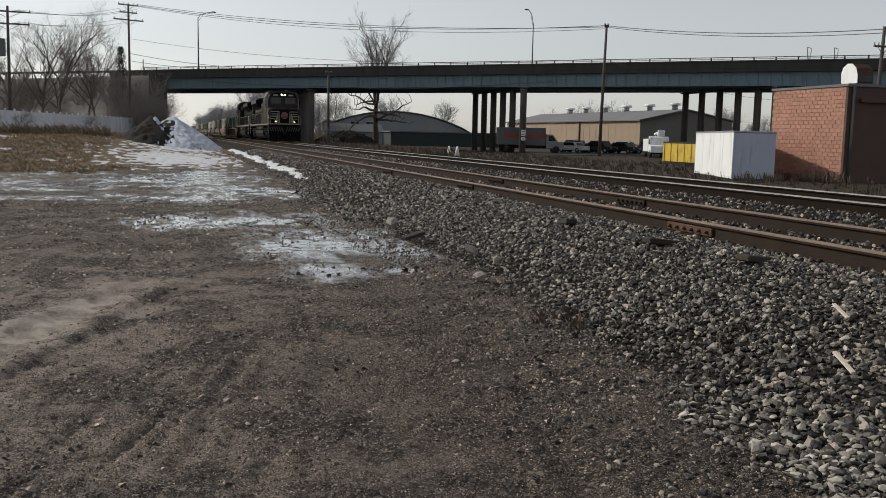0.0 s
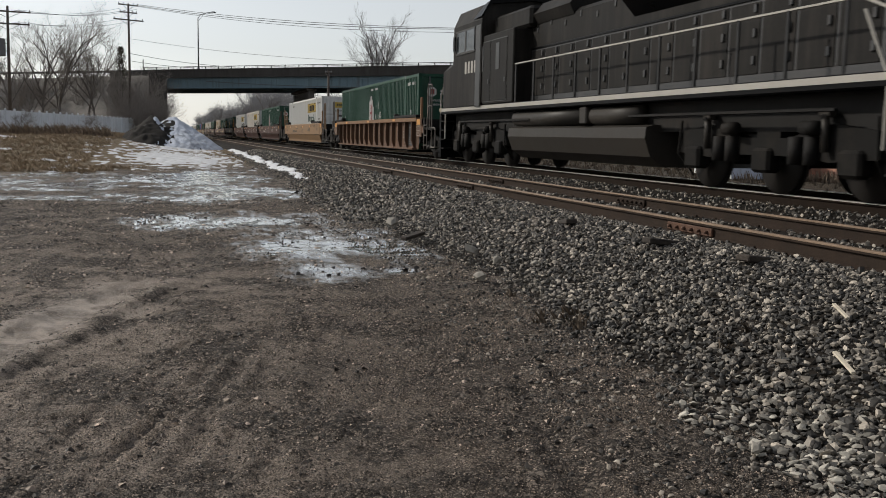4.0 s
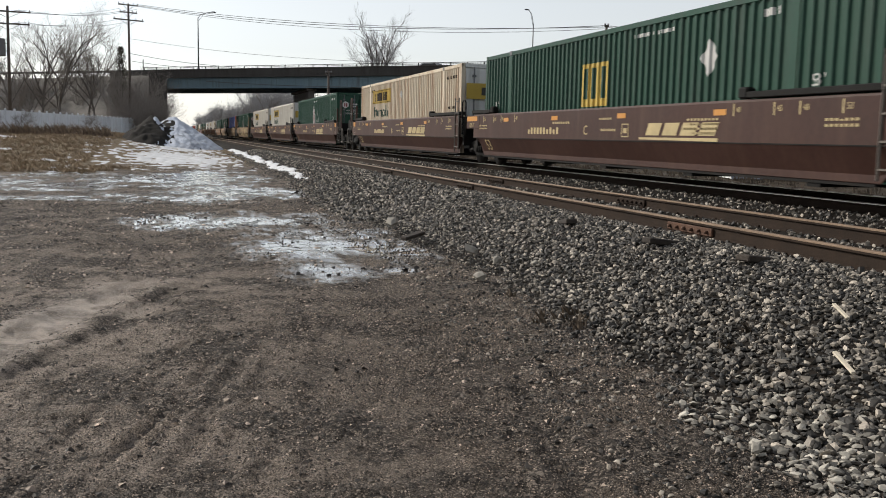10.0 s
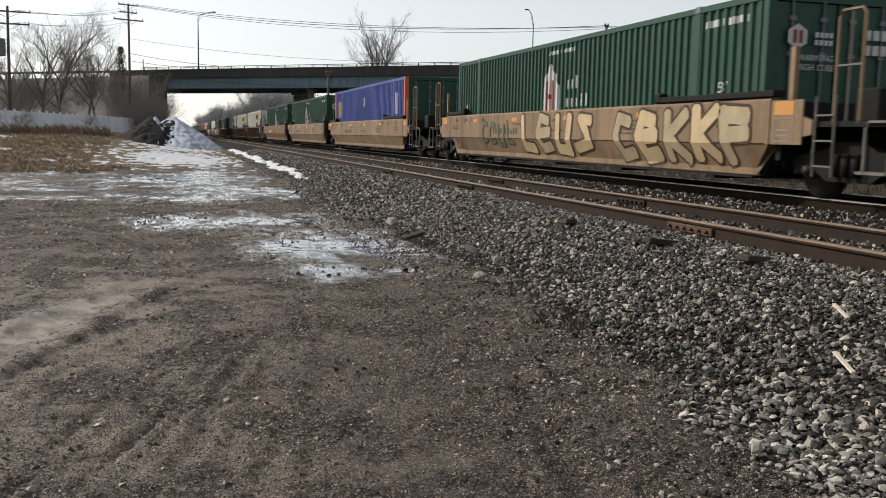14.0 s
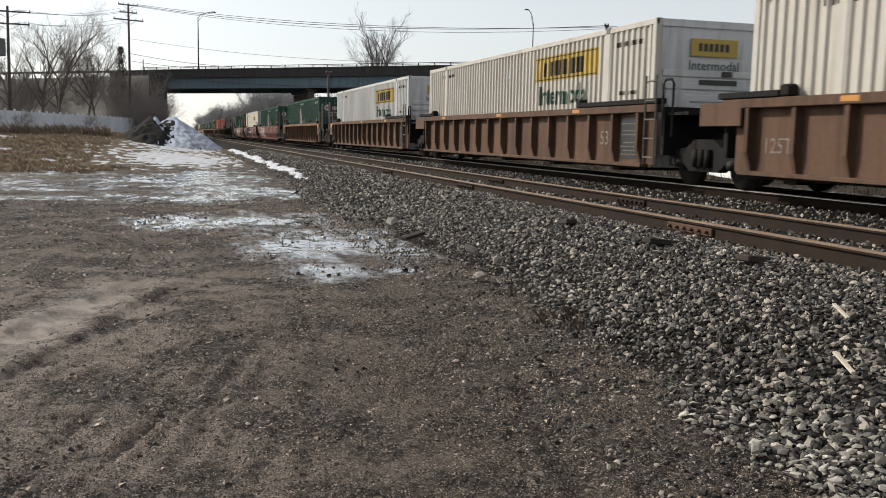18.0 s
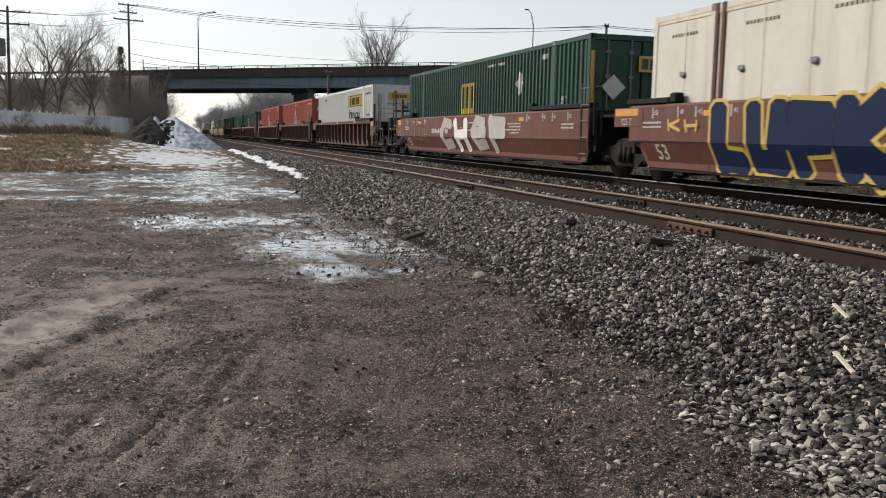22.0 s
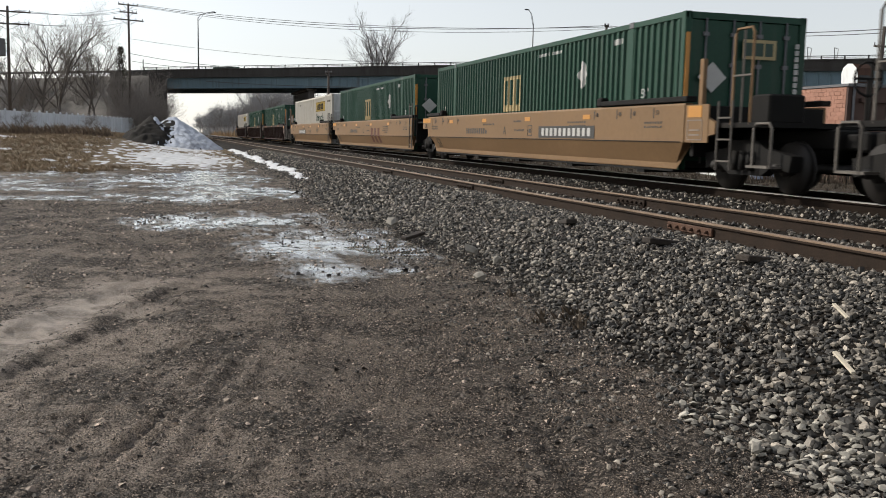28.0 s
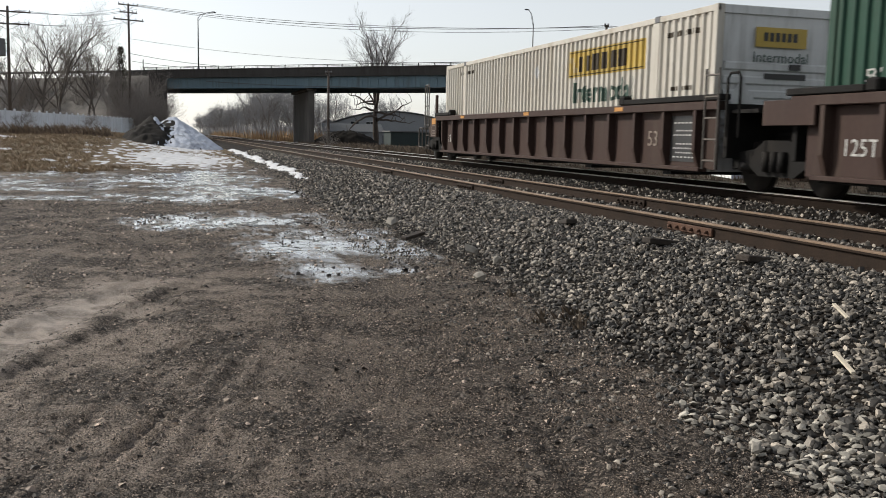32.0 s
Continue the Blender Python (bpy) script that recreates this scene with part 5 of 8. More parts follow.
    return pole


utility_pole(-16.9, 111, 0.8, 14.6, ((0.6, 2.3), (1.9, 2.2)), "tall timber utility pole with two crossarms", 0.1, 5)
utility_pole(-5.3, 135.5, 1.0, 18.7, ((0.2, 1.4), (1.2, 1.2), (2.2, 2.1)), "tall timber utility pole with crossarms behind the fence", 0.0, 25)
utility_pole(46.9, 95.5, GR, 14.3, ((0.15, 0.25),), "single dark timber utility pole by the bridge", 0.3)
utility_pole(55.6, 62.8, GR, 11.1, ((1.6, 0.9),), "dark timber utility pole behind the brick building", 0.35)
utility_pole(19.5, 118, GR, 9.5, ((0.3, 0.4),), "thin dark timber pole by the wood mound")
utility_pole(88, 140, GR, 12.6, ((0.5, 2.0), (1.8, 1.5)), "far timber utility pole with crossarms")
box_t = thing("pole_transformer", "grey transformer cabinet hung on a utility pole", "transformer", at=pose(-17.7, 111, 9.2))
part("tank", Geo().box(-0.6, 0.55, -0.4, 0.4, 0, 1.9, c=0.08), M_galvdark, box_t)
part("bracket", Geo().box(0.5, 0.85, -0.06, 0.06, 0.5, 0.62).box(0.5, 0.85, -0.06, 0.06, 1.3, 1.42), M_galvdark, box_t)


def wire(a, b, sag, r=0.02, n=14):
    a, b = Vector(a), Vector(b)
    w = thing("overhead_wire", "thin black overhead wire between poles", "cable", "overhead wires")
    part("strand", Geo().tube([a.lerp(b, i / n) - Vector((0, 0, sag * 4 * (i / n) * (1 - i / n))) for i in range(n + 1)], r, 4), M_wire, w)


TB, TC, TD = (-5.3, 135.5, 18.6), (47.2, 95.7, 14.25), (55.9, 63, 10.9)
wire(TB, TC, 1.5, 0.035)
wire((-4.2, 136, 18.7), (47.2, 95.7, 14.1), 1.2, 0.03)
wire((-6.4, 135, 18.6), (47.1, 95.7, 13.9), 1.7, 0.025)
wire(TC, TD, 0.55, 0.035)
wire((47.2, 95.7, 14.1), (55.9, 63, 10.6), 0.6, 0.03)
wire(TD, (66, 20, 10.5), 0.5, 0.03)
wire((-5.3, 135.5, 14.0), (47.05, 95.7, 10.6), 1.6, 0.02)
wire((47.05, 95.7, 10.6), (88, 120, 8.0), 0.8, 0.02)
wire((-5.3, 135.5, 11.0), tuple(ON_BRIDGE @ Vector((6, -0.6, 10.9))), 0.15, 0.03)
wire((-5.3, 135.5, 12.0), tuple(ON_BRIDGE @ Vector((14, -0.6, 10.9))), 0.3, 0.03)
for dx, dz in ((-1.9, 14.2), (1.9, 14.2), (-1.8, 12.9), (1.8, 12.9), (0.6, 14.2)):
    wire((-16.9 + dx, 111, dz), (-5.3 + dx * 0.6, 135.5, dz + 3.8 if dz > 13 else 16.6), 0.7, 0.02)
    wire((-16.9 + dx, 111, dz), (-30 + dx, 85, dz - 1.5), 0.8, 0.02)
wire((55, 105, 8.3), (88, 140, 10.6), 0.8, 0.03)

# far lattice pylons
for x, y in ((403, 518), (420, 513)):
    g = Geo()
    for s in (-1, 1):
        g.tube([(s * 6, 0, 0), (s * 1.2, 0, 53), (s * 4.5, 0, 65)], 0.3, 4)
        g.tube([(s * 1.2, 0, 53), (-s * 4.5, 0, 65)], 0.22, 4)
        for k in range(5):
            g.tube([(s * (6 - 0.9 * k), 0, 10 * k), (-s * (5.1 - 0.9 * k), 0, 10 * k + 10)], 0.2, 4)
    g.tube([(-4.5, 0, 65), (4.5, 0, 65)], 0.2, 4)
    tagged(part("lattice_pylon", g, M_galv, at=pose(x, y, -0.5, 0, 0, 35)), "distant grey steel lattice power pylon", "pylon", "power pylons")

# ---------------------------------------------------------------- brick building
bb = thing("brick_building", "low flat-roofed orange brick building with dark end wall", "building")
BX0, BY0, BX1, BY1, BT = 31.75, 37.8, 47.0, 43.5, 4.28
part("wall", Geo().box(BX0, BX1, BY0, BY1, GR - 0.2, BT), M_brickwall, bb)
# end wall turned from the sun: its shade is in the dark colour
part("end_wall", Geo().box(BX0 - 0.03, BX1, BY0 - 0.12, BY0 - 0.001, GR - 0.2, BT - 0.02), M_brickshade_trim, bb, "dark brown shaded brick end wall")
part("coping", Geo().box(BX0 - 0.1, BX1 + 0.1, BY0 - 0.2, BY1 + 0.1, BT, BT + 0.13, c=0.01), M_galvdark, bb, "dark metal coping")
part("corner_pipe", Geo().tube([(BX0 + 0.25, BY0 - 0.2, GR), (BX0 + 0.25, BY0 - 0.2, BT)], 0.07, 8), M_galvdark, bb)
part("roof_ledge", Geo().box(BX0 + 0.6, BX1, BY0 - 0.35, BY0 - 0.12, BT - 0.75, BT - 0.55), M_brickshade_trim, bb)
fan = thing("roof_ventilator", "curved white exhaust hood with a rusty back on the flat roof", "ventilator", at=pose(33.0, 38.7, BT + 0.1))
elbow = [(-0.62, 0.12), (0.5, 0.12), (0.55, 0.62), (0.42, 0.92), (0.12, 1.1), (-0.2, 1.08), (-0.48, 0.86), (-0.62, 0.5)]
part("duct", Geo().box(-0.35, 0.35, -0.35, 0.35, 0, 0.2), M_galv, fan)
part("hood", Geo().along_x(elbow, -0.44, 0.5), M_wrust2, fan, "rusty brown sheet-metal hood")
part("side_plate", Geo().along_x(elbow, -0.47, -0.445), M_white, fan, "white painted side plate")
part("mouth", Geo().box(-0.4, 0.46, -0.66, -0.625, 0.16, 0.5, c=0.01), M_black, fan)
part("flange", Geo().box(-0.6, 0.65, -0.72, 0.62, 0.0, 0.1, c=0.01), M_galvdark, fan)
# blocks of the lit wall, in courses with open joints
block = Geo().box(-0.045, 0, 0.006, 0.40, 0.006, 0.197, c=0.006).mesh("brick")
half = Geo().box(-0.045, 0, 0.006, 0.196, 0.006, 0.197, c=0.006).mesh("brick")
for me in (block, half):
    me.materials.append(M_brick)
wall = bb.children[0]
for r in range(22):
    z = GR + 0.28 + 0.2 * r
    y = BY0
    if r % 2:
        part("brick", half, None, wall, at=pose(BX0, y, z))
        y += 0.203
    while y + 0.41 < BY1:
        part("brick", block, None, wall, at=pose(BX0, y, z))
        y += 0.406

# white storage container, yellow tank, bins
box_s = thing("storage_box", "white metal storage container with a blue-grey end", "container", at=pose(27.2, 40.3, GR, 0, 0, -19.5))
part("side", Geo().box(0, 0.05, 0, 8.5, 0.05, 2.38), M_white, box_s, "bright white side")
# blue-grey on this end is shade put into the colour
part("end", Geo().box(0.05, 2.05, 0, 0.05, 0.05, 2.36), M_white_shade, box_s, "pale blue-grey end")
part("far_side", Geo().box(2.05, 2.1, 0, 8.5, 0.05, 2.38), M_white, box_s)
part("far_end", Geo().box(0.05, 2.05, 8.45, 8.5, 0.05, 2.36), M_white, box_s)
part("top", Geo().box(-0.03, 2.13, -0.03, 8.53, 2.38, 2.46, c=0.01), M_galv, box_s)
for x in (0.0, 2.02):
    part("corner_post", Geo().box(x, x + 0.09, -0.02, 0.06, 0, 2.4), M_white_shade, box_s)
part("skid", Geo().box(0.1, 0.25, 0, 8.5, 0, 0.06).box(1.85, 2.0, 0, 8.5, 0, 0.06), M_galvdark, box_s)
yb = thing("yellow_skip", "yellow steel box with an open dark top", "skip", at=pose(39.1, 62.2, GR))
part("side", Geo().box(0, 0.06, 0, 5.6, 0.25, 1.7), M_yellow, yb)
part("end", Geo().box(0.06, 2.4, 0, 0.06, 0.25, 1.7), M_yellow, yb)
part("lid", Geo().box(0, 2.4, 0, 5.6, 1.7, 1.85), M_black, yb)
for k in range(6):
    part("rib", Geo().box(-0.06, 0, 0.2 + k * 1.02, 0.32 + k * 1.02, 0.25, 1.7), M_yellow, yb)
part("skid", Geo().box(0.1, 0.4, 0.2, 5.4, 0, 0.25).box(2.0, 2.3, 0.2, 5.4, 0, 0.25), M_black, yb)
for x, y, m, lb, hh in ((35.2, 53.5, M_cgreen2, "dark green wheeled rubbish bin", 1.25), (36.6, 57.5, M_wrust2, "rusty brown oil drum", 0.95)):
    bn = thing("rubbish_bin" if m is M_cgreen2 else "oil_drum", lb, "bin", at=pose(x, y, GR))
    part("body", Geo().box(-0.5, 0.5, -0.5, 0.5, 0.1, hh, c=0.04) if m is M_cgreen2 else Geo().tube([(0, 0, 0), (0, 0, hh)], 0.3, 16), m, bn)
    part("lid", Geo().box(-0.54, 0.54, -0.54, 0.54, hh, hh + 0.08, c=0.03) if m is M_cgreen2 else Geo().tube([(0, 0, hh), (0, 0, hh + 0.03)], 0.31, 16), m, bn)

# ---------------------------------------------------------------- warehouse
wh = thing("warehouse", "long beige warehouse with a grey gable end and low roof", "building")
A_, B_, C_ = Vector((69.1, 127.0, 0)), Vector((66.1, 177.3, 0)), Vector((80.8, 120.3, 0))
D_ = B_ + (C_ - A_)
EV, RG = 4.5, 6.2
lo = GR - 0.2


def wall_between(a, b, z0, z1, t=0.2):
    d = (b - a).normalized()
    nrm = Vector((-d.y, d.x, 0)) * t
    return Geo().add([a + Vector((0, 0, z0)), b + Vector((0, 0, z0)), b + nrm + Vector((0, 0, z0)), a + nrm + Vector((0, 0, z0)), a + Vector((0, 0, z1)), b + Vector((0, 0, z1)), b + nrm + Vector((0, 0, z1)), a + nrm + Vector((0, 0, z1))],
                     [(3, 2, 1, 0), (4, 5, 6, 7), (0, 1, 5, 4), (1, 2, 6, 5), (2, 3, 7, 6), (3, 0, 4, 7)])


side = part("side_wall", wall_between(B_, A_, lo, EV), M_beige, wh, "plain beige side wall")
for k in range(24):
    p = B_.lerp(A_, (k + 0.5) / 24)
    part("wall_rib", Geo().box(p.x - 0.025, p.x - 0.002, p.y - 0.04, p.y + 0.04, lo, EV - 0.05), M_beige, side)
part("base_band", wall_between(B_ - Vector((0.06, 0, 0)), A_ - Vector((0.06, 0, 0)), lo, 0.9, 0.05), M_brickshade_trim, wh, "dark brick base")
mid_f, mid_b = (A_ + C_) / 2, (B_ + D_) / 2
gable = [A_ + Vector((0, 0, lo)), C_ + Vector((0, 0, lo)), C_ + Vector((0, 0, EV)), mid_f + Vector((0, 0, RG)), A_ + Vector((0, 0, EV))]
inn = Vector((0.1, 0.3, 0))
part("gable_wall", Geo().loft([gable, [p + inn for p in gable]]), M_greywall, wh, "grey sheet-metal gable end")
rf = Geo().add([A_ + Vector((-0.4, -0.5, EV)), B_ + Vector((-0.4, 0, EV)), mid_b + Vector((0, 0, RG)), mid_f + Vector((0, -0.5, RG)), A_ + Vector((-0.4, -0.5, EV + 0.18)), B_ + Vector((-0.4, 0, EV + 0.18)), mid_b + Vector((0, 0, RG + 0.18)), mid_f + Vector((0, -0.5, RG + 0.18))],
               [(3, 2, 1, 0), (4, 5, 6, 7), (0, 1, 5, 4), (1, 2, 6, 5), (2, 3, 7, 6), (3, 0, 4, 7)])
rf.add([C_ + Vector((0.4, -0.5, EV)), D_ + Vector((0.4, 0, EV)), mid_b + Vector((0, 0, RG)), mid_f + Vector((0, -0.5, RG)), C_ + Vector((0.4, -0.5, EV + 0.18)), D_ + Vector((0.4, 0, EV + 0.18)), mid_b + Vector((0, 0, RG + 0.18)), mid_f + Vector((0, -0.5, RG + 0.18))],
       [(0, 1, 2, 3), (7, 6, 5, 4), (4, 5, 1, 0), (5, 6, 2, 1), (6, 7, 3, 2), (7, 4, 0, 3)])
part("roof", rf, M_roof, wh, "dark low-pitched roof")
part("downpipe", Geo().tube([tuple(B_.lerp(A_, 0.62) + Vector((-0.15, 0, lo))), tuple(B_.lerp(A_, 0.62) + Vector((-0.15, 0, EV)))], 0.12, 6), M_brickshade_trim, wh)
part("wall_door", Geo().box(A_.x - 0.35, A_.x - 0.15, 139, 140.2, lo, 1.9), M_brickshade_trim, wh)
for f in (0.06, 0.2, 0.34, 0.48, 0.62, 0.74):
    p = mid_f.lerp(mid_b, f)
    v = thing("roof_vent", "round pale roof ventilator on the warehouse ridge", "ventilator", "ventilators of the warehouse", at=pose(p.x, p.y, RG + 0.1))
    part("stack", Geo().tube([(0, 0, 0), (0, 0, 0.7)], 0.45, 10), M_galv, v)
    part("cap", Geo().tube([(0, 0, 0.7), (0, 0, 1.05)], 0.95, 12, 0.8), M_white, v)

# arched hall, small house
hall = thing("arched_hall", "long grey hall with a low arched metal roof", "building")
arc = [(-17 + 34 * i / 16, 2.4 + 4.6 * math.sin(math.pi * i / 16) ** 0.8) for i in range(17)]
HM = pose(47, 197, GR, 0, 0, -14)
part("front_wall", Geo().along_y([(-17, -0.2), (17, -0.2)] + list(reversed(arc)), 0, 0.4, HM), M_hallgrey, hall)
roof_ring = [(x * 1.02, z + 0.12) for x, z in arc] + [(x * 1.02, z + 0.3) for x, z in reversed(arc)]
part("roof", Geo().along_y(roof_ring, -0.5, 42, HM), M_halldark, hall, "dull grey arched roof")
for x in (-9.4, -6.0):
    w = part("window", Geo().box(x, x + 1.7, -0.06, 0, 3.2, 4.8, HM), M_glass, hall)
    part("window_frame", Geo().box(x - 0.1, x + 1.8, -0.09, -0.05, 3.1, 3.2, HM).box(x - 0.1, x + 1.8, -0.09, -0.05, 4.8, 4.9, HM).box(x + 0.8, x + 0.9, -0.09, -0.05, 3.2, 4.8, HM), M_galv, w)
part("dark_base", Geo().box(-16.9, 17, -0.15, 0, -0.2, 1.9, HM), M_halldark, hall)
annex = thing("low_annex", "low pale shed with a grey roof", "building", at=pose(38, 186, GR))
part("wall", Geo().box(-8, 4, 0, 6, -0.2, 2.4), M_hallgrey, annex)
part("roof", Geo().along_x([(-0.4, 2.4), (6.4, 2.4), (6.4, 2.6), (3, 4.2), (-0.4, 2.6)], -8.3, 4.3), M_halldark, annex)
low = thing("dark_shed", "low dark green shed below the hall", "building", at=pose(52, 170, GR))
part("wall", Geo().box(-12, 10, 0, 6, -0.2, 2.6), M_darkshed, low)
part("roof", Geo().box(-12.3, 10.3, -0.3, 6.3, 2.6, 2.8), M_roof, low)
hs = thing("small_house", "small white house behind the pier", "house", at=pose(29.2, 191, GR))
part("wall", Geo().box(0, 4.5, 0, 6, -0.2, 3.6), M_white, hs)
part("roof", Geo().along_y([(-0.4, 3.6), (4.9, 3.6), (2.25, 5.2)], -0.4, 6.4), M_roof, hs)
for x in (0.8, 2.6):
    part("window", Geo().box(x, x + 0.8, -0.05, 0, 1.6, 2.8), M_glass, hs)

# ---------------------------------------------------------------- parked vehicles
def make_car(label, paint, at, long=4.5, van=False, group="parked cars", roof=1.45):
    c = thing("car" if not van else "van", label, "car" if not van else "van", group, at=at)
    h = roof
    body = [(-long / 2, 0.35), (long / 2, 0.35), (long / 2, 0.75), (long / 2 - 0.1, 0.9), (-long / 2 + 0.1, 0.92), (-long / 2, 0.7)]
    part("body", Geo().loft([[(-0.86, y, z) for y, z in body], [(-0.8, y, z) for y, z in body]][:1] + [[(0.86, y, z) for y, z in body]]), paint, c)
    top = [(-long * 0.40, 0.9), (long * (0.30 if not van else 0.46), 0.9), (long * (0.17 if not van else 0.42), h), (-long * (0.28 if not van else 0.40), h)]
    cab_ = part("cabin", Geo().loft([[(-0.8, y, z) for y, z in top], [(-0.7, y, z + (0.02 if z > 1 else 0)) for y, z in top]][:1] + [[(0.8, y, z) for y, z in top]]), paint, c)
    for s in (-1, 1):
        win = [(-long * 0.33, 0.95), (long * 0.22, 0.95), (long * 0.13, h - 0.08), (-long * 0.25, h - 0.08)]
        part("window", Geo().along_x(win, min(s * 0.8, s * 0.812), max(s * 0.8, s * 0.812)), M_glass, cab_)
        for y in (-long * 0.31, long * 0.31):
            w = part("wheel", Geo().disc((s * 0.78, y, 0.33), (1, 0, 0), 0.33, 0.2, 16), M_tyre, c)
            part("rim", Geo().disc((s * 0.885, y, 0.33), (1, 0, 0), 0.2, 0.012, 12), M_galv, w)
        part("head_lamp", Geo().box(min(s * 0.5, s * 0.8), max(s * 0.5, s * 0.8), long / 2 - 0.02, long / 2 + 0.015, 0.62, 0.76), M_chalk, c)
    part("windscreen", Geo().add([(-0.7, long * (0.29 if not van else 0.455), 0.95), (0.7, long * (0.29 if not van else 0.455), 0.95), (0.66, long * (0.185 if not van else 0.428), h - 0.08), (-0.66, long * (0.185 if not van else 0.428), h - 0.08)], [(0, 1, 2, 3)], Matrix.Translation((0, 0.015, 0.0))), M_glass, cab_)
    return c


paints = [M_white, M_black, M_carsilver, M_black, M_carsilver, M_cred, M_black, M_white, M_carsilver, M_black]
names = ["white", "black", "silver", "black", "silver", "dark red", "black", "white", "silver", "black"]
for k in range(10):
    f = k / 9
    make_car(names[k] + " car parked in the warehouse lot", paints[k], pose(53.5 + 9.8 * f + 0.4 * (k % 2), 117 - 3.4 * f + 2.6 * (k % 3), GR + 0.1, 0, 0, 205 + 12 * (k % 3)), roof=1.45 + 0.22 * (k % 2))
lot = thing("parking_lot", "worn grey asphalt lot before the warehouse", "pavement", kind="structure")
part("asphalt", Geo().box(44, 69, 100, 132, GR - 0.1, GR + 0.06), M_asphalt, lot)
tr = thing("box_truck", "grey and white box truck with a red stripe, parked", "truck", at=pose(43.9, 112.2, GR + 0.06, 0, 0, -104))
part("box", Geo().box(-1.2, 1.2, -3.2, 3.0, 1.0, 3.2, c=0.03), M_halldark, tr, "grey cargo box")
part("stripe", Geo().box(-1.206, 1.206, -2.4, 3.006, 1.85, 2.45), M_cred, tr, "red band along the box")
part("cab", Geo().along_x([(3.1, 0.6), (5.4, 0.6), (5.4, 1.35), (4.6, 1.5), (4.0, 2.35), (3.1, 2.4)], -1.05, 1.05), M_hallgrey, tr)
part("cab_window", Geo().along_x([(3.4, 1.55), (4.4, 1.55), (3.95, 2.2), (3.4, 2.2)], -1.065, 1.065), M_glass, tr)
part("chassis", Geo().box(-0.9, 0.9, -3.0, 4.8, 0.55, 0.95), M_under, tr)
for x in (-0.95, 0.95):
    for y in (-2.0, 4.4):
        part("wheel", Geo().disc((x, y, 0.45), (1, 0, 0), 0.45, 0.28, 16), M_tyre, tr)
bt = thing("bucket_truck", "white utility truck with a raised boom", "truck", at=pose(53.6, 94.5, GR, 0, 0, 160))
part("body", Geo().box(-1.1, 1.1, -2.6, 0.9, 0.7, 2.1, c=0.04), M_white, bt)
part("cab", Geo().along_x([(1.0, 0.6), (2.8, 0.6), (2.8, 1.3), (2.2, 1.45), (1.9, 2.3), (1.0, 2.4)], -1.05, 1.05), M_white, bt)
part("cab_window", Geo().along_x([(1.2, 1.5), (2.1, 1.5), (1.8, 2.15), (1.2, 2.15)], -1.065, 1.065), M_glass, bt)
part("boom", Geo().tube([(0, -1.0, 2.1), (0, -1.2, 2.7), (0, 2.6, 2.85)], 0.14, 6), M_white, bt)
part("bucket", Geo().box(-0.35, 0.35, 2.5, 3.2, 2.4, 3.1, c=0.04), M_white, bt)
part("chassis", Geo().box(-0.9, 0.9, -2.5, 2.6, 0.45, 0.72), M_under, bt)
for x in (-0.92, 0.92):
    for y in (-1.7, 1.9):
        part("wheel", Geo().disc((x, y, 0.42), (1, 0, 0), 0.42, 0.26, 16), M_tyre, bt)
for x, y in ((25.7, 84.7), (26.5, 84.6)):
    cn = thing("marker_cone", "small white marker cone in the weeds", "cone", "marker cones", at=pose(x, y, GR))
    part("cone", Geo().tube([(0, 0, 0.05), (0, 0, 1.0)], 0.28, 10, 0.06), M_white, cn)
    part("base", Geo().box(-0.3, 0.3, -0.3, 0.3, 0, 0.06), M_black, cn)
tagged(part("snow_scrap", Geo().loft([[(0.6 * math.cos(a) + 0.08 * math.sin(5 * a), 0.35 * math.sin(a), z) if z < 0.1 else (0.3 * math.cos(a), 0.2 * math.sin(a), z) for a in (6.283 * i / 18 for i in range(18))] for z in (0.0, 0.07, 0.12)]), M_snow, at=pose(12.6, 29.7, ZR - 0.32)), "small scrap of old snow beside the main track", "snow")
# ---------------------------------------------------------------- train
# flat writing, made once and set on many cars; it faces the near side of the train
FACE = Matrix(((0, 0, -1, 0), (-1, 0, 0, 0), (0, 1, 0, 0), (0, 0, 0, 1)))     # reads from -x, upright
FRONT = Matrix(((1, 0, 0, 0), (0, 0, -1, 0), (0, 1, 0, 0), (0, 0, 0, 1)))     # reads from -y, upright
WORDS = {}


def word(text, size, material, parent, m, name="lettering"):
    key = (text, size, material.name)
    if key not in WORDS:
        ob = letters(text, size, material, None, Matrix.Identity(4), name)
        WORDS[key] = ob.data
        bpy.data.objects.remove(ob)
    return part(name, WORDS[key], None, parent, at=m)


def bars(y0, y1, z0, z1, x, n, rd, tall=1.0):
    """A row of plain blocks of the size of a line of letters."""
    g = Geo()
    w = (y1 - y0) / n
    for k in range(n):
        a, b = y0 + w * (k + 0.22), y0 + w * (k + 0.78)
        h = z1 if rd.random() < tall else z0 + (z1 - z0) * 0.7
        g.box(x - 0.004, x, a, b, z0, h)
    return g


CL, CW, CB, CT = 16.15, 1.2955, 0.30, 3.17


def corrugated(x, sign, y0, y1, z0, z1, pitch=0.24, deep=0.046):
    """A ribbed wall along y, its outer crests at x."""
    n = max(1, round((y1 - y0) / pitch))
    w = (y1 - y0) / n
    line = [(x - sign * deep, y0)]
    for k in range(n):
        a = y0 + k * w
        line += [(x - sign * deep, a + 0.30 * w), (x, a + 0.44 * w), (x, a + 0.76 * w), (x - sign * deep, a + 0.90 * w)]
    line.append((x - sign * deep, y1))
    g = Geo()
    v = [(p[0], p[1], z) for z in (z0, z1) for p in line]
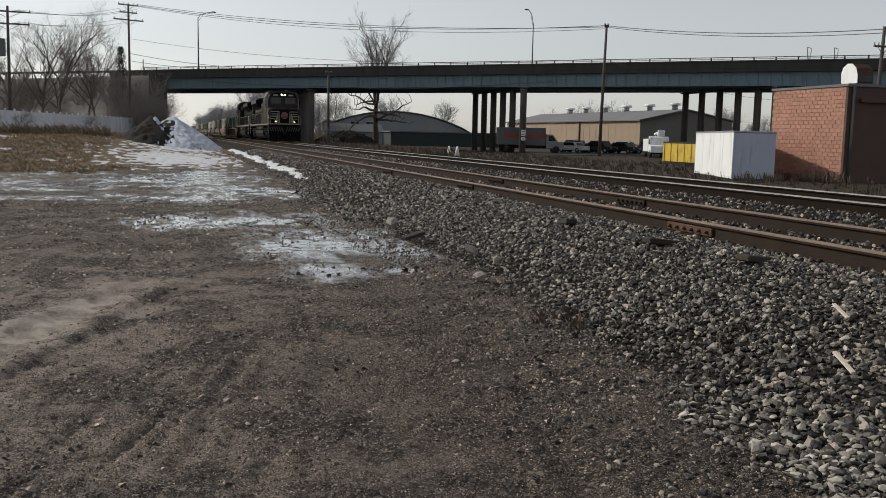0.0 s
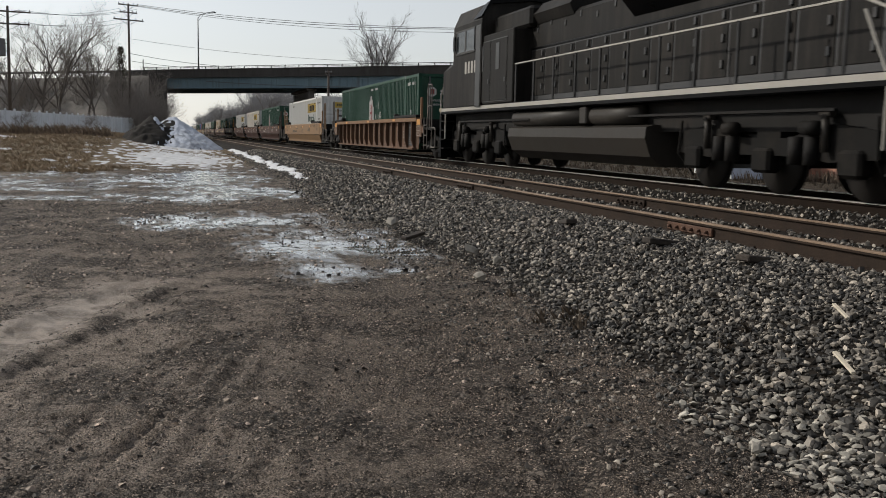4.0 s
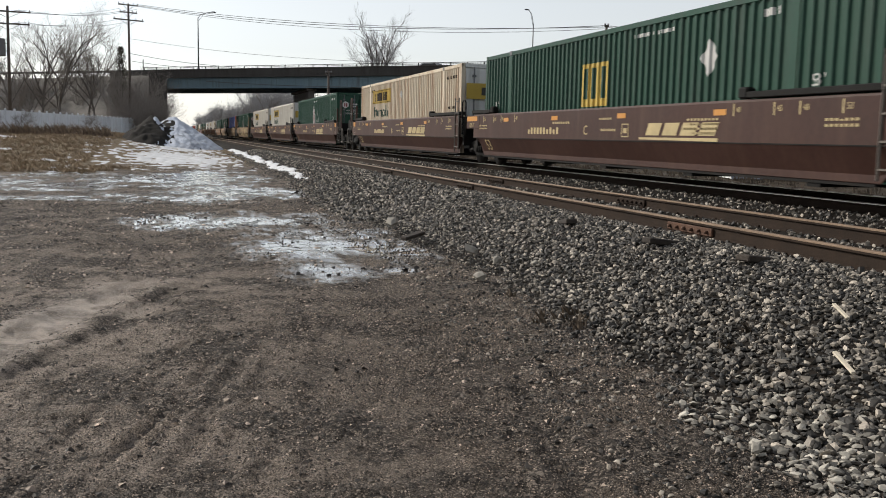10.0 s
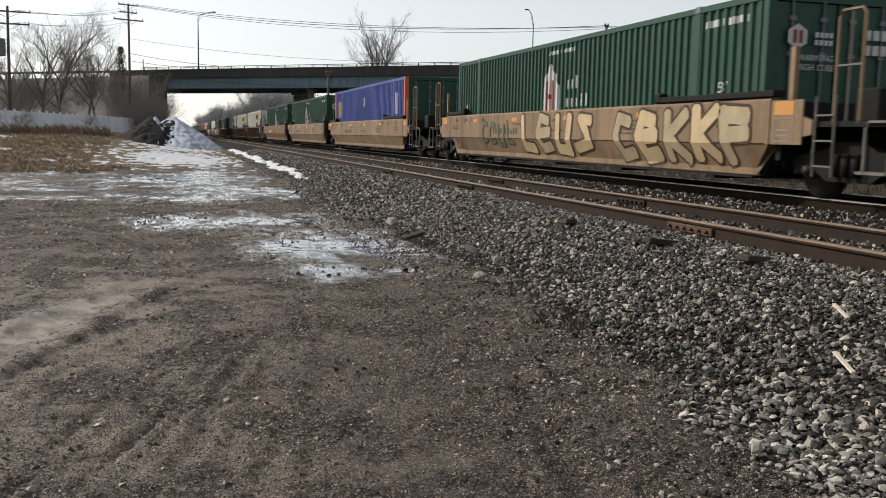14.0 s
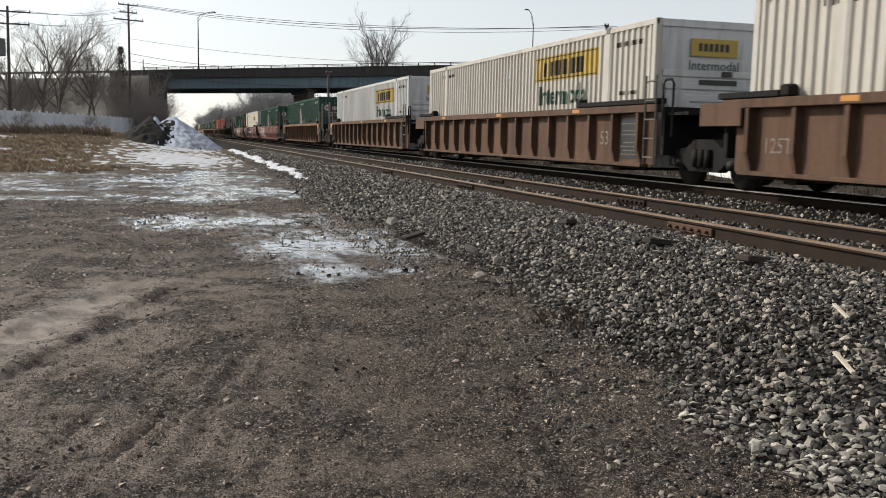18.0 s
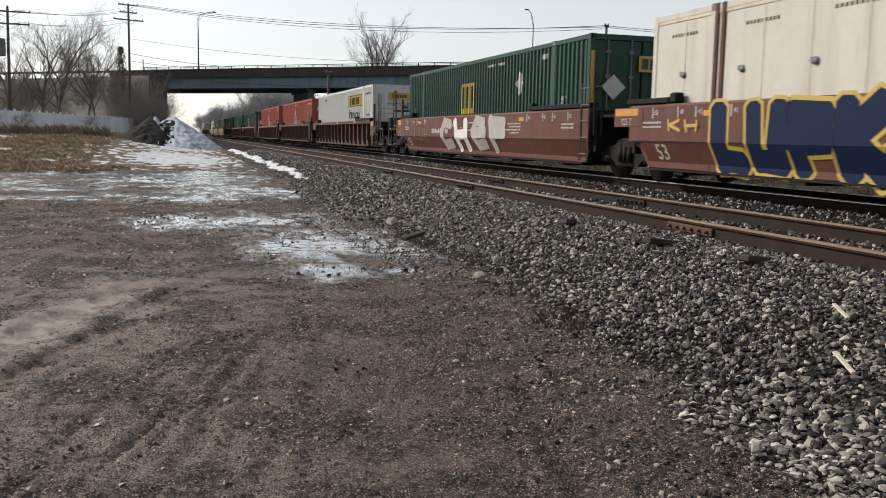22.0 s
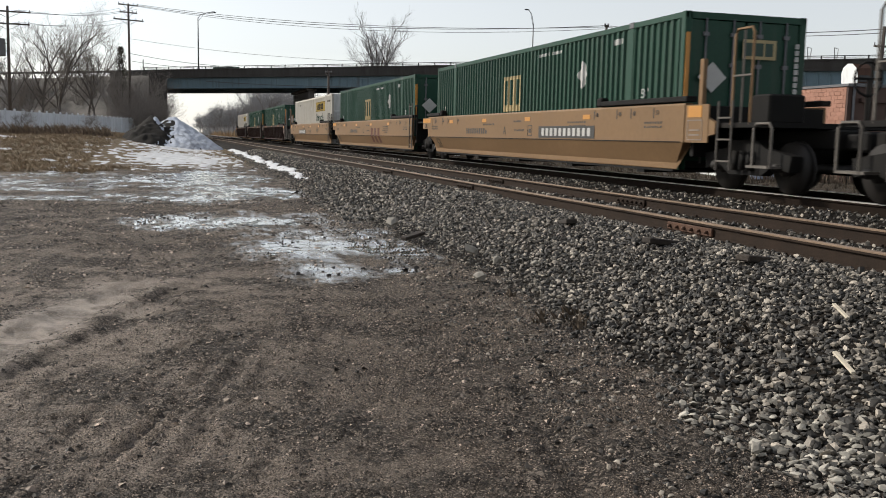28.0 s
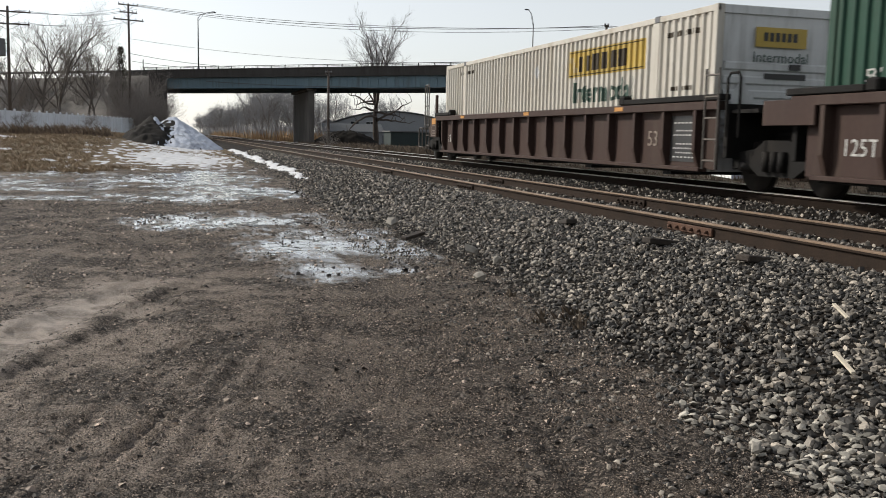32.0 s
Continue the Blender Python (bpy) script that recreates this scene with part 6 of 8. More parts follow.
    m = len(line)
    return g.add(v, [(i, i + 1, m + i + 1, m + i) for i in range(m - 1)])


def container_body(box, paint, end_paint, doors, style="ribbed", seed=0):
    """The bare box: walls, posts, rails, roof, front wall or doors."""
    for side, name in ((-1, "side_wall"), (1, "side_wall")):
        x = side * (CW - 0.012)
        if style == "ribbed":
            part(name, corrugated(x, side, 0.12, CL - 0.12, CB + 0.16, CT - 0.1), paint, box)
        else:
            g = Geo().box(min(x, x - side * 0.03), max(x, x - side * 0.03), 0.1, CL - 0.1, CB + 0.16, CT - 0.1)
            for k in range(1, 14):
                g.box(min(x, x + side * 0.006), max(x, x + side * 0.006), k * 1.155 - 0.03, k * 1.155 + 0.03, CB + 0.16, CT - 0.1)
            part(name, g, paint, box)
        for y in (2.05, CL - 2.05):
            part("stacking_post", Geo().box(side * CW - 0.05, side * CW + 0.05, y - 0.09, y + 0.09, CB, CT + 0.006) if False else Geo().box(min(side * CW, side * (CW - 0.06)), max(side * CW, side * (CW - 0.06)), y - 0.09, y + 0.09, CB, CT - 0.01), paint, box)
            part("lift_casting", Geo().box(min(side * (CW + 0.012), side * (CW - 0.16)), max(side * (CW + 0.012), side * (CW - 0.16)), y - 0.09, y + 0.09, CT - 0.11, CT + 0.015, c=0.01), M_galvdark, box)
        part("top_rail", Geo().box(min(side * CW, side * (CW - 0.07)), max(side * CW, side * (CW - 0.07)), 0, CL, CT - 0.11, CT, c=0.008), paint, box)
        part("bottom_rail", Geo().box(min(side * CW, side * (CW - 0.07)), max(side * CW, side * (CW - 0.07)), 0, CL, CB, CB + 0.17), paint, box)
        for y in (0.0, CL - 0.15):
            part("corner_post", Geo().box(min(side * (CW + 0.004), side * (CW - 0.14)), max(side * (CW + 0.004), side * (CW - 0.14)), y, y + 0.15, CB, CT + 0.01, c=0.012), paint, box)
    roof = Geo()
    for k in range(40):
        a = 0.1 + k * (CL - 0.2) / 40
        roof.box(-CW + 0.06, CW - 0.06, a, a + 0.25, CT - 0.06, CT - 0.012)
    roof.box(-CW + 0.05, CW - 0.05, 0.05, CL - 0.05, CT - 0.09, CT - 0.045)
    part("roof", roof, paint, box)
    part("floor", Geo().box(-CW + 0.05, CW - 0.05, 0.05, CL - 0.05, CB + 0.03, CB + 0.15), M_under, box)
    for y0, open_end in ((0.0, doors), (CL, not doors)):
        s = 1 if y0 == 0 else -1
        if open_end:
            for h in (-1, 1):
                door = part("door", Geo().box(min(h * 0.02, h * (CW - 0.14)), max(h * 0.02, h * (CW - 0.14)), min(y0 + s * 0.03, y0 + s * 0.08), max(y0 + s * 0.03, y0 + s * 0.08), CB + 0.16, CT - 0.13, c=0.012), end_paint, box)
                for x in (h * 0.28, h * 0.86):
                    part("lock_rod", Geo().tube([(x, y0 + s * 0.0, CB + 0.12), (x, y0 + s * 0.0, CT - 0.1)], 0.022, 6), M_galvdark, door)
                    for z in (0.55, 1.35, 2.2, 2.75):
                        part("rod_bracket", Geo().box(x - 0.06, x + 0.06, min(y0 - s * 0.02, y0 + s * 0.03), max(y0 - s * 0.02, y0 + s * 0.03), z, z + 0.07), M_galvdark, door)
            part("door_header", Geo().box(-CW + 0.1, CW - 0.1, min(y0, y0 + s * 0.1), max(y0, y0 + s * 0.1), CT - 0.12, CT), end_paint, box)
        else:
            front = part("front_wall", Geo().box(-CW + 0.12, CW - 0.12, min(y0 + s * 0.05, y0 + s * 0.08), max(y0 + s * 0.05, y0 + s * 0.08), CB + 0.1, CT - 0.05), end_paint, box)
            for z in (0.62, 0.86, 1.10, 1.34, 1.58, 1.82, 2.06):
                g = Geo().along_x([(y0 + s * 0.05, z), (y0 + s * 0.02, z + 0.03), (y0 + s * 0.02, z + 0.13), (y0 + s * 0.05, z + 0.16)] if s > 0 else [(y0 + s * 0.05, z + 0.16), (y0 + s * 0.02, z + 0.13), (y0 + s * 0.02, z + 0.03), (y0 + s * 0.05, z)], -CW + 0.2, CW - 0.2)
                part("wall_ridge", g, end_paint, front)
            part("end_frame", Geo().box(-CW + 0.13, CW - 0.13, min(y0 + s * 0.01, y0 + s * 0.09), max(y0 + s * 0.01, y0 + s * 0.09), CT - 0.14, CT).box(-CW + 0.13, CW - 0.13, min(y0 + s * 0.01, y0 + s * 0.09), max(y0 + s * 0.01, y0 + s * 0.09), CB, CB + 0.15), end_paint, box)
    return box


DECAL_X = -CW + 0.011     # back of the decals, on the crests of the near wall
RIB_W = (CL - 0.24) / round((CL - 0.24) / 0.24)


def split_shift(me, cuts, axis, shift):
    """Cuts a flat mesh at the given places of an axis (1: y, 2: z), then moves each point along x by shift(point)."""
    bm = bmesh.new()
    bm.from_mesh(me)
    place = [v.co[axis] for v in bm.verts]
    lo_, hi_ = min(place), max(place)
    nrm = Vector((0, 1, 0)) if axis == 1 else Vector((0, 0, 1))
    for c in cuts:
        if lo_ < c < hi_:
            bmesh.ops.bisect_plane(bm, geom=bm.verts[:] + bm.edges[:] + bm.faces[:], plane_co=nrm * c, plane_no=nrm)
    for v in bm.verts:
        v.co.x += shift(v.co)
    bm.to_mesh(me)
    bm.free()
    return me


def rib_depth(p):
    u = ((p.y - 0.12) / RIB_W) % 1.0
    return 0.046 * min(1.0, max(0.0, (0.44 - u) / 0.14, (u - 0.76) / 0.14))


RIB_CUTS = [0.12 + RIB_W * (k + u) for k in range(66) for u in (0.30, 0.44, 0.76, 0.90)]


def on_ribs(geo):
    """The decal laid into the grooves and over the crests of the wall."""
    return split_shift(geo if not isinstance(geo, Geo) else geo.mesh("decal"), RIB_CUTS, 1, rib_depth)


def decal(geo, material, box, label="", name="decal"):
    """Paint on a container; what lies on the near ribbed side follows its ribs."""
    side_on = geo.v and max(v[0] for v in geo.v) < -1.2 and not box.get("plain")
    return part(name, on_ribs(geo) if side_on else geo, material, box, label)


def wall_word(text, size, material, box, y, z, bold=0.0):
    """Letters painted on the ribbed near side."""
    ob = letters(text, size, material, box, Matrix.Translation((DECAL_X - 0.006, y, z)) @ FACE, bold=bold)
    on_ribs(ob.data)
    return ob


def panel(y0, y1, z0, z1, x=DECAL_X, t=0.006):
    return Geo().box(x - t, x, y0, y1, z0, z1)


def poly_yz(pts, x=DECAL_X, t=0.006):
    return Geo().along_x([(y, z) for y, z in pts], x - t, x)


def white_yellow_container(paint, end_paint, doors, label, style="ribbed", seed=1):
    rd = random.Random(seed)
    box = container_body(thing("shipping_container", label, "container", "containers of the train"), paint, end_paint, doors, style)
    y0 = 10.0 if doors else 2.55
    if style == "ribbed":
        decal(panel(y0, y0 + 3.65, 2.24, 2.84), M_logo_y, box, "weathered yellow logo panel")
        g, y = Geo(), y0 + 3.0
        for w in (0.20, 0.26, 0.40, 0.40, 0.40, 0.36):
            g.box(DECAL_X - 0.012, DECAL_X - 0.008, y - w * 0.84, y, 2.35, 2.71 if w > 0.3 else 2.69)
            y -= w + (0.10 if w < 0.3 else 0.02)
        decal(g, M_brand, box, name="logo_mark")
        scroll = Geo()
        for ya, za in ((y0 + 3.12, 2.34), (y0 + 3.22, 2.46), (y0 + 3.32, 2.58)):
            scroll.box(DECAL_X - 0.012, DECAL_X - 0.008, ya, ya + 0.2, za, za + 0.12)
        decal(scroll, M_fadedtan, box, name="logo_scroll")
        decal(Geo().box(DECAL_X - 0.011, DECAL_X - 0.008, y0 + 0.06, y0 + 3.59, 2.27, 2.288).box(DECAL_X - 0.011, DECAL_X - 0.008, y0 + 0.06, y0 + 3.59, 2.79, 2.808), M_brand, box, name="logo_border")
        wall_word("Intermodal", 0.66, M_logo_g, box, y0 + 1.85, 1.66, 0.012)
        decal(poly_yz([(8.1, 2.28), (8.27, 2.5), (8.1, 2.72), (7.93, 2.5)]), M_cgrey, box)
        decal(bars(13.2, 14.6, 2.78, 2.88, DECAL_X, 9, rd), M_brand, box)
        decal(bars(0.6, 1.7, 2.74, 2.84, DECAL_X, 8, rd), M_brand, box)
        decal(bars(0.7, 1.5, 1.75, 1.83, DECAL_X, 5, rd), M_brand, box)
    else:
        box["plain"] = 1
        sign = decal(panel(3.0, 6.0, 2.15, 2.72), M_logo_y, box, "weathered yellow logo panel")
        part("logo_mark", bars(3.3, 5.3, 2.26, 2.57, DECAL_X - 0.008, 6, rd, 0.8), M_ink, sign)
        for y in (13.75, 13.95):
            part("seam", Geo().box(DECAL_X - 0.03, DECAL_X, y, y + 0.10, CB, CT), M_wrust2, box, "rust-stained door seam")
        part("top_band", Geo().box(DECAL_X - 0.012, DECAL_X + 0.01, 0.1, CL - 0.1, CT - 0.17, CT - 0.11), M_crusty, box, "rust-streaked top edge")
        for y in (6.4, 8.9, 11.4, 13.2, 15.0):
            part("hinge", Geo().tube([(DECAL_X - 0.03, y, 2.02), (DECAL_X, y, 2.02)], 0.06, 10).box(DECAL_X - 0.025, DECAL_X, y - 0.02, y + 0.12, 2.0, 2.08), M_galvdark, box)
        for y in (10.2, 12.3, 14.6):
            decal(bars(y, y + 0.9, 2.72, 2.78, DECAL_X, 9, rd), M_brand, box)
    if doors:
        sign = decal(Geo().box(-CW + 0.16, CW - 0.18, -0.045, -0.036, 2.05, 2.55), M_logo_y, box, "weathered yellow logo panel on the doors")
        g = Geo()
        for k in range(7):
            g.box(-0.62 + k * 0.2, -0.48 + k * 0.2, -0.052, -0.046, 2.17, 2.42 if k not in (1, 3) else 2.36)
        part("logo_mark", g, M_ink, sign)
    else:
        wide = 1.0 if style != "ribbed" else 0.52
        sign = decal(Geo().box(-wide, wide, -0.008, 0.006, 2.48, 2.82), M_logo_y, box, "small yellow logo panel on the front wall")
        g = Geo()
        for k in range(6):
            g.box(-0.36 * wide / 0.52 + k * 0.12 * wide / 0.52, -0.28 * wide / 0.52 + k * 0.12 * wide / 0.52, -0.014, -0.008, 2.58, 2.73)
        part("logo_mark", g, M_ink, sign)
        if style == "ribbed":
            word("Intermodal", 0.26, M_logo_g, box, Matrix.Translation((0, -0.012, 2.22)) @ FRONT)
        decal(Geo().along_y([(-0.75, 1.25), (-0.48, 1.58), (-0.75, 1.9), (-1.02, 1.58)], -0.002, 0.012), M_cgrey, box, "worn diamond placard")
        decal(Geo().box(-0.3, 0.55, 0.002, 0.014, 1.93, 2.03), M_ink, box)
        decal(Geo().box(0.2, 0.42, -0.02, 0.014, 2.1, 2.2), M_ink, box)
    return box


def house_logo(box, y, z0, s, back, front):
    """A plain white house outline with four window blocks."""
    sign = decal(poly_yz([(y - 0.5 * s, z0), (y + 0.5 * s, z0), (y + 0.5 * s, z0 + 0.75 * s), (y + 0.38 * s, z0 + 0.95 * s), (y, z0 + 1.3 * s), (y - 0.38 * s, z0 + 0.95 * s), (y - 0.5 * s, z0 + 0.75 * s)]), M_chalk, box, "white house-shaped logo")
    g = Geo()
    for a, b, c, d in ((-0.26, -0.10, 0.06, 0.86), (0.10, 0.26, 0.06, 0.86), (-0.10, 0.10, 0.38, 0.50)):
        g.box(DECAL_X - 0.012, DECAL_X - 0.007, y + a * s, y + b * s, z0 + c * s, z0 + d * s)
    decal(g, front, box, name="logo_mark")
    decal(poly_yz([(y - 0.5 * s, z0), (y - 0.5 * s, z0 + 0.75 * s), (y - 0.56 * s, z0 + 0.70 * s), (y - 0.56 * s, z0)]), M_cgrey, box)


def house_container(paint, label, doors=True, seed=2, tag=M_maroon, wide=False):
    rd = random.Random(seed)
    box = container_body(thing("shipping_container", label, "container", "containers of the train"), paint, paint, doors)
    house_logo(box, 8.65, 1.45, 0.92, M_chalk, tag)
    decal(bars(7.02, 7.72, 2.0, 2.30, DECAL_X, 3, rd, 0.6), M_chalk, box)
    decal(bars(6.45 if not wide else 6.0, 7.75, 1.58, 1.86, DECAL_X, 5 if not wide else 7, rd, 0.5), M_chalk, box)
    decal(bars(7.2, 8.9, 2.86, 2.95, DECAL_X, 9, rd), M_chalk, box)
    decal(bars(0.5, 1.9, 2.78, 2.9, DECAL_X, 8, rd), M_chalk, box)
    wall_word("53'", 0.26, M_chalk, box, 1.25, 1.66)
    wall_word("53'", 0.26, M_chalk, box, CL - 0.9, 1.66)
    six = [(-0.78 + 0.2 * math.cos(a), 2.5 + 0.2 * math.sin(a)) for a in (math.pi / 6 + math.pi / 3 * i for i in range(6))]
    sign = decal(Geo().along_y(six, -0.046, -0.036), M_chalk, box, "white six-sided logo")
    part("logo_mark", Geo().box(-0.87, -0.8, -0.052, -0.047, 2.4, 2.6).box(-0.76, -0.69, -0.052, -0.047, 2.4, 2.6), tag, sign)
    g = Geo()
    for k in range(4):
        g.box(-0.45 + 0.09 * k, -0.39 + 0.09 * k, -0.046, -0.036, 2.5, 2.58).box(-0.45 + 0.09 * k, -0.39 + 0.09 * k, -0.046, -0.036, 2.38, 2.46)
    for k in range(4):
        g.box(0.5 + 0.16 * k, 0.62 + 0.16 * k, -0.046, -0.036, 2.5, 2.66).box(0.5 + 0.16 * k, 0.62 + 0.16 * k, -0.046, -0.036, 2.26, 2.42)
    decal(g, M_chalk, box)
    word("HIGH CUBE", 0.14, M_chalk, box, Matrix.Translation((-0.42, -0.05, 1.98)) @ FRONT)
    word("WARNING", 0.14, M_chalk, box, Matrix.Translation((-0.42, -0.05, 2.13)) @ FRONT)
    return box


def square_container(paint, label, logo=M_logo_y, seed=3, faded=False):
    rd = random.Random(seed)
    box = container_body(thing("shipping_container", label, "container", "containers of the train"), paint, paint, True)
    decal(panel(8.2, 9.55, 1.55, 2.5), M_fadedtan if faded else logo, box, "worn square yellow logo")
    decal(bars(8.28, 9.47, 1.72, 2.40, DECAL_X - 0.006, 3, rd), M_cgreen2 if not faded else M_cgreen, box, name="logo_mark")
    decal(poly_yz([(4.35, 1.95), (4.62, 2.28), (4.35, 2.6), (4.08, 2.28)]), M_chalk, box, "white diamond placard")
    wall_word("53'", 0.26, M_chalk, box, 1.5, 1.66)
    wall_word("53'", 0.26, M_chalk, box, CL - 0.9, 1.66)
    decal(bars(2.4, 2.9, 2.8, 2.92, DECAL_X, 3, rd), M_chalk, box)
    decal(bars(5.5, 7.2, 2.86, 2.93, DECAL_X, 9, rd), M_chalk, box)
    sign = decal(Geo().box(-0.1, 0.62, -0.046, -0.036, 2.36, 2.72), M_fadedtan if faded else logo, box, "small yellow logo panel on the doors")
    g = Geo()
    for k in range(3):
        g.box(-0.04 + 0.21 * k, 0.13 + 0.21 * k, -0.052, -0.047, 2.42, 2.66)
    part("logo_mark", g, M_logo_g, sign)
    decal(Geo().along_y([(-0.72, 1.72), (-0.42, 2.0), (-0.72, 2.28), (-1.02, 2.0)], -0.046, -0.036), M_chalk, box, "white diamond placard")
    decal(Geo().box(-CW + 0.02, -CW + 0.1, -0.02, -0.004, 1.6, 2.8), M_orange, box, "vertical amber strip")
    g = Geo()
    for k in range(8):
        g.box(CW - 0.25, CW - 0.17, -0.046, -0.036, 1.75 + 0.12 * k, 1.84 + 0.12 * k)
    decal(g, M_chalk, box)
    return box


# ---------------------------------------------------------------- well cars
WX = 1.5


def bogie(car, y):
    """A two-axle truck about y: side frames, springs, four wheels on their axles."""
    truck = part("truck_frame", Geo(), None, car)
    g = Geo()
    for side in (-1, 1):
        x = side * 1.0
        g.along_x([(y - 1.15, 0.36), (y - 1.2, 0.62), (y - 0.55, 0.72), (y - 0.3, 0.86), (y + 0.3, 0.86), (y + 0.55, 0.72), (y + 1.2, 0.62), (y + 1.15, 0.36), (y + 0.75, 0.46), (y + 0.45, 0.28), (y - 0.45, 0.28), (y - 0.75, 0.46)], x - 0.1, x + 0.1)
    g.box(-1.1, 1.1, y - 0.22, y + 0.22, 0.5, 0.82)
    truck.data = g.mesh("truck_frame")
    truck.data.materials.append(M_under)
    for side in (-1, 1):
        sp = Geo()
        for k in (-0.2, 0, 0.2):
            sp.tube([(side * 1.13, y + k, 0.36), (side * 1.13, y + k, 0.68)], 0.075, 8)
        part("spring_nest", sp, M_under, truck)
    for dy in (-0.86, 0.86):
        for side in (-1, 1):
            wheel = Geo().disc((side * 0.78, y + dy, 0.42), (1, 0, 0), 0.42, 0.12, 22).disc((side * 0.71, y + dy, 0.42), (1, 0, 0), 0.445, 0.03, 22).disc((side * 0.9, y + dy, 0.42), (1, 0, 0), 0.13, 0.16, 12)
            part("wheel", wheel, M_wheel, truck, "worn steel wheel")
        part("axle", Geo().tube([(-1.15, y + dy, 0.42), (1.15, y + dy, 0.42)], 0.075, 8), M_wheel, truck)


def ladder(car, y, x, z0, z1, w=0.42, paint=None):
    g = Geo()
    for dy in (0, w):
        g.tube([(x, y + dy, z0), (x, y + dy, z1)], 0.022, 5)
    k = z0 + 0.15
    while k < z1:
        g.tube([(x, y, k), (x, y + w, k)], 0.018, 5)
        k += 0.36
    part("ladder", g, M_grab, car)


def hose_rail(car, x, y, z0, z1, w, paint):
    part("grab_rail", Geo().tube([(x, y, z0), (x, y, z1 - 0.08), (x, y + 0.06, z1), (x, y + w - 0.06, z1), (x, y + w, z1 - 0.08), (x, y + w, z0)], 0.024, 5), paint, car)


def well_car(label, paint, style, front, rear, top_paint=None, ink=None, seed=1, number=True):
    """One unit of a well car; front, rear: 'end' of the whole car, or 'joint' to the next unit."""
    rd = random.Random(seed)
    ink = ink or M_chalk
    top_paint = top_paint or paint
    car = thing("well_car", label, "rail car", "well cars of the train")
    ya, yb = -0.45, CL + 0.45
    for side in (-1, 1):
        o, sgn = side * WX, side
        if style == "smooth":
            ring = [(side * 1.302, 0.30), (side * 1.312, 0.31), (side * 1.312, 0.42), (side * WX, 0.80), (side * WX, 1.46), (side * (WX - 0.02), 1.5), (side * 1.34, 1.5), (side * 1.34, 1.42), (side * 1.44, 1.42), (side * 1.44, 0.82), (side * 1.302, 0.50)]
            ring = ring if side > 0 else list(reversed(ring))
            rows = []
            for y, cut in ((ya, 1), (ya + 0.5, 0), (yb - 0.5, 0), (yb, 1)):
                rows.append([(x, y, z if not cut else max(z, 0.8)) for x, z in ring])
            wall = part("side_wall", Geo().loft(rows), paint, car)
            part("seam", Geo().box(min(o, o + sgn * 0.004), max(o, o + sgn * 0.004), ya + 0.1, yb - 0.1, 0.795, 0.815), M_under, wall)
        else:
            g = Geo().box(min(side * 1.312, side * 1.328), max(side * 1.312, side * 1.328), ya + 0.2, yb - 0.2, 0.34, 1.4)
            wall = part("side_wall", g, paint, car)
            part("top_chord", Geo().box(min(side * 1.312, side * (WX + 0.01)), max(side * 1.312, side * (WX + 0.01)), ya, yb, 1.36, 1.51, c=0.012), top_paint, car)
            part("bottom_chord", Geo().box(min(side * 1.312, side * WX), max(side * 1.312, side * WX), ya + 0.5, yb - 0.5, 0.30, 0.37, c=0.008), paint, car)
            for k in range(15):
                y = 0.25 + k * (CL - 0.5) / 14
                if side < 0:
                    deep = 1.48 if k % 7 else 1.5
                    rib = Geo().loft([[(-1.32, y - 0.045, 0.37), (-1.32, y + 0.045, 0.37), (-1.40, y + 0.045, 0.37), (-1.40, y - 0.045, 0.37)],
                                      [(-1.32, y - 0.045, 0.66), (-1.32, y + 0.045, 0.66), (-deep, y + 0.045, 0.66), (-deep, y - 0.045, 0.66)],
                                      [(-1.32, y - 0.045, 1.36), (-1.32, y + 0.045, 1.36), (-deep, y + 0.045, 1.36), (-deep, y - 0.045, 1.36)]])
                    part("rib", rib, paint, wall)
            if side < 0:
                for y in (CL - 0.85,):
                    word("125T", 0.34, ink if paint is M_wdark else M_faint, wall, Matrix.Translation((-1.336, y, 0.66)) @ FACE, "stencil")
        for y0, y1 in ((ya - 0.1, ya + 3.3), (yb - 1.5, yb + 0.1)):
            part("end_cover", Geo().box(min(side * 1.31, side * (WX + 0.03)), max(side * 1.31, side * (WX + 0.03)), y0, y1, 1.52, 1.62, c=0.012), M_under, car, "dark raised cover on the top chord")
        for y in (ya + 3.42, yb - 1.62):
            part("guide_block", Geo().box(min(side * 1.33, side * (WX + 0.02)), max(side * 1.33, side * (WX + 0.02)), y - 0.12, y + 0.12, 1.51, 1.70, c=0.03), M_under, car, "worn corner guide block")
    part("well_floor", Geo().box(-1.36, 1.36, 0.1, CL - 0.1, 0.26, 0.296), M_under, car)
    for k in range(5):
        y = 1.2 + k * 3.4
        part("cross_bearer", Geo().box(-1.34, 1.34, y, y + 0.3, 0.2, 0.258), M_under, car)
    # reflectors, stencils
    x = -WX - 0.003
    if style == "smooth":
        for y in (3.4, 6.9, 10.3, 13.6):
            part("reflector", Geo().box(x - 0.004, x, y, y + 0.36, 1.26, 1.36), M_orange, car, "amber reflector strip")
        word("53", 0.46, ink, car, Matrix.Translation((-1.345, CL - 0.75, 0.47)) @ Matrix.Rotation(radians(-26.3), 4, "Y") @ FACE, "stencil")
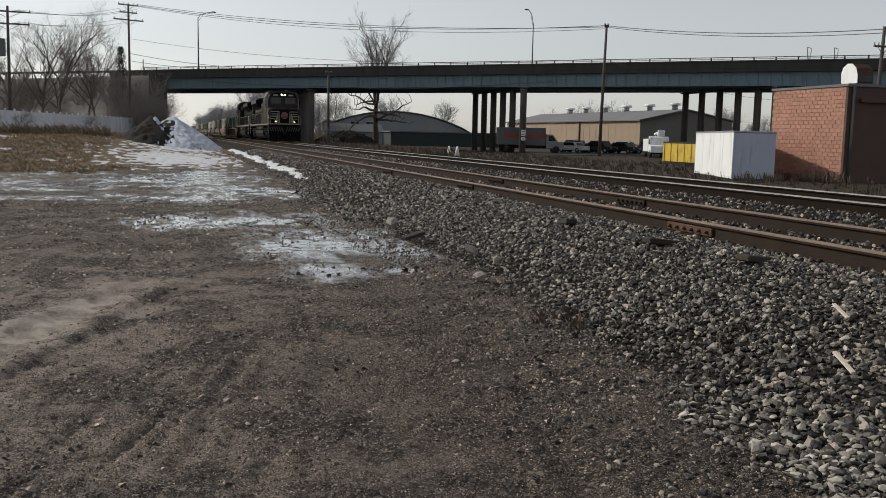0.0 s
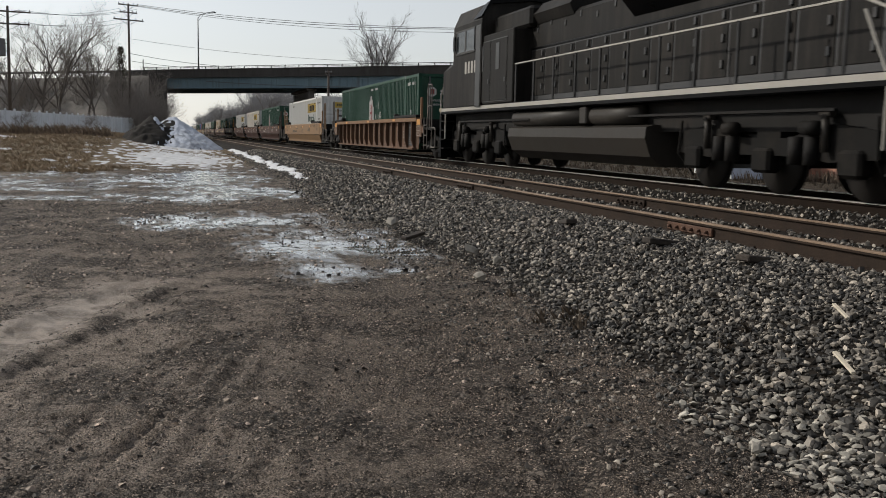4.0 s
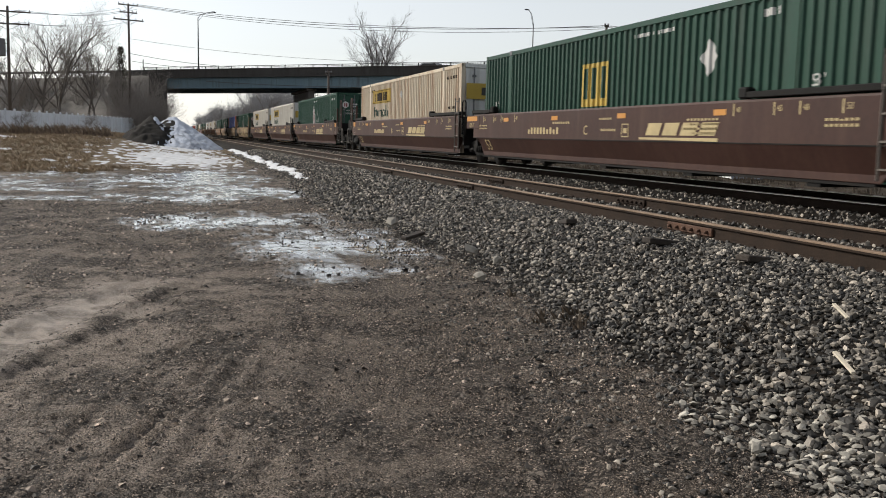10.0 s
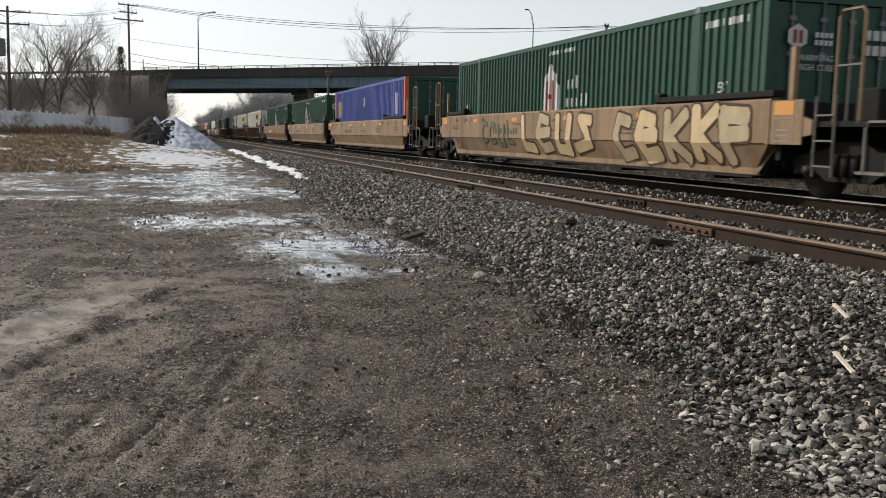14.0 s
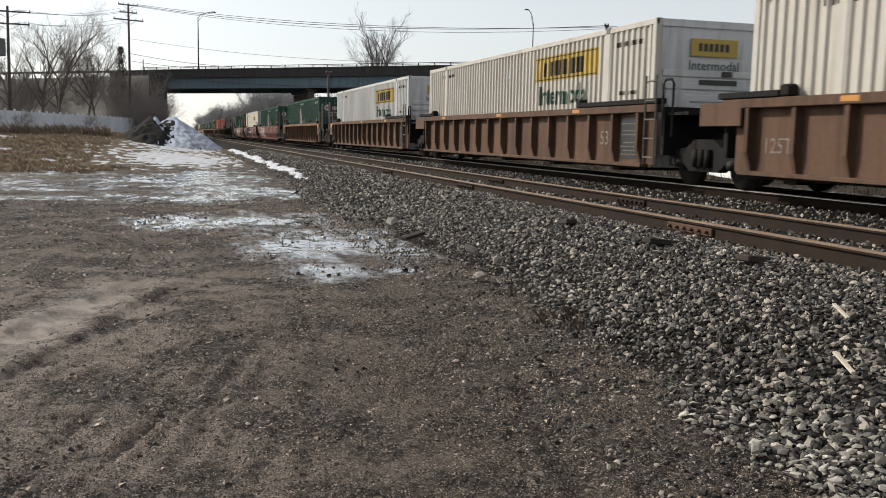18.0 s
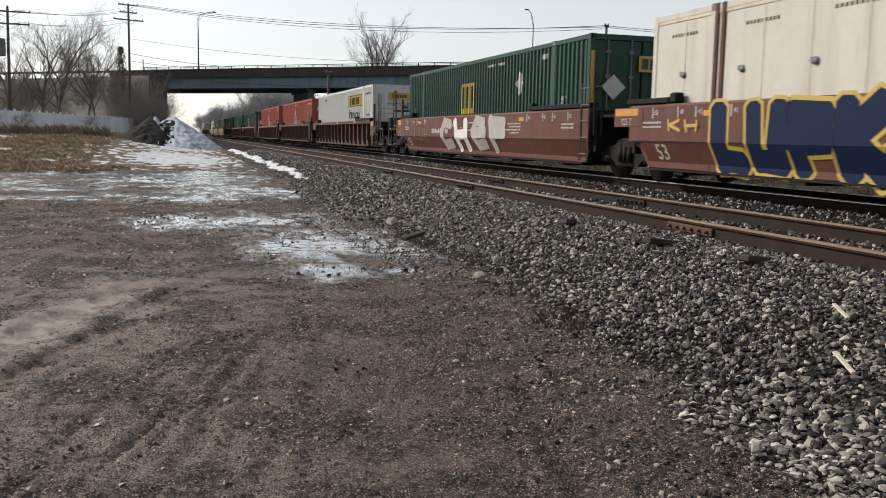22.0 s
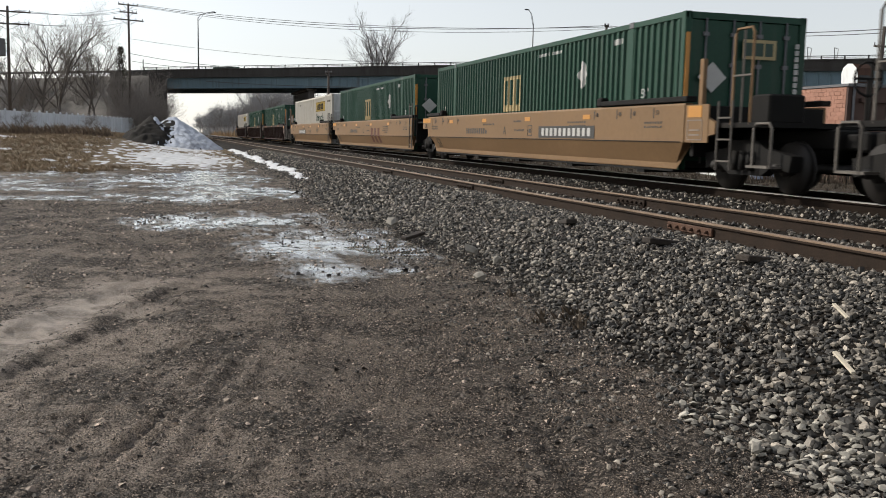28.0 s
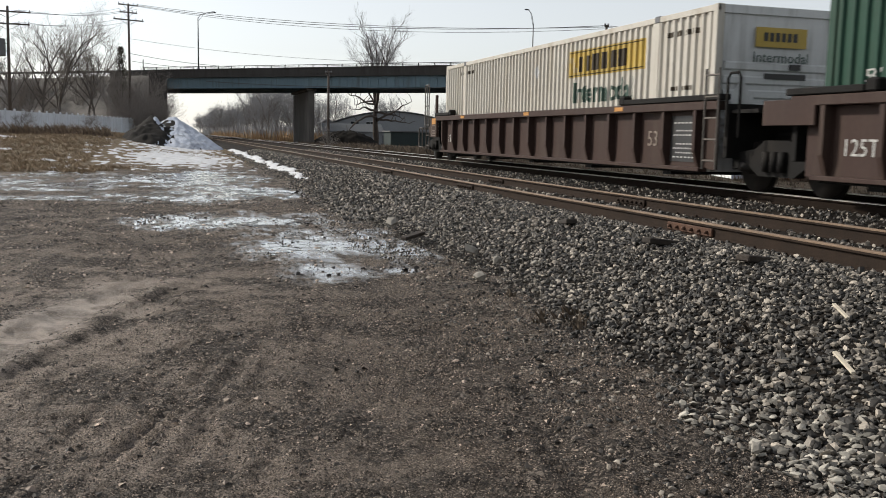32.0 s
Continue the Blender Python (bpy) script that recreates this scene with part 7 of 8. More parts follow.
        for y0, y1, z0, z1, n in ((10.2, 12.2, 0.93, 1.09, 10), (7.3, 8.0, 1.0, 1.05, 8), (9.6, 10.6, 1.17, 1.22, 8), (7.5, 8.1, 1.24, 1.28, 7), (3.6, 4.6, 1.18, 1.22, 9), (3.6, 4.5, 1.1, 1.14, 8), (3.6, 4.7, 1.02, 1.06, 10), (3.7, 4.4, 0.94, 0.98, 8)):
            part("stencil_bars", bars(y0, y1, z0, z1, x, n, rd, 0.9), ink, car)
        part("framed_mark", Geo().box(x - 0.004, x, 6.75, 7.05, 0.88, 0.90).box(x - 0.004, x, 6.75, 7.05, 1.13, 1.15).box(x - 0.004, x, 6.75, 6.77, 0.90, 1.13).box(x - 0.004, x, 7.03, 7.05, 0.90, 1.13).box(x - 0.004, x, 6.83, 6.97, 0.96, 1.06), ink, car)
        word("A" if front == "end" else ("B" if rear == "end" else "C"), 0.30, ink, car, Matrix.Translation((x - 0.003, 8.75, 0.92)) @ FACE, "stencil")
        for y0 in (CL - 0.5, 0.6):
            part("stencil_bars", bars(y0 - 0.3, y0 + 0.4, 1.06, 1.1, x, 7, rd, 0.9), ink, car)
            part("stencil_bars", bars(y0 - 0.3, y0 + 0.4, 1.14, 1.18, x, 7, rd, 0.9), ink, car)
        for y, text in ((0.5, "53"), (1.4, "48"), (2.0, "45"), (3.05, "40"), (CL - 0.6, "53"), (CL - 1.5, "48"), (CL - 2.1, "45"), (CL - 3.15, "40")):
            word(text, 0.13, ink, car, Matrix.Translation((x - 0.003, y, 1.3)) @ FACE, "stencil")
            part("length_mark", Geo().box(x - 0.004, x, y + 0.12, y + 0.15, 1.24, 1.44), ink, car)
    else:
        for y in (2.9, 8.0, 13.4):
            part("reflector", Geo().box(-1.518, -1.513, y, y + 0.36, 1.4, 1.48), M_orange, car, "amber reflector strip")
        word("53", 0.42, M_faint if ink is M_chalk else ink, car, Matrix.Translation((-1.336, 1.95, 0.72)) @ FACE, "stencil")
        board = part("data_board", Geo().box(-1.338, -1.33, 0.34, 1.28, 0.45, 1.28), M_black, car, "black data board with white stencils")
        for k, z in enumerate((0.52, 0.60, 0.68, 0.76, 0.92, 1.0, 1.14)):
            part("stencil_bars", bars(0.42 + 0.05 * (k % 3), 1.2 - 0.1 * (k % 2), z, z + 0.025, -1.339, 6 + k % 3, rd), M_faint if paint is not M_wdark else M_chalk, board)
    # ends
    for which, y, s in ((front, 0.0, -1), (rear, CL, 1)):
        e = y + s * 0.45
        bulk = part("end_bulkhead", Geo().box(-1.36, 1.36, min(e, e + s * 0.12), max(e, e + s * 0.12), 0.55, 1.46, c=0.01), M_under, car)
        if which == "end":
            c = y + s * 1.75
            part("draft_sill", Geo().box(-0.32, 0.32, min(e, e + s * 2.5), max(e, e + s * 2.5), 0.72, 1.05, c=0.03), M_under, car)
            part("end_deck", Geo().box(-1.42, 1.42, min(e, e + s * 2.35), max(e, e + s * 2.35), 1.06, 1.14), M_under, car)
            g = Geo().along_x([(e, 1.46), (e + s * 0.95, 1.14), (e + s * 0.95, 0.95), (e, 0.8)] if s > 0 else [(e, 0.8), (e + s * 0.95, 0.95), (e + s * 0.95, 1.14), (e, 1.46)], -1.48, -1.40)
            part("side_gusset", g, paint, car)
            part("coupler", Geo().box(-0.13, 0.13, min(e + s * 2.5, e + s * 3.0), max(e + s * 2.5, e + s * 3.0), 0.74, 0.98, c=0.03).box(-0.2, 0.16, min(e + s * 2.85, e + s * 3.1), max(e + s * 2.85, e + s * 3.1), 0.7, 1.02, c=0.04), M_under, car)
            bogie(car, c)
            part("end_board", Geo().box(-1.49, -1.46, min(e + s * 0.02, e + s * 0.75), max(e + s * 0.02, e + s * 0.75), 0.8, 1.46), paint, car)
            part("amber_plate", Geo().box(-1.496, -1.49, min(e + s * 0.1, e + s * 0.55), max(e + s * 0.1, e + s * 0.55), 1.24, 1.44), M_orange, car, "amber reflector plate")
            part("data_panel", Geo().box(-1.496, -1.49, min(e + s * 0.1, e + s * 0.58), max(e + s * 0.1, e + s * 0.58), 0.84, 0.86).box(-1.496, -1.49, min(e + s * 0.1, e + s * 0.58), max(e + s * 0.1, e + s * 0.58), 1.18, 1.2).box(-1.496, -1.49, min(e + s * 0.1, e + s * 0.12), max(e + s * 0.1, e + s * 0.12), 0.86, 1.18).box(-1.496, -1.49, min(e + s * 0.56, e + s * 0.58), max(e + s * 0.56, e + s * 0.58), 0.86, 1.18).box(-1.496, -1.49, min(e + s * 0.16, e + s * 0.5), max(e + s * 0.16, e + s * 0.5), 0.92, 0.95).box(-1.496, -1.49, min(e + s * 0.16, e + s * 0.5), max(e + s * 0.16, e + s * 0.5), 1.0, 1.03), M_faint, car, "framed data panel")
            hose_rail(car, -1.4, e + s * 1.55 - 0.25, 1.1, 2.65, 0.5, top_paint if style == "smooth" else M_grab)
            part("rail_brace", Geo().tube([(-1.4, e + s * 1.55 - 0.25, 1.9), (-1.4, e + s * 1.55 + 0.25, 1.9)], 0.02, 5).tube([(-1.4, e + s * 1.55, 1.1), (-1.4, e + s * 1.55, 2.62)], 0.02, 5), M_grab, car)
            part("guide_post", Geo().box(-1.42, -1.34, min(e + s * 0.3, e + s * 0.42), max(e + s * 0.3, e + s * 0.42), 1.46, 2.25, c=0.01), top_paint, car, "upright container guide post")
            part("step", Geo().box(-1.46, -1.2, min(e + s * 1.85, e + s * 2.4), max(e + s * 1.85, e + s * 2.4), 0.42, 0.46), M_grab, car)
            hose_rail(car, 1.3, e + s * 1.55 - 0.2, 1.1, 2.25, 0.4, M_under)
            hose_rail(car, -1.45, e + s * 2.2 - 0.25, 0.42, 1.12, 0.45, M_grab)
            ladder(car, e + s * 1.2 - 0.2, -1.46, 0.35, 1.5, 0.4, M_under)
            if s < 0:
                part("brake_wheel", Geo().tube([(0.75 + 0.28 * math.cos(a), e - 1.9, 1.9 + 0.28 * math.sin(a)) for a in (2 * math.pi * i / 14 for i in range(15))], 0.022, 5).box(0.73, 0.77, e - 1.92, e - 1.88, 1.1, 1.9).box(0.5, 1.0, e - 1.91, e - 1.89, 1.88, 1.92), M_under, car)
                part("brake_box", Geo().box(-0.9, -0.2, e - 1.6, e - 1.1, 1.14, 1.62, c=0.03), M_under, car)
            else:
                part("brake_cylinder", Geo().tube([(-0.8, e + 0.7, 1.34), (-0.8, e + 1.5, 1.34)], 0.17, 12), M_under, car)
            part("air_hose", Geo().tube([(0.3, e + s * 2.5, 0.9), (0.36, e + s * 2.9, 0.6), (0.3, e + s * 3.3, 0.42), (0.25, e + s * 3.5, 0.5)], 0.03, 5), M_under, car)
        else:
            if s < 0:
                bogie(car, y - 1.55)
            part("joint_arm", Geo().box(-0.4, 0.4, min(e, e + s * 1.2), max(e, e + s * 1.2), 0.62, 1.0, c=0.05), M_under, car)
            if s < 0:
                ladder(car, e - 0.05, -1.52, 0.35, 2.05, 0.4, M_under)
                hose_rail(car, -1.45, e - 0.55, 0.9, 1.95, 0.35, M_under)
                part("walkway", Geo().box(-1.3, 1.3, e - 0.85, e - 0.1, 1.3, 1.36), M_under, car)
            else:
                board = part("end_board", Geo().box(-WX - 0.01, -1.46, e - 0.55, e + 0.65, 1.08, 1.46, c=0.008), paint, car)
                if style == "smooth" and number:
                    part("orange_strip", Geo().box(-WX - 0.014, -WX - 0.011, e - 0.35, e + 0.6, 1.3, 1.44), M_orange, board, "orange strip on the data board")
                if style == "smooth" and number:
                    word("125 T", 0.19, ink, board, Matrix.Translation((-WX - 0.016, e + 0.12, 1.12)) @ FACE, "stencil")
                part("walkway", Geo().box(-1.3, 1.3, e + 0.1, e + 0.8, 1.3, 1.36), M_under, car)
    return car


STROKES = (((0.85, 0.9), (0.35, 1.0), (0.08, 0.55), (0.3, 0.02), (0.9, 0.1)), ((0.1, 1.0), (0.18, 0.0)), ((0.9, 0.98), (0.82, 0.05)), ((0.1, 0.5), (0.9, 0.55)), ((0.05, 1.0), (0.3, 0.05), (0.5, 0.7), (0.7, 0.05), (0.95, 1.0)),
           ((0.9, 1.0), (0.2, 0.5), (0.95, 0.0)), ((0.9, 0.85), (0.3, 0.9), (0.75, 0.5), (0.95, 0.2), (0.1, 0.05)), ((0.1, 0.95), (0.92, 0.9)), ((0.12, 0.05), (0.85, 0.0)), ((0.15, 0.1), (0.5, 1.0), (0.9, 0.05)))
TANGLES = ((0,), (1, 2, 3), (0, 3), (1, 7, 3), (4,), (1, 5), (6,), (9, 3), (1, 8), (1, 2, 8))


def ribbon(pts, w, x, lift):
    """A broad stroke along the points, each piece a hair above the last."""
    g = Geo()
    for k, (p, q) in enumerate(zip(pts, pts[1:])):
        p, q = Vector(p), Vector(q)
        d = (q - p).normalized()
        nrm = Vector((-d.y, d.x)) * w / 2
        p, q = p - d * w * 0.42, q + d * w * 0.42
        c = [p + nrm, q + nrm, q - nrm, p - nrm]
        cut = [c[0] + d * w * 0.2, c[1] - d * w * 0.2, c[1] - nrm * 0.5, c[2] + nrm * 0.5, c[2] - d * w * 0.2, c[3] + d * w * 0.2, c[3] + nrm * 0.5, c[0] - nrm * 0.5]
        xx = x - lift - 0.0006 * k
        g.add([(xx, v.x, v.y) for v in cut], [tuple(range(8))])
    return g


def on_sill(geo):
    """Paint that bends where the car's side turns in below its crease."""
    return split_shift(geo.mesh("graffiti"), (0.42, 0.80), 2, lambda p: max(0.0, 0.80 - max(p.z, 0.42)) * 0.495)


def scrawl(car, y0, y1, z0, z1, x, fills, outline, n, seed, fat=0.26, edge=0.08, blocks=None):
    """Sprayed tangles of broad strokes that spell nothing."""
    rd = random.Random(seed)
    w, h = (y1 - y0) / n, z1 - z0
    for k in range(n):
        top = y1 - w * k
        lean, dz = rd.uniform(-0.12, 0.12) * w, rd.uniform(-0.05, 0.05)
        fill = fills[k % len(fills)]
        picks = TANGLES[(blocks[k] if blocks else rd.randrange(len(TANGLES)))]
        for j, stroke in enumerate(picks):
            pts = [(top - w * (0.10 + 0.80 * u) + lean * v, z0 + dz + h * (0.14 + 0.72 * v)) for u, v in (STROKES[stroke])]
            wide = fat * rd.uniform(0.85, 1.15)
            rim = part("graffiti_shape", on_sill(ribbon(pts, wide + 2 * edge, x, 0.004 + 0.0022 * j)), outline, car, "sprayed abstract graffiti" if not k and not j else "")
            part("graffiti_fill", on_sill(ribbon(pts, wide, x, 0.012 + 0.0022 * j)), fill, rim)
# ---------------------------------------------------------------- locomotives
def three_axle_truck(loco, y):
    g = Geo()
    for side in (-1, 1):
        x = side * 1.06
        g.along_x([(y - 2.55, 0.62), (y - 2.5, 1.0), (y - 1.6, 1.12), (y - 1.0, 1.0), (y - 0.6, 0.9), (y + 0.6, 0.9), (y + 1.0, 1.0), (y + 1.6, 1.12), (y + 2.5, 1.0), (y + 2.55, 0.62), (y + 1.5, 0.55), (y + 0.95, 0.62), (y - 0.95, 0.62), (y - 1.5, 0.55)], x - 0.1, x + 0.1)
    g.box(-1.1, 1.1, y - 0.3, y + 0.3, 0.62, 1.0)
    truck = part("truck_frame", g, M_frame_dust, loco)
    for k in (-2.02, 0.0, 2.02):
        for side in (-1, 1):
            part("wheel", Geo().disc((side * 0.78, y + k, 0.52), (1, 0, 0), 0.52, 0.13, 24).disc((side * 0.71, y + k, 0.52), (1, 0, 0), 0.55, 0.03, 24), M_wheel, truck)
            part("journal_box", Geo().box(min(side * 0.98, side * 1.26), max(side * 0.98, side * 1.26), y + k - 0.24, y + k + 0.24, 0.34, 0.74, c=0.05), M_frame_dust, truck)
        part("axle", Geo().tube([(-1.0, y + k, 0.52), (1.0, y + k, 0.52)], 0.1, 8), M_wheel, truck)
    for side in (-1, 1):
        for k in (-1.01, 1.01):
            part("spring_nest", Geo().tube([(side * 1.2, y + k - 0.18, 0.5), (side * 1.2, y + k - 0.18, 0.92)], 0.12, 10).tube([(side * 1.2, y + k + 0.18, 0.5), (side * 1.2, y + k + 0.18, 0.92)], 0.12, 10), M_under, truck)
            part("damper", Geo().tube([(side * 1.24, y + k * 1.5, 0.7), (side * 1.26, y + k * 1.5, 1.25)], 0.06, 8).box(min(side * 1.16, side * 1.3), max(side * 1.16, side * 1.3), y + k * 1.5 - 0.12, y + k * 1.5 + 0.12, 1.2, 1.32, c=0.02), M_tank, truck)
            part("sand_pipe", Geo().tube([(side * 1.18, y + k * 2.45, 1.2), (side * 1.2, y + k * 2.5, 0.6), (side * 0.9, y + k * 2.42, 0.2)], 0.025, 5), M_frame_dust, truck)
            part("brake_cylinder", Geo().tube([(side * 1.22, y + k, 1.05), (side * 1.34, y + k + 0.45, 1.05)], 0.11, 10), M_frame_dust, truck)


def locomotive(label, hood, cab, stripes, seed, front_light, backwards=False):
    rd = random.Random(seed)
    loco = thing("locomotive", label, "locomotive")
    LN = 21.6
    # frame and walkways
    part("underframe", Geo().box(-1.5, 1.5, 0.8, LN - 0.2, 1.56, 1.77, c=0.02), M_loco, loco)
    if stripes:
        part("sill_stripe", Geo().box(-1.512, -1.504, 0.85, LN - 0.4, 1.63, 1.75), M_cream, loco, "worn cream stripe along the walkway edge")
    else:
        part("sill_stripe", Geo().box(-1.512, -1.504, 0.85, LN - 0.4, 1.65, 1.75), M_stripe, loco, "worn pale stripe")
    # pilot, plough, steps, coupler at both ends
    for y0, s in ((0.6, 1), (LN, -1)):
        part("pilot", Geo().box(-1.5, 1.5, min(y0, y0 + s * 0.12), max(y0, y0 + s * 0.12), 0.5, 1.62, c=0.02), M_loco, loco)
        part("plough", Geo().along_x([(y0 - s * 0.32, 0.12), (y0 - s * 0.1, 0.55), (y0, 0.75), (y0 + s * 0.06, 0.12)] if s > 0 else [(y0 + s * 0.06, 0.12), (y0, 0.75), (y0 - s * 0.1, 0.55), (y0 - s * 0.32, 0.12)], -1.45, 1.45), M_loco, loco)
        part("coupler", Geo().box(-0.13, 0.13, min(y0 - s * 0.5, y0), max(y0 - s * 0.5, y0), 0.74, 1.0, c=0.03).box(-0.22, 0.18, min(y0 - s * 0.62, y0 - s * 0.35), max(y0 - s * 0.62, y0 - s * 0.35), 0.7, 1.04, c=0.05), M_under, loco)
        for side in (-1, 1):
            step = part("step_well", Geo().box(min(side * 1.5, side * 1.1), max(side * 1.5, side * 1.1), min(y0 + s * 0.12, y0 + s * 0.2), max(y0 + s * 0.12, y0 + s * 0.2), 0.4, 1.62), M_loco, loco)
            for z in (0.42, 0.72, 1.02, 1.32):
                part("tread", Geo().box(min(side * 1.5, side * 1.12), max(side * 1.5, side * 1.12), min(y0 + s * 0.2, y0 + s * 0.5), max(y0 + s * 0.2, y0 + s * 0.5), z, z + 0.03), M_under, step)
            x = side * 1.47
            part("corner_rail", Geo().tube([(x, y0 + s * 0.6, 0.75), (x, y0 + s * 0.6, 1.7), (x, y0 + s * 1.1, 2.6)], 0.025, 5).tube([(x, y0 + s * 0.05, 0.75), (x, y0 + s * 0.05, 2.2), (x, y0 + s * 0.6, 2.72)], 0.025, 5), M_stripe, loco, "pale grab rail")
        for k in range(12):
            x = 0.10 + 0.22 * (k % 6)
            h = 1 if k < 6 else -1
            quad = [(h * x, 1.02), (h * (x + 0.07), 1.02), (h * (x + 0.25), 1.42), (h * (x + 0.18), 1.42)]
            part("pilot_stripe", Geo().along_y(quad if h > 0 else list(reversed(quad)), min(y0 - s * 0.006, y0), max(y0 - s * 0.006, y0)), M_dimstripe, loco)
        part("air_hoses", Geo().tube([(0.5, y0, 0.9), (0.52, y0 - s * 0.15, 0.6), (0.5, y0 - s * 0.2, 0.4)], 0.03, 5).tube([(-0.6, y0, 0.9), (-0.62, y0 - s * 0.15, 0.6), (-0.6, y0 - s * 0.2, 0.42)], 0.03, 5), M_under, loco)
    # nose and cab
    nose = [[(-w, 1.77), (w, 1.77), (w, zt - 0.22), (w - 0.22, zt), (-w + 0.22, zt), (-w, zt - 0.22)] for w, zt in ((1.28, 3.08), (1.5, 3.16), (1.5, 3.34))]
    nose_cone = part("nose", Geo().loft([[(x, y, z) for x, z in r] for y, r in zip((0.80, 0.98, 2.2), nose)]), hood, loco)
    # darker plate over the nose front, its shade put into the colour
    part("nose_face", Geo().loft([[(x * k, y, 1.79 + (z - 1.77) * k) for x, z in nose[0]] for y, k in ((0.792, 0.985), (0.80, 0.985))]), M_loco, loco)
    ring = lambda w, zt, ze: [(-w, 1.77), (w, 1.77), (w, ze), (w * 0.86, zt - 0.12), (w * 0.5, zt), (-w * 0.5, zt), (-w * 0.86, zt - 0.12), (-w, ze)]
    cabin = part("cab", Geo().loft([[(x, 1.92, z) for x, z in ring(1.4, 4.5, 4.0)], [(x, 2.24, z) for x, z in ring(1.55, 4.84, 4.25)], [(x, 5.0, z) for x, z in ring(1.55, 4.84, 4.25)]]), cab, loco)
    part("cab_roof", Geo().loft([[(x, 1.72, z) for x, z in ((-1.35, 4.30), (-1.1, 4.54), (-0.7, 4.68), (0.7, 4.68), (1.1, 4.54), (1.35, 4.30), (1.1, 4.48), (0, 4.60), (-1.1, 4.48))], [(x, 5.1, z) for x, z in ((-1.6, 4.32), (-1.34, 4.78), (-0.8, 4.92), (0.8, 4.92), (1.34, 4.78), (1.6, 4.32), (1.3, 4.68), (0, 4.84), (-1.3, 4.68))]]), M_loco, loco)
    for side in (-1, 1):
        x = side * 1.556
        part("side_window", Geo().box(min(x, x + side * 0.012), max(x, x + side * 0.012), 2.65, 3.45, 3.42, 4.05, c=0.005), M_glass, cabin)
        part("side_window", Geo().box(min(x, x + side * 0.012), max(x, x + side * 0.012), 3.6, 4.35, 3.42, 4.05, c=0.005), M_glass, cabin)
        part("window_frame", Geo().box(min(x, x + side * 0.02), max(x, x + side * 0.02), 2.57, 4.43, 4.05, 4.1).box(min(x, x + side * 0.02), max(x, x + side * 0.02), 2.57, 4.43, 3.36, 3.42).box(min(x, x + side * 0.02), max(x, x + side * 0.02), 3.47, 3.57, 3.42, 4.05), M_loco_lit, cabin)
        part("mirror", Geo().box(side * 1.62 - 0.02, side * 1.62 + 0.02, 2.45, 2.6, 3.5, 3.95), M_loco, cabin)
        part("windscreen", Geo().box(min(side * 0.2, side * 1.15), max(side * 0.2, side * 1.15), 1.895, 1.915, 3.62, 4.2), M_glass, cabin)
    part("number_lights", Geo().box(-0.92, -0.5, 1.77, 1.83, 4.36, 4.5).box(0.5, 0.92, 1.77, 1.83, 4.36, 4.5), M_stripe, cabin)
    for x in (-0.14, 0.14):
        part("headlight", Geo().disc((x, 1.67, 4.46), (0, 1, 0), 0.085, 0.06, 14), M_lamp if front_light else M_stripe, cabin, "lit warm headlight" if front_light else "")
    part("headlight_box", Geo().box(-0.32, 0.32, 1.69, 2.1, 4.34, 4.58, c=0.02), M_loco, cabin)
    for x in (-0.82, 0.92):
        part("ditch_light", Geo().disc((x, 0.62, 1.92), (0, 1, 0), 0.075, 0.06, 14), M_ditch if front_light else M_stripe, loco, "lit ditch light" if front_light else "")
        part("ditch_light_box", Geo().box(x - 0.13, x + 0.13, 0.65, 0.85, 1.62, 2.04, c=0.02), M_loco, loco)
    part("front_platform", Geo().box(-1.5, 1.5, 0.55, 0.9, 1.66, 1.765), M_cream, loco)
    part("front_rail", Geo().tube([(-1.3, 0.66, 1.62), (-1.3, 0.66, 2.45), (-0.45, 0.66, 2.45), (-0.45, 0.66, 1.62)], 0.022, 5).tube([(1.3, 0.66, 1.62), (1.3, 0.66, 2.45), (0.45, 0.66, 2.45), (0.45, 0.66, 1.62)], 0.022, 5), M_stripe, loco)
    part("horn", Geo().tube([(0.5, 4.0, 4.9), (0.5, 3.6, 4.92)], 0.05, 8, 0.1).box(0.46, 0.54, 4.0, 4.1, 4.78, 4.9), M_galvdark, loco)
    # hood, in blocks of different height, with doors
    part("equipment_block", Geo().box(-1.5, 1.0, 5.02, 7.5, 1.77, 3.75, c=0.03), cab, loco)
    part("equipment_roof", Geo().box(-1.2, 1.2, 5.02, 7.9, 3.75, 4.3, c=0.08), hood, loco)
    body = part("hood", Geo().box(-0.98, 0.98, 7.5, 20.6, 1.77, 3.95, c=0.10), hood, loco)
    part("dynamic_brake_block", Geo().loft([[(x, 7.9, z) for x, z in ((-1.0, 3.8), (1.0, 3.8), (1.12, 4.05), (0.85, 4.35), (-0.85, 4.35), (-1.12, 4.05))], [(x, 10.2, z) for x, z in ((-1.0, 3.8), (1.0, 3.8), (1.12, 4.05), (0.85, 4.35), (-0.85, 4.35), (-1.12, 4.05))]]), hood, loco)
    rad = part("radiator", Geo().loft([[(x, 13.2, z) for x, z in ((-0.98, 3.38), (0.98, 3.38), (1.52, 3.95), (1.52, 4.3), (1.1, 4.52), (-1.1, 4.52), (-1.52, 4.3), (-1.52, 3.95))], [(x, 19.6, z) for x, z in ((-0.98, 3.38), (0.98, 3.38), (1.52, 3.95), (1.52, 4.3), (1.1, 4.52), (-1.1, 4.52), (-1.52, 4.3), (-1.52, 3.95))]]), M_loco, loco)
    for k in range(9):
        part("grille_slat", Geo().box(-1.535, -1.52, 13.5 + 0.65 * k, 13.95 + 0.65 * k, 3.98, 4.26), M_galvdark, rad)
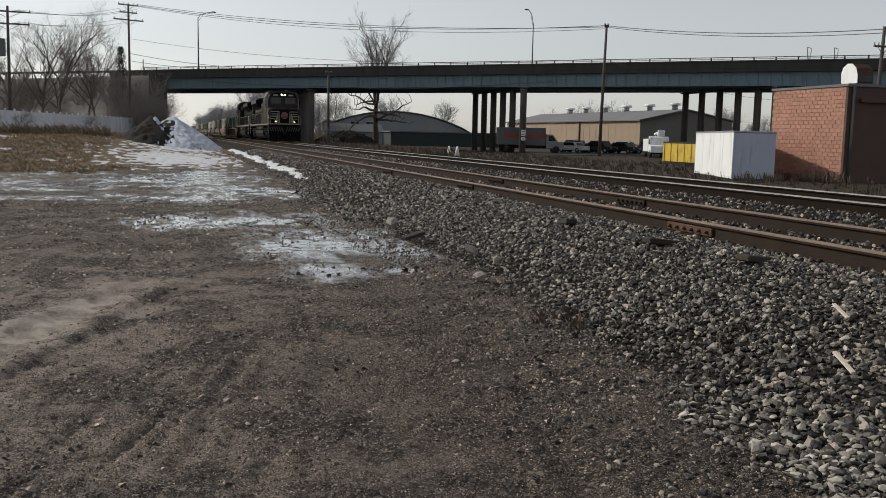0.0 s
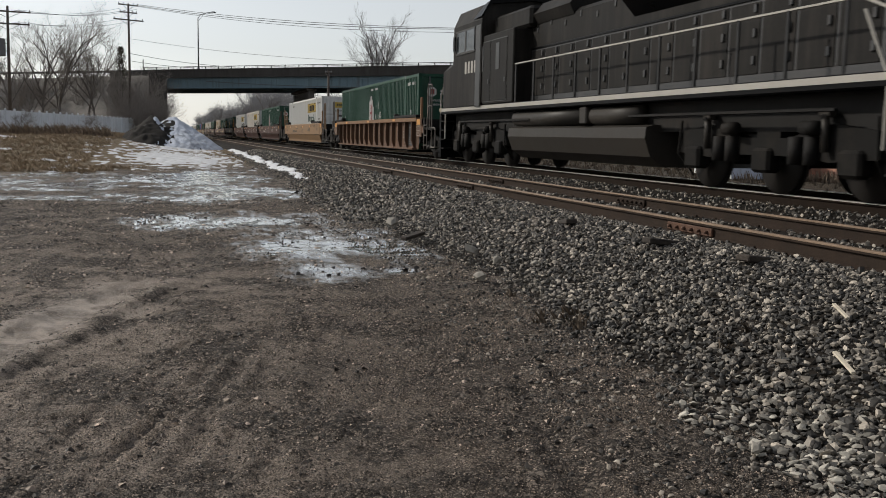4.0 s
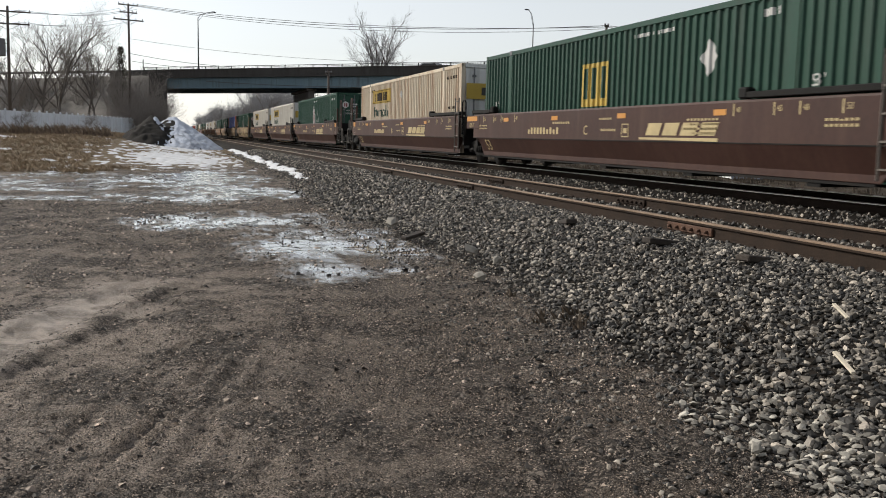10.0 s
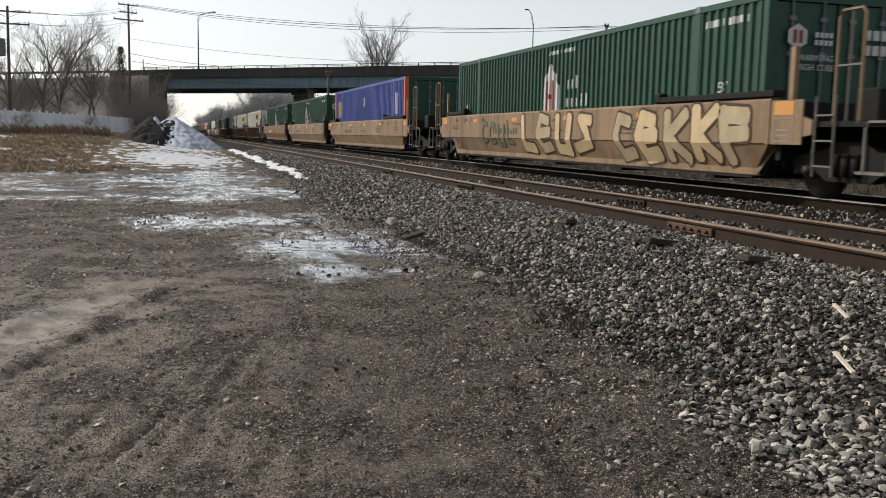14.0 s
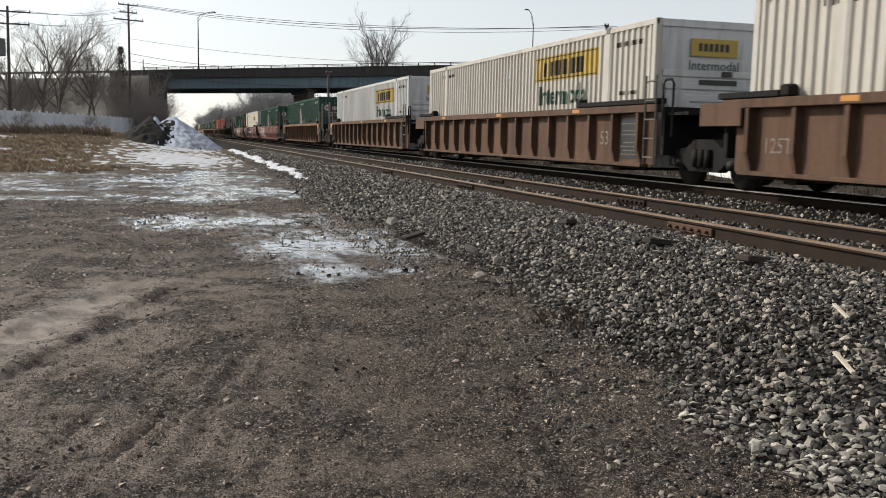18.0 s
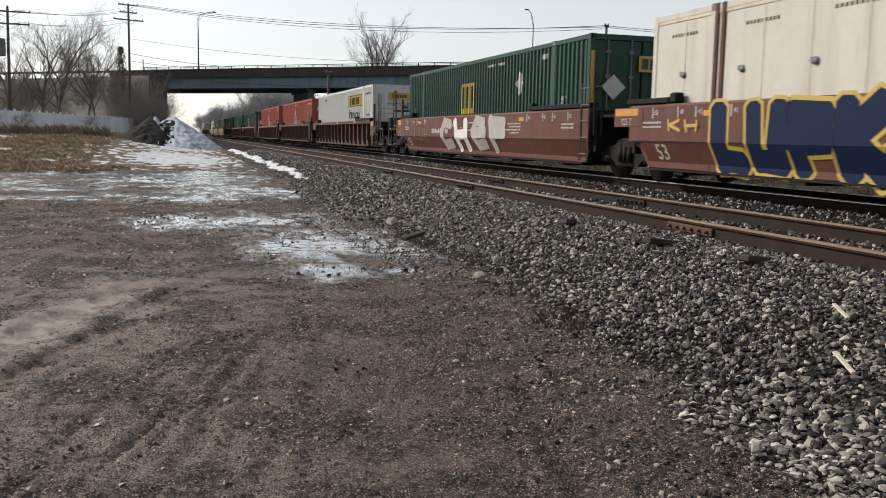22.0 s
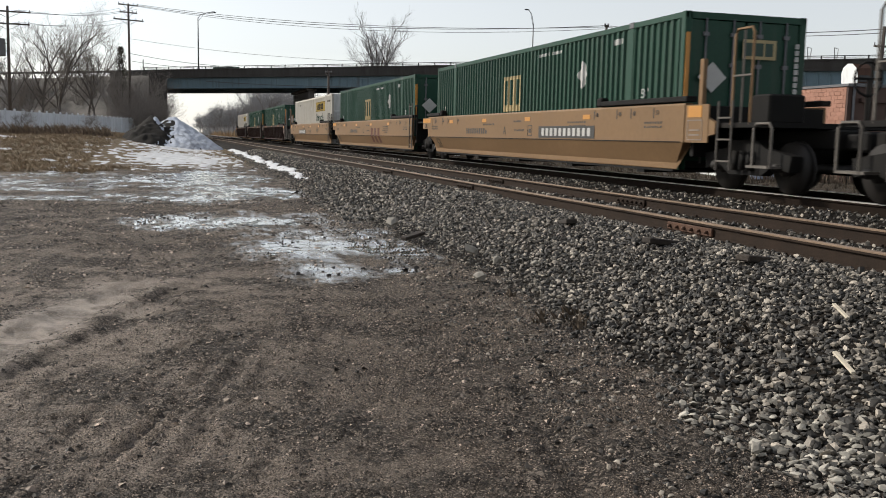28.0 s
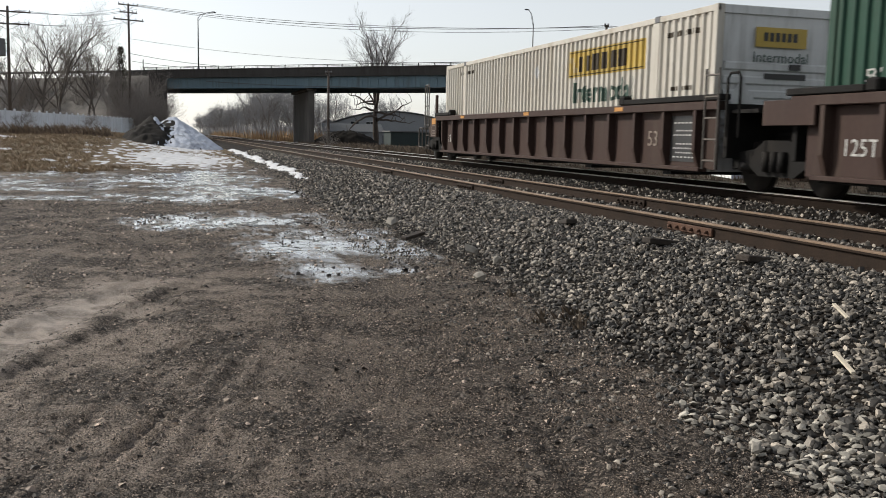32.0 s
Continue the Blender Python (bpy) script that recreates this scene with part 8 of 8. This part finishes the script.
    for k in range(14):
        y = 7.62 + 0.91 * k
        door = part("hood_door", Geo().box(-1.0, -0.982, y, y + 0.84, 1.95, 3.12, c=0.006), hood, body)
        for z in (2.1, 2.55, 2.95):
            part("latch", Geo().box(-1.035, -1.0, y + 0.68, y + 0.76, z, z + 0.15, c=0.01), M_black, door)
    for k in range(14):
        part("roof_hatch_handle", Geo().box(-1.0, -0.975, 7.9 + 0.88 * k, 7.97 + 0.88 * k, 3.58 + 0.12 * (k % 2), 3.72 + 0.12 * (k % 2), c=0.008), M_black, body)
    for k in range(2):
        part("louvre", Geo().box(-1.512, -1.503, 5.15 + 0.62 * k, 5.62 + 0.62 * k, 2.25, 2.28).box(-1.512, -1.503, 5.15 + 0.62 * k, 5.62 + 0.62 * k, 2.35, 2.38).box(-1.512, -1.503, 5.15 + 0.62 * k, 5.62 + 0.62 * k, 2.45, 2.48), M_faint, loco)
    for y, w, z0, z1 in ((2.5, 1.65, 1.86, 2.55), (4.4, 1.3, 1.86, 3.55), (5.75, 1.3, 1.86, 3.55)):
        hatch = part("access_panel", Geo().box(-1.516, -1.502, y, y + w, z0, z1, c=0.006), cab, loco)
        part("panel_gap", Geo().box(-1.506, -1.5015, y - 0.02, y + w + 0.02, z0 - 0.02, z1 + 0.02), M_black, hatch)
        if z1 > 3:
            part("slot_window", Geo().box(-1.526, -1.514, y + 0.42, y + 0.72, 2.72, 3.45, c=0.01), M_black, hatch, "tall dark slot window")
        part("latch", Geo().box(-1.535, -1.515, y + w - 0.16, y + w - 0.06, z0 + 0.5, z0 + 0.62, c=0.01), M_black, hatch)
    part("cab_door", Geo().box(-1.566, -1.552, 4.5, 4.94, 1.72, 4.1, c=0.006), M_black, cabin, "black cab door with a narrow window")
    part("hood_gap", Geo().box(-0.985, -0.979, 7.55, 20.4, 1.82, 3.16), M_black, body)
    part("hood_trim", Geo().box(-1.012, -0.98, 7.55, 20.4, 3.16, 3.21, c=0.006), M_cream if stripes else M_loco, body)
    part("exhaust_stack", Geo().box(-0.5, 0.5, 11.2, 12.3, 3.9, 4.25, c=0.05), M_under, loco)
    part("roof_fans", Geo().tube([(0, 16.6, 4.58), (0, 16.6, 4.72)], 0.62, 18).tube([(0, 18.2, 4.58), (0, 18.2, 4.72)], 0.62, 18), M_galvdark, loco)
    # paint scheme
    if stripes:
        for k, z in enumerate((2.16, 2.38, 2.60, 2.82)):
            part("side_stripe", Geo().box(-1.508, -1.502, 1.0, 2.18, z, z + 0.07), M_cream, nose_cone, "cream stripe")
            part("cab_stripe", Geo().box(-1.562, -1.552, 2.26, (4.1, 3.6, 3.3, 3.0)[k], z, z + 0.06), M_cream if k > 2 else M_tanstripe, cabin, "fading tan stripe")
            inset = 0.12 + (2.82 - z) * 0.55
            part("nose_stripe", Geo().box(-1.22, -0.36 - inset, 0.778, 0.786, z, z + 0.06).box(0.36 + inset, 1.22, 0.778, 0.786, z, z + 0.06), M_stripe, loco, "silver stripe")
            part("nose_stripe", Geo().box(-0.42 - inset, -0.36 - inset, 0.775, 0.7775, 1.82, z + 0.06).box(0.36 + inset, 0.42 + inset, 0.775, 0.7775, 1.82, z + 0.06), M_stripe, loco)
        part("emblem", Geo().disc((0, 0.782, 2.5), (0, 1, 0), 0.3, 0.02, 20), M_redlogo, loco, "round red emblem")
        part("emblem_ring", Geo().tube([(0.3 * math.cos(a), 0.77, 2.5 + 0.3 * math.sin(a)) for a in (2 * math.pi * i / 20 for i in range(21))], 0.016, 4), M_stripe, loco)
        part("name_blocks", Geo().add(*(lambda g: (g.v, g.f))(bars(8.9, 13.1, 3.26, 3.44, -0.984, 14, rd))), M_stripe, loco, "row of pale name letters, too small to read")
        part("number_blocks", bars(10.6, 11.4, 2.62, 2.88, -1.006, 4, rd), M_stripe, loco)
        part("lightning_stripe", Geo().along_x([(3.0, 2.82), (3.05, 2.88), (2.62, 3.22), (4.36, 3.22), (4.36, 3.16), (2.78, 3.16), (3.22, 2.82)], -1.566, -1.558), M_cream, loco, "zigzag cream stripe")
    else:
        for k in range(5):
            part("end_stripe", Geo().box(-1.0, -0.985, 20.58, 20.6, 2.0 + 0.22 * k, 2.1 + 0.22 * k).box(-1.0, 1.0, 20.6, 20.61, 2.0 + 0.22 * k, 2.1 + 0.22 * k), M_stripe, loco)
        part("number_blocks", bars(3.4, 4.6, 2.75, 3.1, -1.552, 4, rd), M_stripe, loco)
        part("number_blocks", bars(19.0, 20.2, 3.35, 3.6, -0.984, 4, rd), M_stripe, loco)
        for k in range(4):
            part("cab_stripe", Geo().box(-1.225, 1.225, 0.778, 0.786, 1.85 + 0.25 * k, 1.95 + 0.25 * k), M_stripe, loco)
    # walkway rails
    for side in (-1, 1):
        x = side * 1.46
        rail = part("handrail", Geo().tube([(x, 7.6 if side < 0 else 5.9, 2.78), (x, 20.4, 2.78), (x, 21.1, 2.5)], 0.024, 5), M_grab if stripes else M_stripe, loco, "walkway handrail")
        for k in range(11):
            y = 7.65 + 1.25 * k
            part("stanchion", Geo().tube([(x, y, 1.7), (x, y, 2.78)], 0.03, 5), M_black, rail)
    # tank, air reservoirs, trucks
    part("fuel_tank", Geo().along_y([(-1.0, 0.30), (1.0, 0.30), (1.3, 0.5), (1.44, 0.86), (1.42, 1.08), (1.25, 1.13), (-1.25, 1.13), (-1.42, 1.08), (-1.44, 0.86), (-1.3, 0.5)], 7.1, 14.7), M_tank, loco, "dusty grey fuel tank")
    part("air_reservoir", Geo().tube([(-1.22, 7.3, 1.34), (-1.22, 11.6, 1.34)], 0.2, 16), M_tank, loco)
    part("air_reservoir", Geo().tube([(-1.22, 12.1, 1.34), (-1.22, 14.2, 1.34)], 0.2, 16), M_tank, loco)
    part("pipes", Geo().tube([(-1.42, 2.8, 1.3), (-1.42, 8.6, 1.3)], 0.03, 5).tube([(-1.42, 14, 1.3), (-1.42, 20, 1.3)], 0.03, 5), M_under, loco)
    part("sand_box", Geo().box(-1.45, -1.15, 11.66, 12.02, 1.16, 1.55, c=0.03), M_tank, loco)
    # plain dark block added under the frame so that no light shows through
    part("underfloor_gear", Geo().box(-1.1, 1.1, 1.2, 20.6, 1.0, 1.57), M_under, loco)
    three_axle_truck(loco, 3.7)
    three_axle_truck(loco, 18.1)
    if backwards:      # coupled with its cab to the rear
        for ob in loco.children_recursive:
            ob.data.transform(Matrix(((1, 0, 0, 0), (0, -1, 0, 22.2), (0, 0, 1, 0), (0, 0, 0, 1))))
            ob.data.flip_normals()
    return loco
# ---------------------------------------------------------------- the train, from front to back
HG = "green container with a white house logo in a well car"
EG = "green container with a worn yellow square logo in a well car"
JW = "white ribbed container with yellow logo panel in a well car"
box_front = white_yellow_container(M_cwhite, M_cgrey, False, JW, seed=11)
box_front2 = white_yellow_container(M_cwhite2, M_cgrey, False, "bright white container with a yellow logo panel in a well car", seed=12)
box_doors = white_yellow_container(M_cwhite, M_cgrey, True, "cream container with yellow logo on its doors in a well car", seed=13)
box_rusty = white_yellow_container(M_crusty, M_cgrey, True, "rust-streaked cream container with faded logo in a well car", seed=14)
box_plain = white_yellow_container(M_cwhite, M_cgrey, False, "smooth white container with yellow logo panel in a well car", "smooth", seed=15)
box_house = house_container(M_cgreen, HG, seed=21)
box_house2 = house_container(M_cgreen3, "bright green container with a white house logo in a well car", seed=22)
box_red = house_container(M_cred, "faded red container with white house logo in a well car", seed=23, tag=M_ink, wide=True)
box_square = square_container(M_cgreen2, EG, seed=31)
box_square2 = square_container(M_cgreen, "green container with a faded tan logo in a well car", seed=32, faded=True)
box_blue = container_body(thing("shipping_container", "blue container with orange corner posts in a well car", "container", "containers of the train"), M_cblue, M_cgreen2, True)
decal(panel(14.4, 15.2, 1.75, 2.6), M_logo_y, box_blue, "worn yellow logo")
decal(panel(8.0, 8.25, 2.2, 2.6), M_chalk, box_blue)
decal(bars(1.3, 2.2, 1.7, 2.6, DECAL_X, 3, random.Random(4)), M_chalk, box_blue)
part("corner_cover", Geo().box(-CW - 0.012, -CW + 0.14, -0.012, 0.16, 1.5, CT + 0.012).box(-CW - 0.012, -CW + 0.14, CL - 0.16, CL + 0.012, 1.5, CT + 0.012), M_orange_red, box_blue, "orange-red corner posts")

E, J = "end", "joint"
W_UC = "dark brown smooth well car unit with white stencils"
W_BN = "brown smooth well car unit with a faded gold logo"
W_TAN = "tan yellow smooth well car unit with black stencils"
CARS = [
    # gap before it, container, well: label, paint, style, front, rear, top chord, stencil colour
    ("L", 0.0, box_house, ("rusty tan ribbed well car with bare worn sides", M_wrust, "ribbed", E, E, M_wtan, M_chalk)),
    ("L", 0.3, box_front2, ("golden tan smooth single well car", M_wgold, "smooth", E, E, None, M_ink)),
    ("L", 0.3, box_house, (W_UC, M_wbrown, "smooth", E, J, None, M_chalk)),
    ("S", 0.3, box_front, (W_UC, M_wbrown, "smooth", J, J, None, M_chalk)),
    ("S", 0.15, box_front2, (W_UC, M_wbrown, "smooth", J, E, None, M_chalk)),
    ("L", 0.45, box_square, (W_BN, M_wbrown, "smooth", E, J, None, M_fadedtan)),
    ("S", 0.2, box_square, (W_BN, M_wbrown, "smooth", J, J, None, M_fadedtan)),
    ("S", -0.5, box_rusty, (W_BN, M_wbrown, "smooth", J, E, None, M_fadedtan)),
    ("L", -0.2, box_house, (W_BN, M_wbrown, "smooth", E, J, None, M_fadedtan)),
    ("S", -0.4, box_doors, (W_BN, M_wbrown, "smooth", J, J, None, M_fadedtan)),
    ("S", -0.6, box_doors, (W_BN, M_wbrown, "smooth", J, E, None, M_fadedtan)),
    ("L", -0.3, box_house, ("grimy tan well car covered in sprayed graffiti", M_wgrime, "smooth", E, E, None, M_ink)),
    ("L", 0.0, box_blue, ("grimy tan smooth well car unit", M_wgrime, "smooth", E, J, None, M_ink)),
    ("S", 0.1, box_house, ("grimy tan smooth well car unit", M_wgrime, "smooth", J, J, None, M_ink)),
    ("S", 0.1, box_house, (W_TAN, M_wtan, "smooth", J, E, None, M_ink)),
    ("L", 0.0, box_front, ("dusty tan-grey ribbed well car unit", M_wrust, "ribbed", E, J, None, M_chalk)),
    ("S", 0.0, box_front, ("dusty tan-grey ribbed well car unit", M_wrust, "ribbed", J, J, None, M_chalk)),
    ("S", 0.0, box_front2, ("dusty tan-grey ribbed well car unit", M_wrust, "ribbed", J, E, None, M_chalk)),
    ("L", -0.2, box_house, ("rust-brown ribbed well car with a tan top chord", M_wrust, "ribbed", E, E, M_wtan, M_fadedtan)),
    ("L", -0.2, box_house, ("red-brown well car unit with sprayed graffiti", M_wred, "smooth", E, J, None, M_chalk)),
    ("S", 0.0, box_plain, ("red-brown well car unit with dark blue graffiti", M_wred, "smooth", J, J, None, M_chalk)),
    ("S", -0.3, box_square, ("red-brown well car unit with large white graffiti", M_wred, "smooth", J, E, None, M_chalk)),
    ("L", -0.2, box_front2, ("rust-brown ribbed well car unit", M_wrust2, "ribbed", E, J, None, M_chalk)),
    ("S", -0.4, box_red, ("rust-brown ribbed well car unit", M_wrust2, "ribbed", J, J, None, M_chalk)),
    ("S", -0.3, box_red, ("rust-brown ribbed well car unit with tan top chord", M_wrust2, "ribbed", J, E, M_wtan, M_chalk)),
    ("L", -0.15, box_square2, ("rust-brown ribbed well car unit with golden top chord", M_wrust2, "ribbed", E, J, M_wgold, M_chalk)),
    ("S", -0.3, box_house2, ("rust-brown ribbed well car unit with golden top chord", M_wrust2, "ribbed", J, J, M_wgold, M_chalk)),
    ("S", 0.2, box_house2, ("rust-brown ribbed well car unit with golden top chord", M_wrust2, "ribbed", J, E, M_wgold, M_chalk)),
    ("L", 0.6, box_square2, (W_TAN, M_wgold, "smooth", E, J, None, M_ink)),
    ("S", 0.65, box_square2, (W_TAN, M_wgold, "smooth", J, J, None, M_ink)),
    ("S", 0.4, box_front, (W_TAN, M_wgold, "smooth", J, E, None, M_ink)),
    ("L", 0.3, box_square2, ("dark brown ribbed well car unit with white stencils", M_wdark, "ribbed", E, J, None, M_chalk)),
    ("S", 0.4, box_square2, ("dark brown ribbed well car unit with white stencils", M_wdark, "ribbed", J, J, None, M_chalk)),
    ("S", 0.1, box_front, ("dark brown ribbed well car unit, the train's last", M_wdark, "ribbed", J, E, None, M_chalk)),
]
LOGO_Y = 3.6      # where the gold logo begins on the brown cars
PLATES = {14: (9.9, 12.3), 28: (3.15, 6.3), 30: (9.3, 12.5)}     # cars with a black number plate, and where
movers = []
used, wells = set(), {}
P = 134.30 - 22.973
for k, (gap, shift, box, spec) in enumerate(CARS):
    P += 22.973 if gap == "L" else 19.2555
    at = P + shift
    if box.name in used:
        box = copy_thing(box, pose(DM, at, ZR))
    used.add(box.name)
    movers.append((box, at))
    key = str(spec[0]) + spec[1].name + spec[2] + spec[3] + spec[4]
    own = k in (11, 19, 20, 21)
    if key in wells and not own:
        car = copy_thing(wells[key], pose(DM, at, ZR))
    else:
        label, paint, style, front, rear, top, ink = spec
        car = well_car(label, paint, style, front, rear, top, ink, seed=100 + k)
        if paint in (M_wbrown,) and ink is M_fadedtan:
            g = Geo()
            for i in range(4):
                g.along_x([(LOGO_Y + 0.1 + 0.62 * i, 0.92), (LOGO_Y + 0.6 + 0.62 * i, 0.92), (LOGO_Y + 0.48 + 0.62 * i, 1.15), (LOGO_Y - 0.02 + 0.62 * i, 1.15)], -WX - 0.007, -WX - 0.003)
            g.along_x([(LOGO_Y, 0.82), (LOGO_Y + 2.7, 0.84), (LOGO_Y + 2.7, 0.88), (LOGO_Y, 0.88)], -WX - 0.007, -WX - 0.003)
            part("logo_shape", g, M_fadedtan, car, "faded gold logo shape")
        if k in PLATES:
            a, b = PLATES[k]
            part("logo_shape", Geo().box(-WX - 0.010, -WX - 0.006, a, b, 0.84, 1.12), M_ink, car, "black number plate with pale bars")
            part("number_bars", bars(a + 0.15, b - 0.15, 0.89, 1.07, -WX - 0.011, 11, random.Random(k)), M_chalk, car)
        if k == 29:
            part("logo_shape", on_sill(bars(5.1, 7.2, 0.50, 1.14, -WX - 0.005, 3, random.Random(2))), M_wred, car, "faded dark red logo blocks")
        wells[key] = car
    if k == 11:
        scrawl(car, 5.7, 10.0, 0.40, 1.46, -WX - 0.004, (M_paint_t, M_paint_d, M_paint_t), M_grime, 4, 5, 0.26, 0.05)
        scrawl(car, -0.1, 4.7, 0.40, 1.46, -WX - 0.004, (M_paint_d, M_paint_t), M_grime, 5, 15, 0.26, 0.05)
        scrawl(car, 10.4, 13.2, 0.55, 1.3, -WX - 0.004, (M_paint_m,), M_grime, 4, 25, 0.10, 0.02)
    if k == 19:
        scrawl(car, 10.0, 14.0, 0.42, 1.44, -WX - 0.004, (M_paint_p, M_paint_w), M_wred, 4, 6, 0.24, 0.05)
        scrawl(car, 14.3, 15.6, 0.5, 1.3, -WX - 0.004, (M_faint,), M_grime, 2, 16, 0.08, 0.02)
    if k == 20:
        scrawl(car, 8.7, 13.7, 0.36, 1.48, -WX - 0.004, (M_paint_b,), M_logo_y, 5, 7, 0.44, 0.07, (8, 9, 3, 5, 6))
        part("logo_shape", on_sill(bars(6.0, 8.9, 0.84, 1.04, -WX - 0.003, 14, random.Random(3), 0.5)), M_chalk, car, "row of white name letters on the car side")
        for ry, a0 in ((0.5, 0.0), (0.24, 1.0)):
            ring = [(5.15 + 0.62 * ry * 2 * math.cos(a), 0.88 + 0.98 * ry * math.sin(a)) for a in (2 * math.pi * i / 16 + a0 for i in range(17))]
            part("graffiti_shape", on_sill(ribbon(ring, 0.06, -WX, 0.006)), M_cgrey, car)
        scrawl(car, 14.0, 15.2, 0.95, 1.2, -WX - 0.004, (M_logo_y,), M_maroon, 2, 17, 0.05, 0.02)
    if k == 21:
        scrawl(car, 4.5, 11.2, 0.40, 1.46, -WX - 0.004, (M_paint_c, M_paint_w, M_paint_c), M_wred, 4, 9, 0.36, 0.03, (0, 1, 2, 3))
        scrawl(car, 12.6, 14.6, 0.6, 1.2, -WX - 0.004, (M_faint,), M_grime, 3, 19, 0.06, 0.02)
    movers.append((car, at))

lead = locomotive("glossy dark locomotive with silver stripes and lit headlights", M_loco_lit, M_loco_lit, True, 1, True)
second = locomotive("dusty black locomotive with faded white stripes, coupled backwards", M_loco_dusty, M_loco_dusty, False, 2, False, True)
movers += [(lead, 86.7), (second, 109.1)]


# road traffic on the bridge: label, paint, lane, roof height, van, speed, place along the bridge at a time
ROAD = 9.86
TRAFFIC = []
for label, paint, lane, roof, van, v, t0, u0 in (("silver car driving over the bridge", M_carsilver, 5.0, 1.5, False, 14.0, 9.0, 28.8),
                                                 ("dark delivery van driving over the bridge", M_black, 5.0, 2.15, True, 17.7, 13.0, 32.6),
                                                 ("dark car driving over the bridge", M_black, 14.0, 1.75, False, -18.0, 16.5, 43.9),
                                                 ("dark green van driving over the bridge", M_cgreen2, 14.0, 2.0, True, -18.0, 27.5, 23.4)):
    TRAFFIC.append((make_car(label, paint, pose(0, 0, 0), 4.9, van, "traffic on the bridge", roof), lane, v, t0, u0))


def on_road(u, lane, v):
    p = ON_BRIDGE @ Vector((u, lane, ROAD))
    return pose(p.x, p.y, p.z, 0, 0, -131.5 if v > 0 else 48.5)


def motions():
    for ob, y in movers:
        walk(ob, [(0.0, pose(DM, y, ZR)), (32.0, pose(DM, y - SPEED * 32.0, ZR))])
    for ob, lane, v, t0, u0 in TRAFFIC:
        lo_u, hi_u = (-122.0, 176.0) if v > 0 else (176.0, -122.0)
        ta, tb = t0 + (lo_u - u0) / v, t0 + (hi_u - u0) / v
        rows = [(0.0, lo_u if ta > 0 else u0 - v * t0)]
        if ta > 0:
            rows.append((ta, lo_u))
        rows.append((t0, u0))
        if tb < 32:
            rows.append((tb, hi_u))
        rows.append((32.0, hi_u if tb < 32 else u0 + v * (32 - t0)))
        walk(ob, [(t, on_road(u, lane, v)) for t, u in rows])


motions()
